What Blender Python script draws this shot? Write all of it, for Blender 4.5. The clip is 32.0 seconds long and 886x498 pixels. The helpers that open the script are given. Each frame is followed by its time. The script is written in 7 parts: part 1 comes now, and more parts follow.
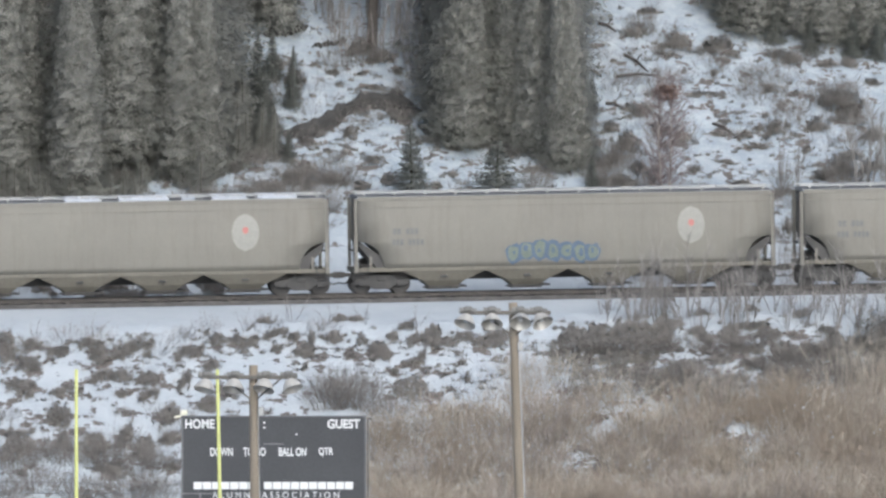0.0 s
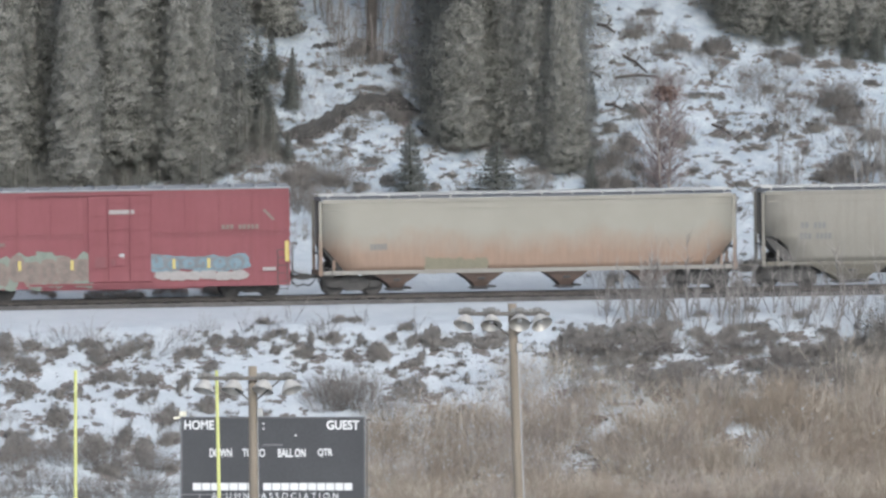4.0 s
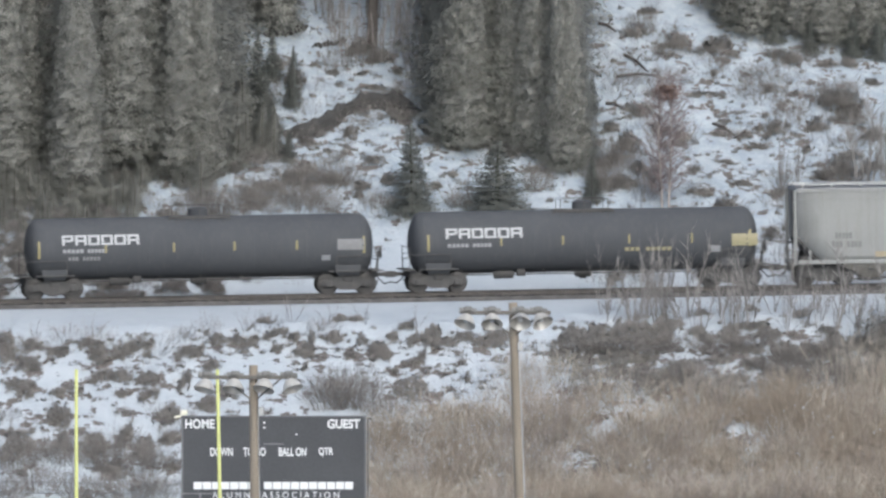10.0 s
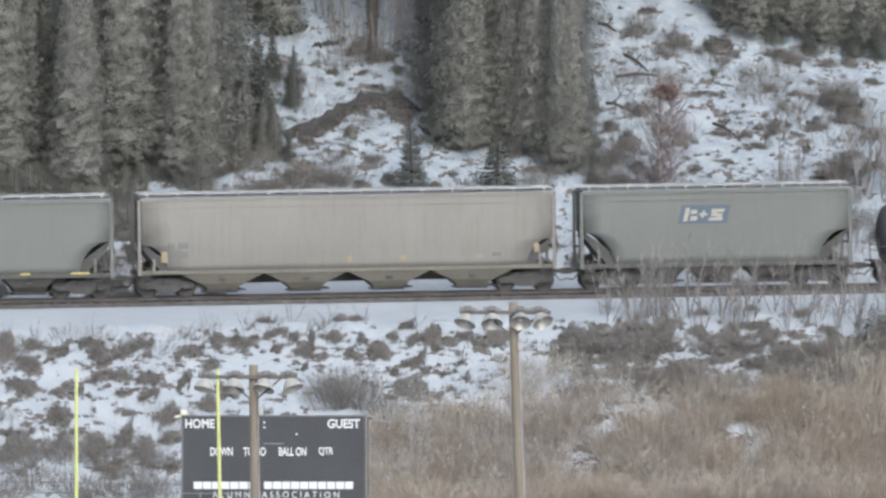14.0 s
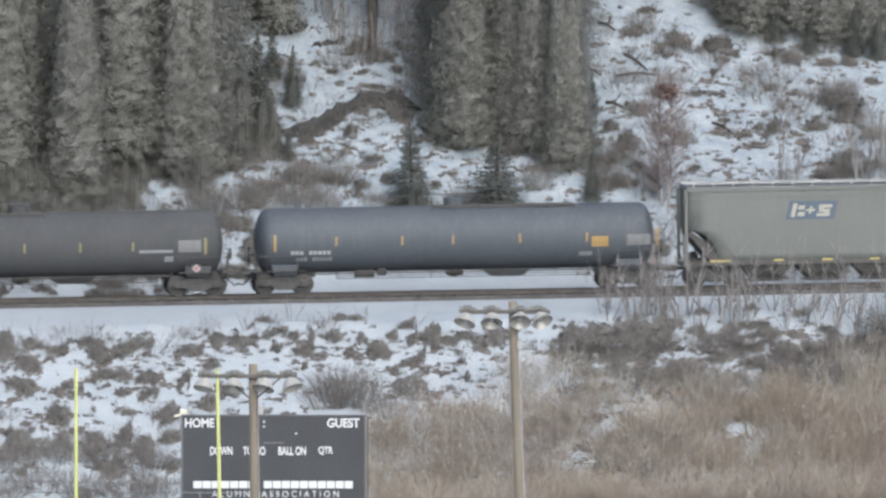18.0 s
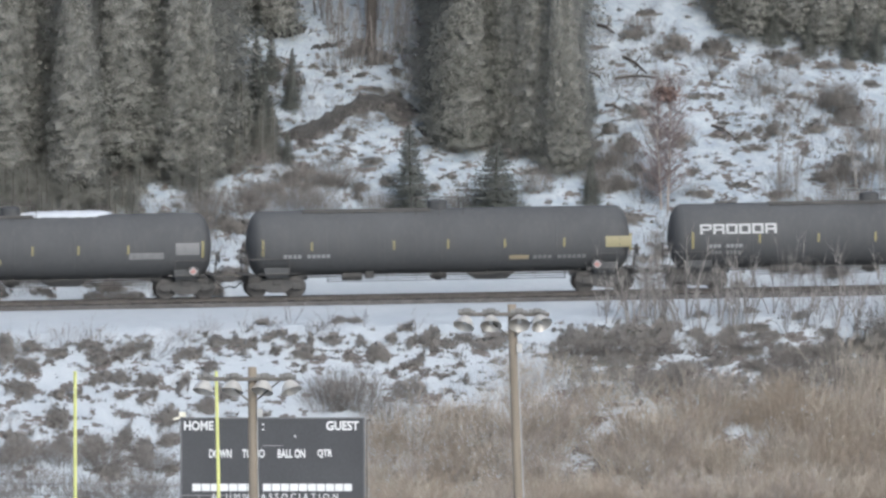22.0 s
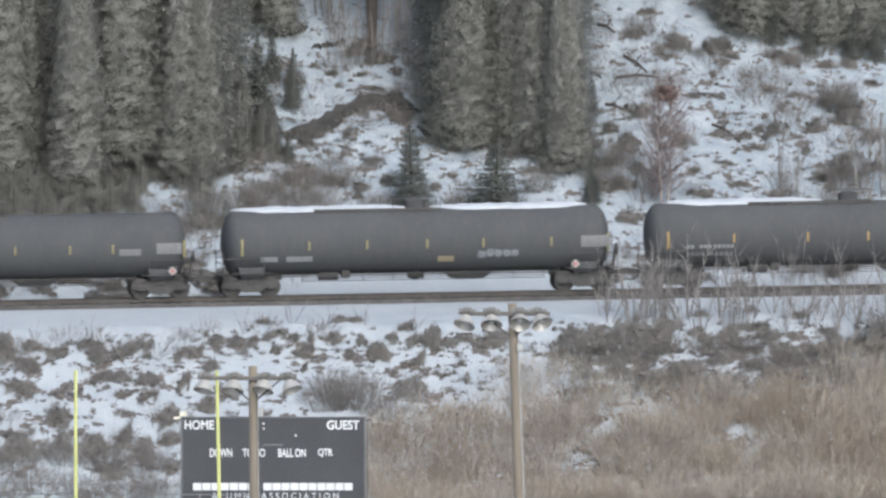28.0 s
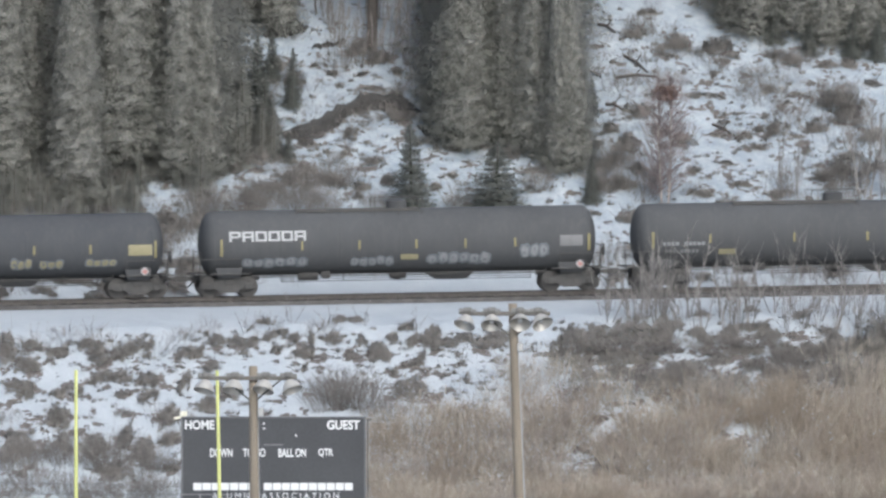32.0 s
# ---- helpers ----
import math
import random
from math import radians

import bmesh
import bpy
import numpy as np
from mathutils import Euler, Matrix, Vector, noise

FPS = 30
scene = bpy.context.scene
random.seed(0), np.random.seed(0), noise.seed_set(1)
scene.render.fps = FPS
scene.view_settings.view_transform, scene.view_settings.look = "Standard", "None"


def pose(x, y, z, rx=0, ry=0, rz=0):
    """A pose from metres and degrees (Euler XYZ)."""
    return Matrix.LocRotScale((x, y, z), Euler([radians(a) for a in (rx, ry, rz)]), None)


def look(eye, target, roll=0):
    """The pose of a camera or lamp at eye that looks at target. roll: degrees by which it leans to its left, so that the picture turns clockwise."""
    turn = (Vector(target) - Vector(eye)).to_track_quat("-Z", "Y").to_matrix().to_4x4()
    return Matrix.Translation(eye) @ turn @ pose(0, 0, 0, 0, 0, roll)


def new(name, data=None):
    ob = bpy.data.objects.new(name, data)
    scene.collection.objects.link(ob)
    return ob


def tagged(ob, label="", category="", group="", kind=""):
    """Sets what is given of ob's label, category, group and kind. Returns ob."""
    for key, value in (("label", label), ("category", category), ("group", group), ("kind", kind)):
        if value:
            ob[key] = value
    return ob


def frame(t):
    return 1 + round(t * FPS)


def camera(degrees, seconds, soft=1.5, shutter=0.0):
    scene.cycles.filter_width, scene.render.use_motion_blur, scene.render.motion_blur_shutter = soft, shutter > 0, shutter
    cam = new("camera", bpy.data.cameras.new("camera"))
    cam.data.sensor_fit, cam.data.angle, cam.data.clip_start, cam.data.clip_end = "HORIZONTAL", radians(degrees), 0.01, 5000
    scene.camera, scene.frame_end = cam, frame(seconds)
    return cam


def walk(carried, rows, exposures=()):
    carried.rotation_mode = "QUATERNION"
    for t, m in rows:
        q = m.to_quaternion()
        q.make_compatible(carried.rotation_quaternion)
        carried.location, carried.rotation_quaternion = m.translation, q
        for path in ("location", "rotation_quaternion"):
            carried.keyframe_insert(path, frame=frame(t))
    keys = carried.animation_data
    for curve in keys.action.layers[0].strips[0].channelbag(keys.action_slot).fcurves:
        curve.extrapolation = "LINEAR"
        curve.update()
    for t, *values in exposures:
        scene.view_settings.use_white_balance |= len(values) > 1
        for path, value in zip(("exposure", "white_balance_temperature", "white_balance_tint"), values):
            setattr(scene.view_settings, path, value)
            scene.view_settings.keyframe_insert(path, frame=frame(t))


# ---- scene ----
cam = camera(1.9438, 32.0, soft=2.6, shutter=0.2)
# a long lens on a bluff: small shivers of the tripod (seconds, sideways, upwards at the aim)
SHIVER = [(0, -0.013, -0.031), (0.5, -0.031, -0.073), (1, 0.008, -0.044), (1.5, 0, -0.008), (2, 0.036, -0.029), (2.5, -0.031, -0.016), 
        (3, 0, -0.013), (3.5, 0.031, 0.021), (5.5, -0.016, 0.003), (6, -0.008, 0.013), (6.5, 0.005, 0.008), (7, 0.003, 0.016), 
        (7.5, -0.008, -0.031), (8, -0.029, -0.023), (8.5, -0.008, -0.031), (9, 0, -0.023), (9.5, 0, -0.06), (10, -0.013, -0.031), 
        (10.5, 0, -0.008), (11, -0.039, -0.029), (11.5, 0, -0.023), (12, -0.047, -0.036), (12.5, 0, -0.023), (13, 0.021, -0.016), 
        (13.5, 0, -0.016), (14, -0.016, -0.044), (14.5, -0.003, 0.008), (16.5, -0.039, -0.023), (17, 0, 0.016), (17.5, 0.016, 0.021), 
        (18, 0, -0.075), (18.5, 0.023, 0.021), (19, 0, 0.036), (19.5, 0.005, 0.122), (20, 0, 0.119), (20.5, -0.029, 0.031), 
        (21, 0.031, 0.096), (21.5, -0.021, 0.075), (22, 0.039, 0.052), (22.5, 0.021, 0.091), (23, 0, 0.083), (23.5, 0.003, 0.013), 
        (24, -0.036, 0.031), (24.5, -0.023, 0.062), (25, -0.031, -0.039), (25.5, -0.016, -0.06), (27.5, 0, 0.008), (28, 0.013, 0.016), 
        (28.5, 0.013, -0.013), (29, -0.036, 0.016), (29.5, -0.008, -0.044), (30, 0, 0.021), (30.5, -0.005, -0.016), (31, 0.036, -0.005), 
        (31.5, -0.013, -0.003), (32, 0, 0.013)]
walk(cam, [(t, look((0, 0, 42), (dx, 1200, 1.987 + dz))) for t, dx, dz in SHIVER],
     exposures=[(0, 0.24, 5780, 5.5), (32, 0.24, 5780, 5.5)])

# ---- light: a veiled winter sky ----
world = bpy.data.worlds.new("winter_sky")
scene.world = world
world.use_nodes = True
wn = world.node_tree.nodes
sky = wn.new("ShaderNodeTexSky")
sky.sky_type, sky.sun_disc = "NISHITA", False
sky.sun_elevation, sky.sun_rotation = radians(41), radians(163)
sky.air_density, sky.dust_density, sky.ozone_density = 0.7, 6.0, 1.0
world.node_tree.links.new(sky.outputs[0], wn["Background"].inputs[0])
wn["Background"].inputs[1].default_value = 0.15
sun = new("sun", bpy.data.lights.new("sun", "SUN"))
sun.data.energy, sun.data.angle, sun.data.color = 1.25, radians(70), (1.0, 0.98, 0.95)
sun.matrix_basis = look((250, 1200 - 800, 729), (0, 1200, 0))


# ---- materials ----
def tree_of(name):
    m = bpy.data.materials.new(name)
    m.use_nodes = True
    nt = m.node_tree
    return m, nt, nt.nodes["Principled BSDF"]


def node(nt, kind, **inputs):
    n = nt.nodes.new(kind)
    for k, v in inputs.items():
        n.inputs[k].default_value = v
    return n


def noise_node(nt, coord, scale, detail=4.0, stretch=(1, 1, 1)):
    mp = node(nt, "ShaderNodeMapping", Scale=stretch)
    nt.links.new(coord, mp.inputs[0])
    n = node(nt, "ShaderNodeTexNoise", Scale=scale, Detail=detail, Roughness=0.6)
    nt.links.new(mp.outputs[0], n.inputs["Vector"])
    return n.outputs[0]


def ramp(nt, fac, lo, hi):
    r = node(nt, "ShaderNodeMapRange")
    r.inputs[1].default_value, r.inputs[2].default_value = lo, hi
    nt.links.new(fac, r.inputs[0])
    return r.outputs[0]


def blend(nt, fac, a, b):
    n = nt.nodes.new("ShaderNodeMix")
    n.data_type = "RGBA"
    for sock, v in ((n.inputs[0], fac), (n.inputs[6], a), (n.inputs[7], b)):
        if isinstance(v, bpy.types.NodeSocket):
            nt.links.new(v, sock)
        else:
            sock.default_value = v if isinstance(v, float) else (*v, 1)
    return n.outputs[2]


def surface(name, c1, c2, scale=1.0, fine=12.0, rough=0.6, metal=0.0, bump=0.02, stretch=(1, 1, 1), grime=None, amount=0.5, fleck=1.4, spec=0.5):
    """Two tones in large patches, a finer grain over them, and optional streaks of grime."""
    m, nt, bsdf = tree_of(name)
    co = nt.nodes.new("ShaderNodeTexCoord").outputs["Object"]
    big = noise_node(nt, co, scale, 5.0, stretch)
    small = noise_node(nt, co, fine, 3.0)
    col = blend(nt, ramp(nt, big, 0.35, 0.65), c1, c2)
    col = blend(nt, ramp(nt, small, 0.3, fleck), col, tuple(0.55 * v for v in c1))
    if grime:
        streak = noise_node(nt, co, 1.0, 6.0, (5.0, 5.0, 0.45))
        g = node(nt, "ShaderNodeMath")
        g.operation = "MULTIPLY"
        nt.links.new(ramp(nt, streak, 0.48, 0.72), g.inputs[0])
        g.inputs[1].default_value = amount
        col = blend(nt, g.outputs[0], col, grime)
    nt.links.new(col, bsdf.inputs["Base Color"])
    bsdf.inputs["Roughness"].default_value, bsdf.inputs["Metallic"].default_value = rough, metal
    bsdf.inputs["Specular IOR Level"].default_value = spec
    if bump:
        bp = node(nt, "ShaderNodeBump", Strength=0.5, Distance=bump)
        nt.links.new(small, bp.inputs["Height"])
        nt.links.new(bp.outputs[0], bsdf.inputs["Normal"])
    return m


def varied(name, c1, c2, rough=0.8, scale=3.0, translucent=0.0, mottle=1.35, shade=0.2):
    """Plants: each object takes its own tone between two, with finer mottling."""
    m, nt, bsdf = tree_of(name)
    info = nt.nodes.new("ShaderNodeObjectInfo").outputs["Random"]
    geo = nt.nodes.new("ShaderNodeNewGeometry")
    col = blend(nt, info, c1, c2)
    n = noise_node(nt, geo.outputs["Position"], scale, 4.0)
    col = blend(nt, ramp(nt, n, 0.35, 0.75), col, tuple(0.5 * (a + b) * mottle for a, b in zip(c1, c2)))
    isl = geo.outputs["Random Per Island"]
    dark = node(nt, "ShaderNodeMath")
    dark.operation = "MULTIPLY"
    nt.links.new(isl, dark.inputs[0])
    dark.inputs[1].default_value = shade
    col = blend(nt, dark.outputs[0], col, tuple(0.45 * v for v in c1))
    nt.links.new(col, bsdf.inputs["Base Color"])
    bsdf.inputs["Roughness"].default_value = rough
    bsdf.inputs["Specular IOR Level"].default_value = 0.15
    if translucent:
        tl = nt.nodes.new("ShaderNodeBsdfTranslucent")
        thin = node(nt, "ShaderNodeVectorMath")
        thin.operation = "SCALE"
        nt.links.new(col, thin.inputs[0])
        thin.inputs["Scale"].default_value = translucent
        nt.links.new(thin.outputs[0], tl.inputs[0])
        mx = nt.nodes.new("ShaderNodeAddShader")
        nt.links.new(bsdf.outputs[0], mx.inputs[0])
        nt.links.new(tl.outputs[0], mx.inputs[1])
        nt.links.new(mx.outputs[0], nt.nodes["Material Output"].inputs[0])
    return m


def snow_ground():
    m, nt, bsdf = tree_of("snowy_ground")
    pos = nt.nodes.new("ShaderNodeNewGeometry").outputs["Position"]
    snow = blend(nt, ramp(nt, noise_node(nt, pos, 0.5, 5.0), 0.3, 0.7), (0.340, 0.372, 0.399), (0.397, 0.424, 0.445))
    earth = blend(nt, ramp(nt, noise_node(nt, pos, 3.0, 5.0), 0.35, 0.65), (0.082, 0.074, 0.069), (0.138, 0.119, 0.104))
    at = nt.nodes.new("ShaderNodeAttribute")
    at.attribute_name = "thin"
    clump = noise_node(nt, pos, 1.15, 6.0, (1.0, 0.8, 1.6))
    tiny = noise_node(nt, pos, 4.5, 4.0, (1.0, 0.8, 1.6))
    add = node(nt, "ShaderNodeMath")
    add.operation = "MULTIPLY_ADD"
    nt.links.new(tiny, add.inputs[0])
    add.inputs[1].default_value = 0.30
    nt.links.new(clump, add.inputs[2])
    sub = node(nt, "ShaderNodeMath")
    sub.operation = "ADD"
    nt.links.new(add.outputs[0], sub.inputs[0])
    nt.links.new(at.outputs["Fac"], sub.inputs[1])
    mask = ramp(nt, sub.outputs[0], 0.752, 0.778)
    # the hillside's dim blue haze, painted as mottling over the snow colour
    haze_attr = nt.nodes.new("ShaderNodeAttribute")
    haze_attr.attribute_name = "hill_haze"
    haze_mask = node(nt, "ShaderNodeMath")
    haze_mask.operation = "MULTIPLY"
    nt.links.new(ramp(nt, noise_node(nt, pos, 1.6, 7.0, (1.0, 0.8, 1.6)), 0.30, 0.72), haze_mask.inputs[0])
    nt.links.new(haze_attr.outputs["Fac"], haze_mask.inputs[1])
    snow = blend(nt, haze_mask.outputs[0], snow, (0.188, 0.234, 0.276))
    nt.links.new(blend(nt, mask, snow, earth), bsdf.inputs["Base Color"])
    bsdf.inputs["Roughness"].default_value = 0.7
    bsdf.inputs["Subsurface Weight"].default_value = 0.0
    bp = node(nt, "ShaderNodeBump", Strength=0.7, Distance=0.12)
    nt.links.new(noise_node(nt, pos, 2.2, 6.0), bp.inputs["Height"])
    nt.links.new(bp.outputs[0], bsdf.inputs["Normal"])
    return m


M = {}
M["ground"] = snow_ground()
M["snow"] = surface("snow_cap", (0.50, 0.525, 0.55), (0.44, 0.465, 0.50), 1.2, 14, 0.6, 0, 0.02)
M["bark"] = surface("bark", (0.068, 0.060, 0.053), (0.115, 0.098, 0.083), 2.0, 20, 0.9, 0, 0.02, (1, 1, 0.3))
M["needles"] = varied("spruce_needles", (0.125, 0.125, 0.113), (0.132, 0.131, 0.119), 0.9, 0.5, 2.0, 1.06, 0.06)
# core filler, coloured paler than the needles to lift shade within crowns
M["inner_boughs"] = varied("lifted_crown_core", (0.144, 0.143, 0.130), (0.154, 0.153, 0.139), 0.95, 1.2, 0.0, 1.15, 0.0)
M["young_needles"] = varied("young_spruce_needles", (0.090, 0.094, 0.086), (0.098, 0.101, 0.092), 0.9, 0.5, 1.2, 1.1, 0.1)
M["brush"] = varied("dark_brush", (0.135, 0.128, 0.120), (0.170, 0.158, 0.146), 0.9, 4, 0.8)
M["willow"] = varied("willow_twigs", (0.306, 0.263, 0.214), (0.368, 0.315, 0.258), 0.8, 1.2, 0.0, 1.2)
M["willow_pale"] = varied("pale_stems", (0.37, 0.335, 0.285), (0.44, 0.40, 0.34), 0.8, 2)
M["willow_grey"] = varied("mauve_grey_twigs", (0.30, 0.268, 0.246), (0.36, 0.325, 0.298), 0.8, 1.2)
M["greybush"] = varied("grey_brown_twigs", (0.195, 0.183, 0.172), (0.245, 0.226, 0.210), 0.8, 2)
M["sapling"] = varied("grey_twigs", (0.205, 0.194, 0.184), (0.255, 0.240, 0.226), 0.8, 2)
M["redtwig"] = varied("reddish_twigs", (0.185, 0.153, 0.147), (0.235, 0.198, 0.190), 0.8, 2)
M["redtuft"] = varied("rusty_dead_leaves", (0.17, 0.12, 0.105), (0.20, 0.14, 0.12), 0.9, 2)
M["soil"] = surface("bare_soil", (0.044, 0.042, 0.040), (0.070, 0.066, 0.060), 1.4, 9, 0.95, 0, 0.08)
M["log"] = surface("weathered_log", (0.070, 0.062, 0.058), (0.125, 0.108, 0.098), 2.0, 18, 0.9, 0, 0.02)
M["rail"] = surface("rail_steel", (0.075, 0.068, 0.062), (0.11, 0.10, 0.09), 1.5, 14, 0.6, 0.3, 0.004)
M["tie"] = surface("creosote_tie", (0.05, 0.046, 0.043), (0.085, 0.078, 0.07), 2.0, 22, 0.9, 0, 0.01)
M["ballast"] = surface("ballast", (0.062, 0.059, 0.056), (0.105, 0.098, 0.092), 1.5, 9, 0.95, 0, 0.06)
M["pole_wood"] = surface("pole_wood", (0.20, 0.170, 0.130), (0.265, 0.226, 0.175), 1.2, 18, 0.85, 0, 0.012, (1, 1, 0.15))
M["arm_wood"] = surface("arm_wood", (0.12, 0.112, 0.10), (0.17, 0.158, 0.14), 1.2, 18, 0.85, 0, 0.01)
M["galv"] = surface("galvanised", (0.45, 0.45, 0.44), (0.55, 0.55, 0.53), 3, 20, 0.45, 0.7, 0.002)
M["lampbox"] = surface("lamp_housing", (0.17, 0.168, 0.16), (0.23, 0.225, 0.21), 3, 20, 0.5, 0.4, 0.002)
M["bowl"] = surface("spun_aluminium", (0.50, 0.48, 0.44), (0.57, 0.55, 0.50), 3, 24, 0.32, 0.25, 0.002)
M["yellow_post"] = surface("yellow_post", (0.58, 0.60, 0.20), (0.64, 0.66, 0.27), 1.0, 15, 0.45, 0, 0.002)
M["board"] = surface("board_panel", (0.047, 0.049, 0.053), (0.058, 0.061, 0.065), 0.5, 9, 0.7, 0.0, 0.003)
M["boardrim"] = surface("board_rim", (0.12, 0.125, 0.13), (0.16, 0.16, 0.165), 1, 12, 0.5, 0.3, 0.002)
M["white"] = surface("white_letters", (0.72, 0.73, 0.73), (0.64, 0.65, 0.65), 1.5, 12, 0.5, 0, 0.002)
M["sign_white"] = surface("worn_white_sign", (0.36, 0.37, 0.37), (0.43, 0.435, 0.435), 1.5, 12, 0.6, 0, 0.0)
M["cream"] = surface("cream_box", (0.72, 0.70, 0.56), (0.80, 0.78, 0.64), 1.5, 12, 0.5, 0, 0.002)
M["black"] = surface("truck_iron", (0.078, 0.076, 0.073), (0.105, 0.100, 0.094), 2, 14, 0.8, 0.2, 0.01)
M["wheel"] = surface("wheel_steel", (0.080, 0.077, 0.074), (0.11, 0.104, 0.098), 3, 14, 0.65, 0.4, 0.006)
M["beige"] = surface("beige_paint", (0.196, 0.186, 0.160), (0.219, 0.208, 0.178), 0.35, 9, 0.65, 0.0, 0.004, grime=(0.141, 0.122, 0.094), amount=0.32, fleck=3.2)
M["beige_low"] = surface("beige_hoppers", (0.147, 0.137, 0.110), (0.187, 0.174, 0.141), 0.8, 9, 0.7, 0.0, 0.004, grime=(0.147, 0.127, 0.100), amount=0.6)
M["cement"] = surface("pale_grey_paint", (0.221, 0.224, 0.216), (0.244, 0.247, 0.236), 0.35, 9, 0.6, 0.0, 0.004, grime=(0.162, 0.150, 0.125), amount=0.3, fleck=3.2)
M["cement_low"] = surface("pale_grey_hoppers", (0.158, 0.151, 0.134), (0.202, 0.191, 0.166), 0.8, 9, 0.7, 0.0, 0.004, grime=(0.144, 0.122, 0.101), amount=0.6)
M["cream_car"] = surface("cream_paint", (0.213, 0.201, 0.180), (0.235, 0.224, 0.199), 0.3, 9, 0.6, 0.0, 0.004, grime=(0.156, 0.129, 0.097), amount=0.28, fleck=3.2)
M["potash"] = surface("grey_green_paint", (0.144, 0.152, 0.139), (0.159, 0.168, 0.154), 0.35, 9, 0.6, 0.0, 0.004, grime=(0.125, 0.112, 0.085), amount=0.3, fleck=3.2)
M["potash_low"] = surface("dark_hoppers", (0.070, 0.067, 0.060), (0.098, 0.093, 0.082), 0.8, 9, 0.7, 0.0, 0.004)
M["roof_grey"] = surface("roof_sheet", (0.26, 0.27, 0.28), (0.31, 0.32, 0.33), 0.6, 9, 0.5, 0.3, 0.01)
M["red"] = surface("red_paint", (0.196, 0.073, 0.081), (0.214, 0.083, 0.091), 0.4, 9, 0.85, 0.0, 0.004, grime=(0.165, 0.064, 0.066), amount=0.5, fleck=3.2, spec=0.25)
M["red_dark"] = surface("red_seams", (0.165, 0.058, 0.064), (0.180, 0.064, 0.070), 0.8, 9, 0.6, 0.0, 0.004)
M["black_tank"] = surface("black_tank_paint", (0.062, 0.065, 0.070), (0.074, 0.077, 0.081), 0.4, 9, 0.85, 0.0, 0.003, grime=(0.094, 0.092, 0.088), amount=0.35, fleck=3.2, spec=0.25)
M["blue_tank"] = surface("slate_tank_paint", (0.069, 0.078, 0.091), (0.081, 0.091, 0.102), 0.4, 9, 0.65, 0.0, 0.003, grime=(0.132, 0.132, 0.132), amount=0.3, fleck=3.2)
M["grey_tank"] = surface("charcoal_tank_paint", (0.073, 0.075, 0.077), (0.086, 0.088, 0.090), 0.4, 9, 0.85, 0.0, 0.003, grime=(0.106, 0.103, 0.099), amount=0.35, fleck=3.2, spec=0.25)
M["amber"] = surface("amber_reflector", (0.36, 0.24, 0.09), (0.40, 0.27, 0.11), 5, 20, 0.4, 0, 0.0)
M["lemon"] = surface("yellow_reflector", (0.48, 0.39, 0.12), (0.52, 0.43, 0.15), 5, 20, 0.4, 0, 0.0)
M["tank_yellow"] = surface("worn_yellow_reflector", (0.24, 0.21, 0.095), (0.28, 0.245, 0.11), 5, 20, 0.5, 0, 0.0)
M["dullyellow"] = surface("faded_yellow", (0.27, 0.245, 0.14), (0.32, 0.285, 0.17), 5, 20, 0.5, 0, 0.0)
M["stencil"] = surface("faded_stencil", (0.24, 0.245, 0.25), (0.29, 0.295, 0.30), 5, 20, 0.6, 0, 0.0)
M["stencil_dark"] = surface("dark_stencil", (0.15, 0.15, 0.147), (0.18, 0.18, 0.173), 5, 20, 0.6, 0, 0.0)
M["panel"] = surface("bare_grey_panel", (0.17, 0.17, 0.17), (0.21, 0.21, 0.21), 4, 20, 0.55, 0, 0.0)
M["placard_red"] = surface("placard_red", (0.34, 0.17, 0.15), (0.37, 0.19, 0.17), 4, 20, 0.5, 0, 0.0)
M["disc_cream"] = surface("cream_disc", (0.300, 0.294, 0.262), (0.332, 0.326, 0.290), 4, 20, 0.5, 0, 0.0)
M["faint_amber"] = surface("faded_amber_mark", (0.30, 0.25, 0.16), (0.33, 0.275, 0.18), 4, 20, 0.5, 0, 0.0)
M["disc_red"] = surface("red_mark", (0.46, 0.17, 0.15), (0.5, 0.2, 0.18), 4, 20, 0.5, 0, 0.0)
M["logo_blue"] = surface("blue_sign", (0.075, 0.104, 0.140), (0.090, 0.120, 0.160), 4, 20, 0.5, 0, 0.0)
M["logo_cream"] = surface("cream_sign", (0.36, 0.35, 0.29), (0.40, 0.385, 0.32), 4, 20, 0.5, 0, 0.0)
M["green_mark"] = surface("green_mark", (0.19, 0.22, 0.15), (0.22, 0.25, 0.17), 4, 20, 0.6, 0, 0.0)
M["tag_blue"] = surface("spray_blue", (0.085, 0.122, 0.180), (0.110, 0.150, 0.215), 3, 14, 0.5, 0, 0.0)
M["tag_pale"] = surface("spray_pale_blue", (0.125, 0.185, 0.220), (0.165, 0.232, 0.265), 3, 14, 0.5, 0, 0.0)
M["tag_mint"] = surface("spray_mint", (0.155, 0.185, 0.150), (0.190, 0.222, 0.185), 3, 14, 0.5, 0, 0.0)
M["tag_brown"] = surface("spray_brown", (0.165, 0.128, 0.110), (0.200, 0.160, 0.138), 3, 14, 0.5, 0, 0.0)
M["tag_umber"] = surface("spray_umber", (0.135, 0.112, 0.096), (0.185, 0.152, 0.130), 3, 14, 0.5, 0, 0.0)
M["tag_white"] = surface("spray_white", (0.275, 0.255, 0.245), (0.320, 0.300, 0.288), 3, 14, 0.5, 0, 0.0)
M["tag_grey"] = surface("spray_grey", (0.132, 0.145, 0.158), (0.176, 0.189, 0.202), 3, 14, 0.5, 0, 0.0)
M["tag_green"] = surface("spray_green", (0.160, 0.150, 0.105), (0.195, 0.180, 0.125), 3, 14, 0.5, 0, 0.0)
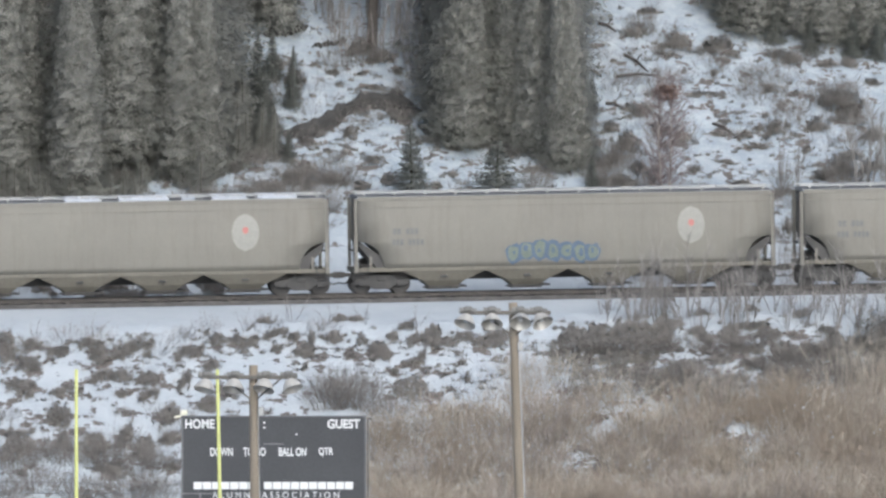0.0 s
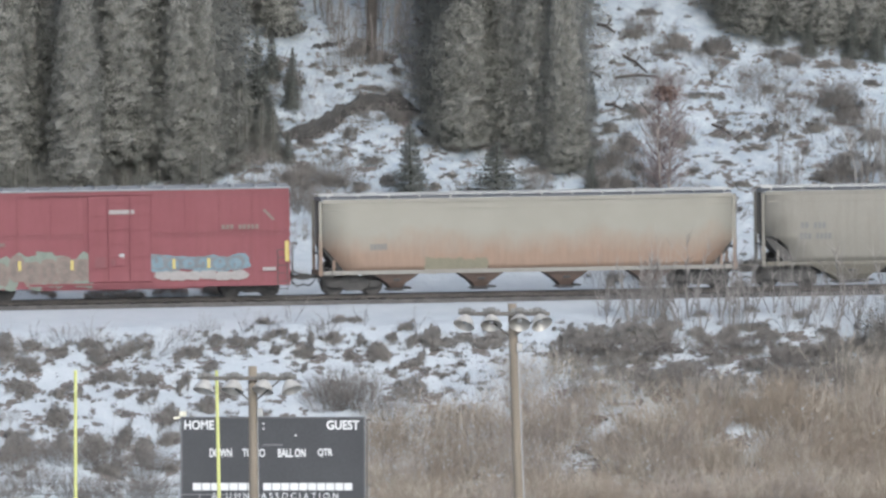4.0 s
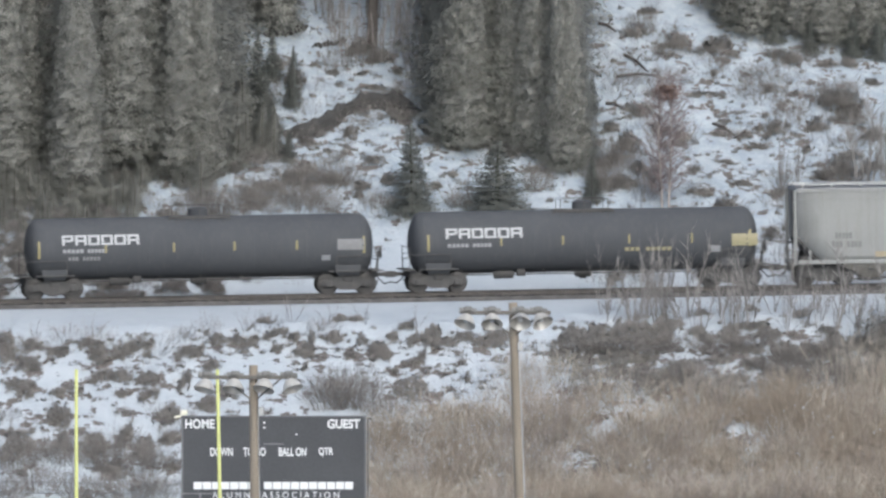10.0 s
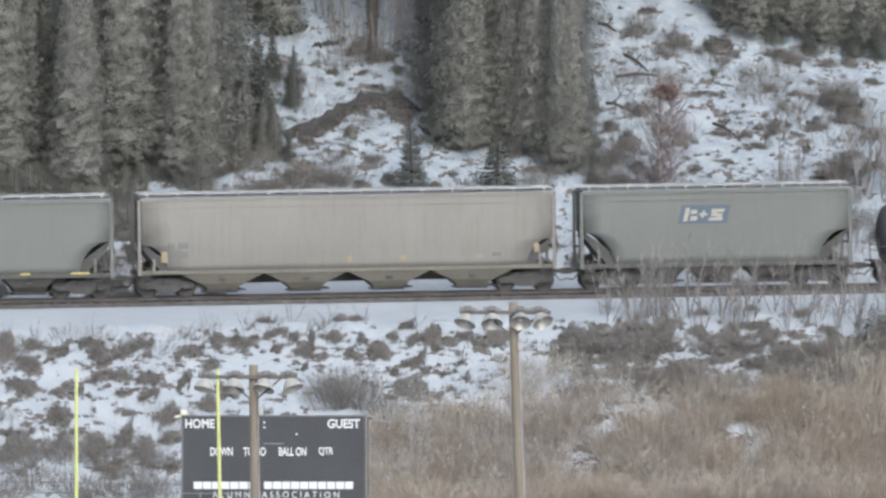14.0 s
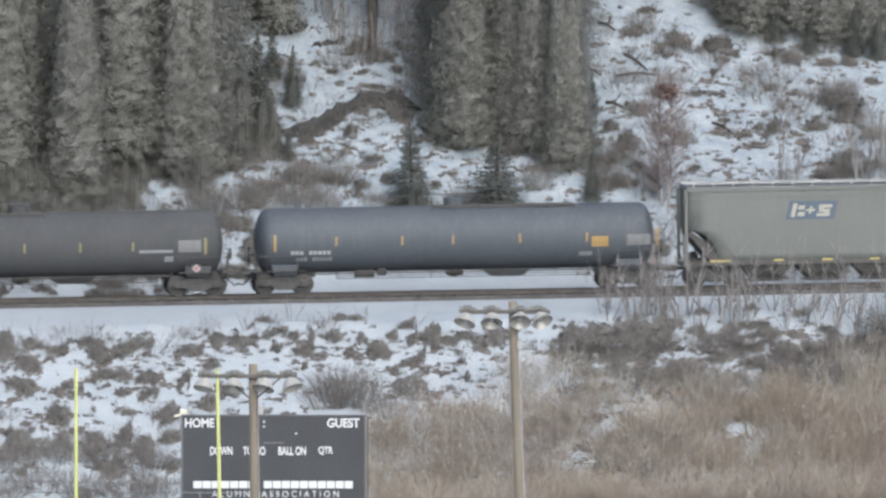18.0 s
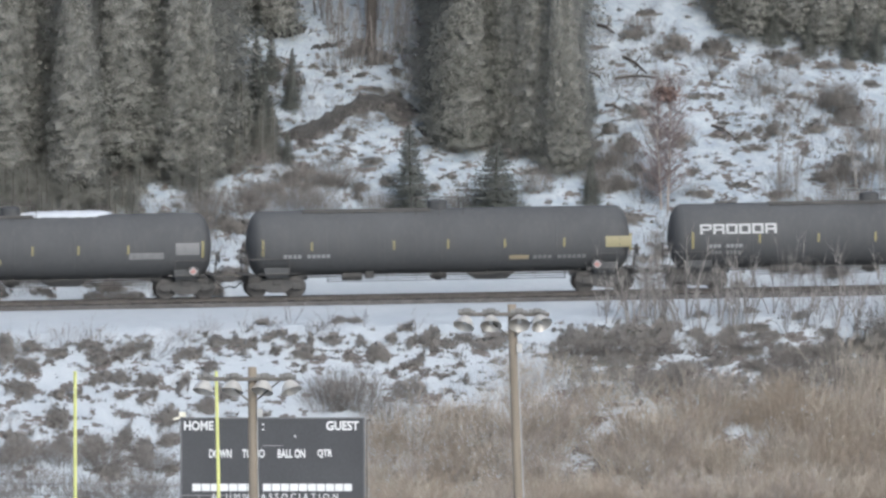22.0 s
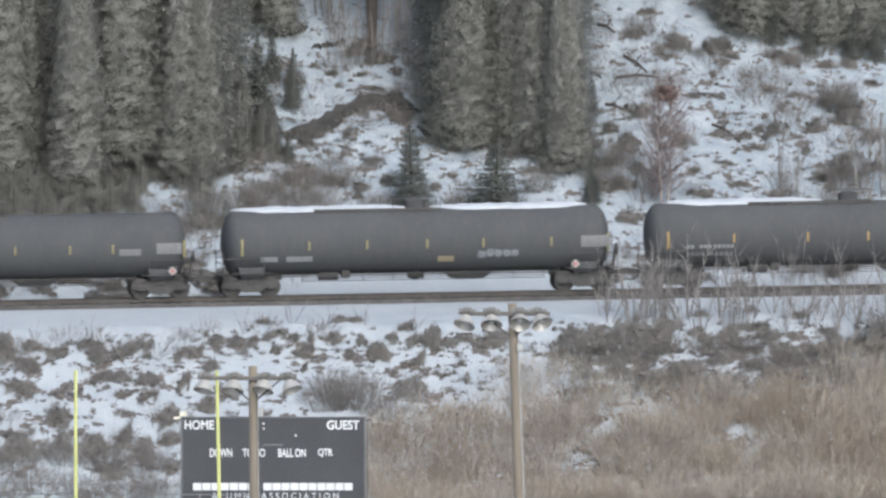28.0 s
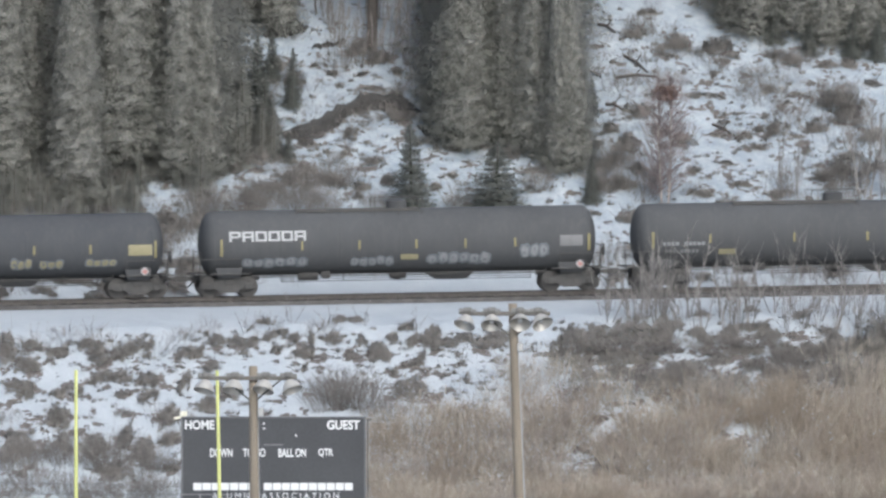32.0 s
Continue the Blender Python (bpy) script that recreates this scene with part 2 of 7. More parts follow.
M["wire"] = surface("fence_wire", (0.20, 0.20, 0.20), (0.28, 0.28, 0.28), 4, 20, 0.5, 0.5, 0.0)


def rusty_paint():
    """Cream car sides whose lower half is washed with rust."""
    m, nt, bsdf = tree_of("rust_washed_cream")
    co = nt.nodes.new("ShaderNodeTexCoord").outputs["Object"]
    sep = nt.nodes.new("ShaderNodeSeparateXYZ")
    nt.links.new(co, sep.inputs[0])
    col = blend(nt, ramp(nt, noise_node(nt, co, 0.4, 5.0), 0.35, 0.65), (0.238, 0.227, 0.191), (0.262, 0.25, 0.212))
    n = noise_node(nt, co, 0.55, 6.0, (1, 1, 0.8))
    add = node(nt, "ShaderNodeMath")
    add.operation = "MULTIPLY_ADD"
    nt.links.new(n, add.inputs[0])
    add.inputs[1].default_value = -2.6
    nt.links.new(sep.outputs[2], add.inputs[2])
    low = node(nt, "ShaderNodeMapRange")
    low.inputs[1].default_value, low.inputs[2].default_value, low.inputs[4].default_value = 1.8, 0.4, 0.9
    nt.links.new(add.outputs[0], low.inputs[0])
    wash = blend(nt, ramp(nt, noise_node(nt, co, 2.0, 6.0, (3, 3, 0.4)), 0.3, 0.75), (0.262, 0.178, 0.126), (0.205, 0.136, 0.096))
    nt.links.new(blend(nt, low.outputs[0], col, wash), bsdf.inputs["Base Color"])
    bsdf.inputs["Roughness"].default_value = 0.6
    return m


M["rusty"] = rusty_paint()
M["rusty_low"] = surface("rust_brown_hoppers", (0.135, 0.098, 0.080), (0.175, 0.125, 0.100), 0.9, 9, 0.8, 0.0, 0.004, grime=(0.10, 0.08, 0.07), amount=0.5)


# ---- mesh helpers ----
def mesh_of(name, bm, material, smooth=False):
    me = bpy.data.meshes.new(name)
    bmesh.ops.recalc_face_normals(bm, faces=bm.faces)
    if smooth:
        for f in bm.faces:
            f.smooth = True
    bm.to_mesh(me)
    bm.free()
    me.materials.append(M[material])
    return me


def hang(name, me, parent, m=None, label=""):
    ob = new(name, me)
    ob.parent = parent
    if m is not None:
        ob.matrix_basis = m
    if label:
        ob["label"] = label
    return ob


def part(name, bm, material, parent, label="", smooth=False):
    return hang(name, mesh_of(name, bm, material, smooth), parent, None, label)


def raw(name, verts, faces, material, smooth=False):
    me = bpy.data.meshes.new(name)
    me.from_pydata(verts, [], faces)
    me.materials.append(M[material])
    if smooth:
        me.polygons.foreach_set("use_smooth", [True] * len(me.polygons))
    me.update()
    return me


def box(bm, x0, x1, y0, y1, z0, z1, bevel=0.0):
    r = bmesh.ops.create_cube(bm, size=1)
    vs = r["verts"]
    for v in vs:
        v.co = Vector((x0 if v.co.x < 0 else x1, y0 if v.co.y < 0 else y1, z0 if v.co.z < 0 else z1))
    if bevel:
        bmesh.ops.bevel(bm, geom=list({e for v in vs for e in v.link_edges}), offset=bevel, segments=1, affect="EDGES")
    return vs


def rod(bm, p, q, r, r2=None, seg=8):
    p, q = Vector(p), Vector(q)
    m = Matrix.Translation((p + q) / 2) @ (q - p).to_track_quat("Z", "Y").to_matrix().to_4x4()
    bmesh.ops.create_cone(bm, cap_ends=True, segments=seg, radius1=r, radius2=r if r2 is None else r2, depth=(q - p).length, matrix=m)


def prism(bm, poly, y0, y1):
    """A polygon in the x-z plane, drawn out from y0 to y1."""
    a = [bm.verts.new((x, y0, z)) for x, z in poly]
    b = [bm.verts.new((x, y1, z)) for x, z in poly]
    bm.faces.new(a)
    bm.faces.new(b[::-1])
    for i in range(len(poly)):
        j = (i + 1) % len(poly)
        bm.faces.new((a[i], b[i], b[j], a[j]))


def loft(bm, rings, caps=True):
    rows = [[bm.verts.new(p) for p in ring] for ring in rings]
    n = len(rows[0])
    for a, b in zip(rows, rows[1:]):
        for i in range(n):
            bm.faces.new((a[i], a[(i + 1) % n], b[(i + 1) % n], b[i]))
    if caps:
        bm.faces.new(rows[0][::-1])
        bm.faces.new(rows[-1])


# ---- the lie of the land: a = along the line, b = beyond it ----
CT, ST = math.cos(radians(7)), math.sin(radians(7))
GRADE = 0.0137
PROFILE_B = (-5000, -400, -100, -70, -23, -21, -7.5, -6, -3.0, -2.1, 2.1, 3.2, 4.6, 6, 46, 80, 140, 5000)
PROFILE_Z = (-7.5, -7.5, -7.5, -9.2, -9.2, -8.5, -1.15, -0.86, -0.46, -0.40, -0.40, -0.5, -0.65, -0.3, 24.5, 37, 44, 44)


def lumps(x, y):
    return (np.sin(x * 0.9 + 1.3 * np.sin(y * 0.5)) * np.sin(y * 0.8 + 0.7) * 0.12
            + np.sin(x * 2.3 + y * 1.1) * np.sin(y * 2.1 - x * 0.6 + 2) * 0.06
            + np.sin(x * 5.1 - y * 2.7) * np.sin(y * 4.7 + x * 1.9) * 0.025)


def land(a, b):
    """Ground height by the line's own axes."""
    y = 1200 + a * ST + b * CT
    x = a * CT - b * ST
    z = GRADE * np.clip(a, -400, 400) + np.interp(b, PROFILE_B, PROFILE_Z)
    z = z + np.interp(y, (12, 260), (47.5, 0))
    calm = np.clip((np.abs(b) - 3.0) / 5.0, 0, 1)
    return z + lumps(x, y) * calm


def ground(x, y):
    return float(land(x * CT + (y - 1200) * ST, -x * ST + (y - 1200) * CT))


def spot(x, b):
    """A place x metres sideways, b beyond the line: its world position on the ground."""
    a = (x + b * ST) / CT
    y = 1200 + a * ST + b * CT
    return Vector((x, y, float(land(a, b))))


def line_pose(a):
    return pose(a * CT, 1200 + a * ST, GRADE * a, 0, -math.degrees(math.atan(GRADE)), 7)


def build_ground():
    av = np.concatenate((-np.geomspace(4000, 27, 26), np.arange(-26, 26.01, 0.22), np.geomspace(27, 4000, 26)))
    bv = np.concatenate((-np.geomspace(4000, 26, 40), np.arange(-25, 40.01, 0.24), np.geomspace(41, 4000, 20)))
    A, B = np.meshgrid(av, bv, indexing="ij")
    Z = land(A, B)
    X, Y = A * CT - B * ST, 1200 + A * ST + B * CT
    n, k = len(av), len(bv)
    co = np.stack((X, Y, Z), -1).reshape(-1, 3)
    i = np.arange(n * k).reshape(n, k)
    f = np.stack((i[:-1, :-1], i[1:, :-1], i[1:, 1:], i[:-1, 1:]), -1).reshape(-1, 4)
    me = raw("ground", co.tolist(), f.tolist(), "ground", True)
    # how readily the snow cover breaks open: kept whole on the bench beside the line
    thin = np.interp(B, (-22, -9, -7.5, 7, 9, 40), (0.028, 0.015, -0.35, -0.2, -0.005, -0.005))
    thin = thin + np.interp(X, (-3.5, 1.0), (0.0, 1.0)) * np.interp(B, (-24, -17, -13.5), (0.16, 0.10, 0.0))
    at = me.attributes.new("thin", "FLOAT", "POINT")
    at.data.foreach_set("value", thin.reshape(-1).astype(np.float32))
    # strength of the painted haze on the snow, growing up the hillside
    hill_haze = np.interp(B, (7, 12, 34), (0.0, 0.75, 0.75))
    me.attributes.new("hill_haze", "FLOAT", "POINT").data.foreach_set("value", hill_haze.reshape(-1).astype(np.float32))
    tagged(new("ground", me), "snow-covered hillside and embankment with bare tufts", "ground", kind="structure")


build_ground()


def build_track():
    def bar(y0, y1, prof, step=10.0):
        verts, faces = [], []
        xs = np.arange(-420, 420.1, step)
        for j, x in enumerate(xs):
            verts += [(x, y, z) for y, z in prof]
        n = len(prof)
        for j in range(len(xs) - 1):
            for q in range(n):
                faces.append((j * n + q, j * n + (q + 1) % n, (j + 1) * n + (q + 1) % n, (j + 1) * n + q))
        return verts, faces
    bed = new("track_bed", raw("track_bed", *bar(0, 0, [(-1.95, -0.75), (-1.62, -0.21), (1.62, -0.21), (1.95, -0.75)]), "ballast"))
    bed.matrix_basis = line_pose(0)
    tagged(bed, "dark gravel ballast under the railway line", "track bed", kind="structure")
    track = tagged(new("railway_track"), "single railway track of worn steel rails on dark ties", "railway track", kind="structure")
    track.matrix_basis = line_pose(0)
    for y in (-0.755, 0.755):
        prof = [(y - 0.07, -0.17), (y + 0.07, -0.17), (y + 0.07, -0.155), (y + 0.012, -0.14), (y + 0.012, -0.045), (y + 0.036, -0.035),
                (y + 0.036, 0.0), (y - 0.036, 0.0), (y - 0.036, -0.035), (y - 0.012, -0.045), (y - 0.012, -0.14), (y - 0.07, -0.155)]
        hang("rail", raw("rail", *bar(0, 0, prof), "rail"), track)
    bm = bmesh.new()
    box(bm, -0.12, 0.12, -1.3, 1.3, -0.345, -0.172, 0.012)
    me = mesh_of("tie", bm, "tie")
    rng = random.Random(5)
    for k in range(-48, 49):
        hang("tie", me, track, pose(k * 0.53 + rng.uniform(-0.03, 0.03), rng.uniform(-0.05, 0.05), 0, 0, 0, rng.uniform(-1, 1)))
    verts, faces = [], []
    for k in list(range(-780, -48)) + list(range(49, 780)):
        o = len(verts)
        x = k * 0.53
        verts += [(x + sx * 0.12, sy * 1.3, z) for z in (-0.345, -0.172) for sx, sy in ((-1, -1), (1, -1), (1, 1), (-1, 1))]
        faces += [(o, o + 1, o + 5, o + 4), (o + 1, o + 2, o + 6, o + 5), (o + 2, o + 3, o + 7, o + 6), (o + 3, o, o + 4, o + 7), (o + 4, o + 5, o + 6, o + 7)]
    tagged(hang("far_ties", raw("far_ties", verts, faces, "tie"), track), kind="stuff")


build_track()


# ---- rolling stock: local x along the line, y away from the viewer's bluff, z up from the rail head ----
def wheelset_mesh():
    bm = bmesh.new()
    for s in (-1, 1):
        y = 0.74 * s
        rod(bm, (0, y - 0.02 * s, 0), (0, y + 0.055 * s, 0), 0.455, seg=28)
        rod(bm, (0, y - 0.05 * s, 0), (0, y - 0.02 * s, 0), 0.485, seg=28)
        rod(bm, (0, y + 0.055 * s, 0), (0, y + 0.075 * s, 0), 0.37, 0.34, seg=28)
        rod(bm, (0, y + 0.07 * s, 0), (0, y + 0.24 * s, 0), 0.12, 0.10, seg=14)
        for k in range(5):
            a = k * 2 * math.pi / 5
            rod(bm, (0.24 * math.cos(a), y + 0.07 * s, 0.24 * math.sin(a)), (0.24 * math.cos(a), y + 0.085 * s, 0.24 * math.sin(a)), 0.05, seg=8)
    rod(bm, (0, -0.75, 0), (0, 0.75, 0), 0.085, seg=12)
    return mesh_of("wheelset", bm, "wheel")


def truck_mesh():
    bm = bmesh.new()
    side = [(-1.28, 0.47), (-1.22, 0.64), (-0.72, 0.68), (-0.42, 0.86), (0.42, 0.86), (0.72, 0.68), (1.22, 0.64), (1.28, 0.47), (1.10, 0.40),
            (0.68, 0.42), (0.36, 0.20), (-0.36, 0.20), (-0.68, 0.42), (-1.10, 0.40)]
    for y in (-1.05, 0.89):
        prism(bm, side, y, y + 0.16)
        for sx in (-0.89, 0.89):
            box(bm, sx - 0.17, sx + 0.17, y - 0.03, y + 0.19, 0.34, 0.62, 0.03)
        for sx in (-0.16, 0.0, 0.16):
            rod(bm, (sx, y + 0.08, 0.27), (sx, y + 0.08, 0.62), 0.075, seg=10)
    box(bm, -0.2, 0.2, -1.1, 1.1, 0.58, 0.84, 0.03)
    rod(bm, (0, 0, 0.8), (0, 0, 0.98), 0.3, seg=16)
    for sx in (-0.34, 0.34):
        box(bm, sx - 0.05, sx + 0.05, -0.95, 0.95, 0.30, 0.42)
    return mesh_of("truck", bm, "black")


def coupler_mesh():
    bm = bmesh.new()
    box(bm, -0.75, -0.22, -0.09, 0.09, 0.76, 0.94, 0.02)
    prism(bm, [(-0.24, 0.72), (-0.24, 0.98), (0.05, 1.0), (0.10, 0.9), (0.10, 0.76), (0.05, 0.7)], -0.15, 0.15)
    box(bm, -0.95, -0.75, -0.28, 0.28, 0.68, 1.02, 0.02)
    rod(bm, (-0.6, -0.2, 0.72), (-0.3, -0.24, 0.42), 0.03, seg=6)
    rod(bm, (-0.3, -0.24, 0.42), (0.02, -0.22, 0.50), 0.03, seg=6)
    rod(bm, (-0.7, -0.9, 0.82), (-0.5, 0.0, 0.80), 0.018, seg=6)
    rod(bm, (-0.75, -1.42, 0.80), (-0.7, -0.9, 0.82), 0.018, seg=6)
    return mesh_of("coupler", bm, "black")


WHEELSET, TRUCK, COUPLER = wheelset_mesh(), truck_mesh(), coupler_mesh()
CARS = []


def running_gear(car, half, inset):
    """Trucks with their wheelsets, couplers at both ends."""
    for s in (-1, 1):
        t = hang("truck", TRUCK, car, pose(s * (half - inset), 0, 0), "black cast-steel truck")
        for dx in (-0.89, 0.89):
            hang("wheelset", WHEELSET, t, pose(dx, 0, 0.457))
        hang("coupler", COUPLER, car, pose(s * half, 0, 0, 0, 0, 0 if s > 0 else 180))


def ladder(bm, x, y, z0, z1, width=0.42, along="x"):
    dx, dy = (width / 2, 0) if along == "x" else (0, width / 2)
    for s in (-1, 1):
        rod(bm, (x + s * dx, y + s * dy, z0), (x + s * dx, y + s * dy, z1), 0.02, seg=6)
    z = z0 + 0.1
    while z < z1:
        rod(bm, (x - dx, y - dy, z), (x + dx, y + dy, z), 0.014, seg=6)
        z += 0.36


def patch(name, side, x, z, w, h, material, parent, label="", off=0.006, slant=0.0, rows=5):
    """A painted patch or sheet that follows the car's flank."""
    bm = bmesh.new()
    grid = []
    for j in range(rows + 1):
        zz = z - h / 2 + h * j / rows
        dx = slant * (zz - z)
        grid.append([bm.verts.new((x + sx * w / 2 + dx, -side(zz) - off, zz)) for sx in (-1, 1)])
    for a, b in zip(grid, grid[1:]):
        bm.faces.new((a[0], a[1], b[1], b[0]))
    return part(name, bm, material, parent, label)


def blob(bm, side, x, z, w, h, off, rng, n=11):
    c = bm.verts.new((x, -side(z) - off, z))
    ring = []
    for k in range(n):
        a = 2 * math.pi * k / n
        q = rng.uniform(0.78, 1.12)
        sq = (abs(math.cos(a)) ** 4 + abs(math.sin(a)) ** 4) ** -0.25
        px, pz = x + 0.5 * w * q * sq * math.cos(a), z + 0.5 * h * q * sq * math.sin(a)
        ring.append(bm.verts.new((px, -side(pz) - off, pz)))
    for k in range(n):
        bm.faces.new((c, ring[k], ring[(k + 1) % n]))


def spray(parent, side, x, z, w, h, letters, outline, fill, seed, label, halo=None):
    """A spray-painted piece: swollen letter-like forms with an outline and small inner cuts."""
    rng = random.Random(seed)
    if halo:
        for k in range(letters + 2):
            bm = bmesh.new()
            blob(bm, side, x + w * ((k + 0.5) / (letters + 2) - 0.5) * 1.05, z + rng.uniform(-0.12, 0.12) * h, w / letters * 1.5, h * rng.uniform(0.9, 1.25), 0.004 + 0.0008 * (k % 3), rng)
            part("graffiti_halo", bm, halo, parent, label)
    for k in range(letters):
        cx = x + w * ((k + 0.5) / letters - 0.5)
        cz, hh, q = z + rng.uniform(-0.1, 0.1) * h, h * rng.uniform(0.75, 1.05), random.Random(seed * 100 + k)
        bm = bmesh.new()
        blob(bm, side, cx, cz, w / letters * 1.22, hh, 0.014 + 0.0008 * (k % 2), rng)
        letter = part("graffiti_letter", bm, outline, parent, label)
        bm = bmesh.new()
        blob(bm, side, cx, cz, w / letters * 0.8, hh * 0.72, 0.020, rng, 9)
        part("graffiti_fill", bm, fill, letter, label)
        bm = bmesh.new()
        blob(bm, side, cx + rng.uniform(-0.1, 0.1) * w / letters, cz + rng.uniform(-0.15, 0.15) * hh, w / letters * rng.uniform(0.14, 0.34), hh * rng.uniform(0.15, 0.4), 0.026, rng, 7)
        part("graffiti_cut", bm, outline, letter, label)


def bars(name, side, x, z, w, h, n, material, parent, label=""):
    """Unreadable stencilling: a row of small upright bars."""
    step = w / n
    for k in range(n):
        if n > 5 and k == n // 2 - 1:
            continue
        bm = bmesh.new()
        x0 = x - w / 2 + k * step
        lo, hi = z - h / 2, z + h / 2
        v = [bm.verts.new((px, -side(pz) - 0.014, pz)) for px, pz in ((x0, lo), (x0 + step * 0.74, lo), (x0 + step * 0.74, hi), (x0, hi))]
        bm.faces.new(v)
        part(name, bm, material, parent, label)


def block_sign(side, x, z, w, h, parent):
    """A white maker's sign of six plain angular blocks, each with a slot."""
    n = 6
    step = w / n
    for k in range(n):
        x0 = x - w / 2 + k * step
        x1 = x0 + step * 0.88
        t = 0.085
        bm = bmesh.new()
        cells = [(x0, x1, z + h / 2 - t * 1.1, z + h / 2), (x0, x0 + t * 1.4, z - h / 2, z + h / 2 - t * 1.1), (x1 - t * 1.4, x1, z - h / 2 + (0.2 if k in (0,) else 0.0), z + h / 2 - t * 1.1)]
        cells.append((x0 + t * 1.4, x1 - t * 1.4, z - h / 2 + (0.16 if k in (0, 1, 5) else 0.0), z - h / 2 + (0.16 if k in (0, 1, 5) else 0.0) + t * 1.1))
        for a0, a1, z0, z1 in cells:
            v = [bm.verts.new((px, -side(pz) - 0.022, pz)) for px, pz in ((a0, z0), (a1, z0), (a1, z1), (a0, z1))]
            bm.faces.new(v)
        part("sign_block", bm, "sign_white", parent, "white painted sign block")


def tank_car(half, spec):
    r, zc = spec.get("r", 1.5), spec.get("zc", 2.42)
    paint = spec.get("paint", "black_tank")
    car = tagged(new("tank_car"), spec["label"], "tank car", "freight cars of the train")
    running_gear(car, half, 2.08)
    shell = half - 0.80

    def side(z):
        return math.sqrt(max(0.0, r * r - (z - zc) ** 2))

    bm = bmesh.new()
    rings = []
    seg = 40
    prof = [(-shell + 0.62 * (1 - math.cos(i * math.pi / 14)), max(0.02, math.sin(i * math.pi / 14))) for i in range(8)]
    full = prof + [(x, 1.0) for x in np.linspace(-shell + 1.2, shell - 1.2, 9)] + [(-x, k) for x, k in reversed(prof)]
    for x, k in full:
        rings.append([(x, r * k * math.cos(2 * math.pi * i / seg), zc + r * k * math.sin(2 * math.pi * i / seg)) for i in range(seg)])
    loft(bm, rings)
    tank = part("tank_shell", bm, paint, car, "", True)
    # welded seams, slightly proud
    for x in [(-shell + 0.62)] + [(-0.6 + 0.3 * k) * shell for k in range(5)] + [shell - 0.62]:
        bm = bmesh.new()
        loft(bm, [[(x + dx, (r + dr) * math.cos(2 * math.pi * i / seg), zc + (r + dr) * math.sin(2 * math.pi * i / seg)) for i in range(seg)]
                  for dx, dr in ((-0.03, 0.0), (-0.02, 0.008), (0.02, 0.008), (0.03, 0.0))], False)
        part("seam", bm, paint, car)
    # saddles, stub sills, end platforms with rails and ladders
    for s in (-1, 1):
        bm = bmesh.new()
        c = s * (half - 2.08)
        prism(bm, [(c - 0.5, 0.88), (c + 0.5, 0.88), (c + 0.62, 1.35), (c - 0.62, 1.35)], -1.25, 1.25)
        box(bm, min(c - s * 1.5, s * (half - 0.6)), max(c - s * 1.5, s * (half - 0.6)), -0.2, 0.2, 0.72, 1.04)
        part("saddle", bm, paint, car)
        bm = bmesh.new()
        e = s * (half - 0.72)
        box(bm, e - 0.28, e + 0.28, -1.45, 1.45, 1.03, 1.08)
        box(bm, c - 0.9, c + 0.9, -1.48, -1.30, 1.05, 1.10)
        part("end_platform", bm, "black", car)
        bm = bmesh.new()
        for y in (-1.42, 1.42):
            rod(bm, (e, y, 1.05), (e, y, 2.1), 0.022, seg=6)
            rod(bm, (e - s * 1.9, y, 1.05), (e - s * 1.9, y, 1.75), 0.022, seg=6)
            rod(bm, (e, y, 1.75), (e - s * 1.9, y, 1.75), 0.018, seg=6)
            ladder(bm, e - s * 0.25, y, 0.45, 1.1)
        for z in (1.55, 2.1):
            rod(bm, (e + s * 0.05, -1.42, z), (e + s * 0.05, 1.42, z), 0.02, seg=6)
        part("handrail", bm, "black", car)
    if spec.get("wheel", True):
        bm = bmesh.new()
        rod(bm, (half - 0.55, -0.75, 1.9), (half - 0.49, -0.75, 1.9), 0.28, seg=18)
        rod(bm, (half - 0.72, -0.75, 1.1), (half - 0.60, -0.75, 1.95), 0.05, seg=8)
        part("brake_wheel", bm, "black", car)
    # brake pipe, valve outlet and rigging under the belly
    bm = bmesh.new()
    w = half - 3.2
    rod(bm, (-w, -0.6, zc - r - 0.04), (w, -0.6, zc - r - 0.04), 0.03, seg=6)
    rod(bm, (-w, -0.9, zc - r + 0.05), (w, -0.9, zc - r + 0.05), 0.02, seg=6)
    for x in np.linspace(-w, w, 7):
        rod(bm, (x, -0.7, zc - r - 0.05), (x, -0.7, zc - r + 0.3), 0.03, seg=6)
    part("brake_pipe", bm, "black", car)
    if half > 9.3:
        bm = bmesh.new()
        for dz in (0.16, 0.27):
            rod(bm, (-w * 0.8, -0.45, zc - r - dz), (w * 0.9, -0.45, zc - r - dz), 0.017, seg=6)
        for x in np.linspace(-w * 0.8, w * 0.9, 9):
            rod(bm, (x, -0.45, zc - r - 0.29), (x, -0.45, zc - r + 0.12), 0.022, seg=6)
        part("brake_rod", bm, "black", car)
    bm = bmesh.new()
    box(bm, -0.35, 0.35, -0.35, 0.35, zc - r - 0.22, zc - r + 0.1, 0.05)
    rod(bm, (0, 0, zc - r - 0.3), (0, 0, zc - r), 0.16, seg=12)
    part("bottom_outlet", bm, "black", car)
    if half > 9.3:
        bm = bmesh.new()
        c = spec.get("skid", 2.4)
        prism(bm, [(c - 1.15, zc - r + 0.06), (c - 0.75, zc - r - 0.24), (c - 0.5, zc - r - 0.30), (c + 0.5, zc - r - 0.30), (c + 0.75, zc - r - 0.24), (c + 1.15, zc - r + 0.06)], -0.42, 0.42)
        part("outlet_skid", bm, paint, car)
    bm = bmesh.new()
    q = spec.get("gear", -0.42) * half
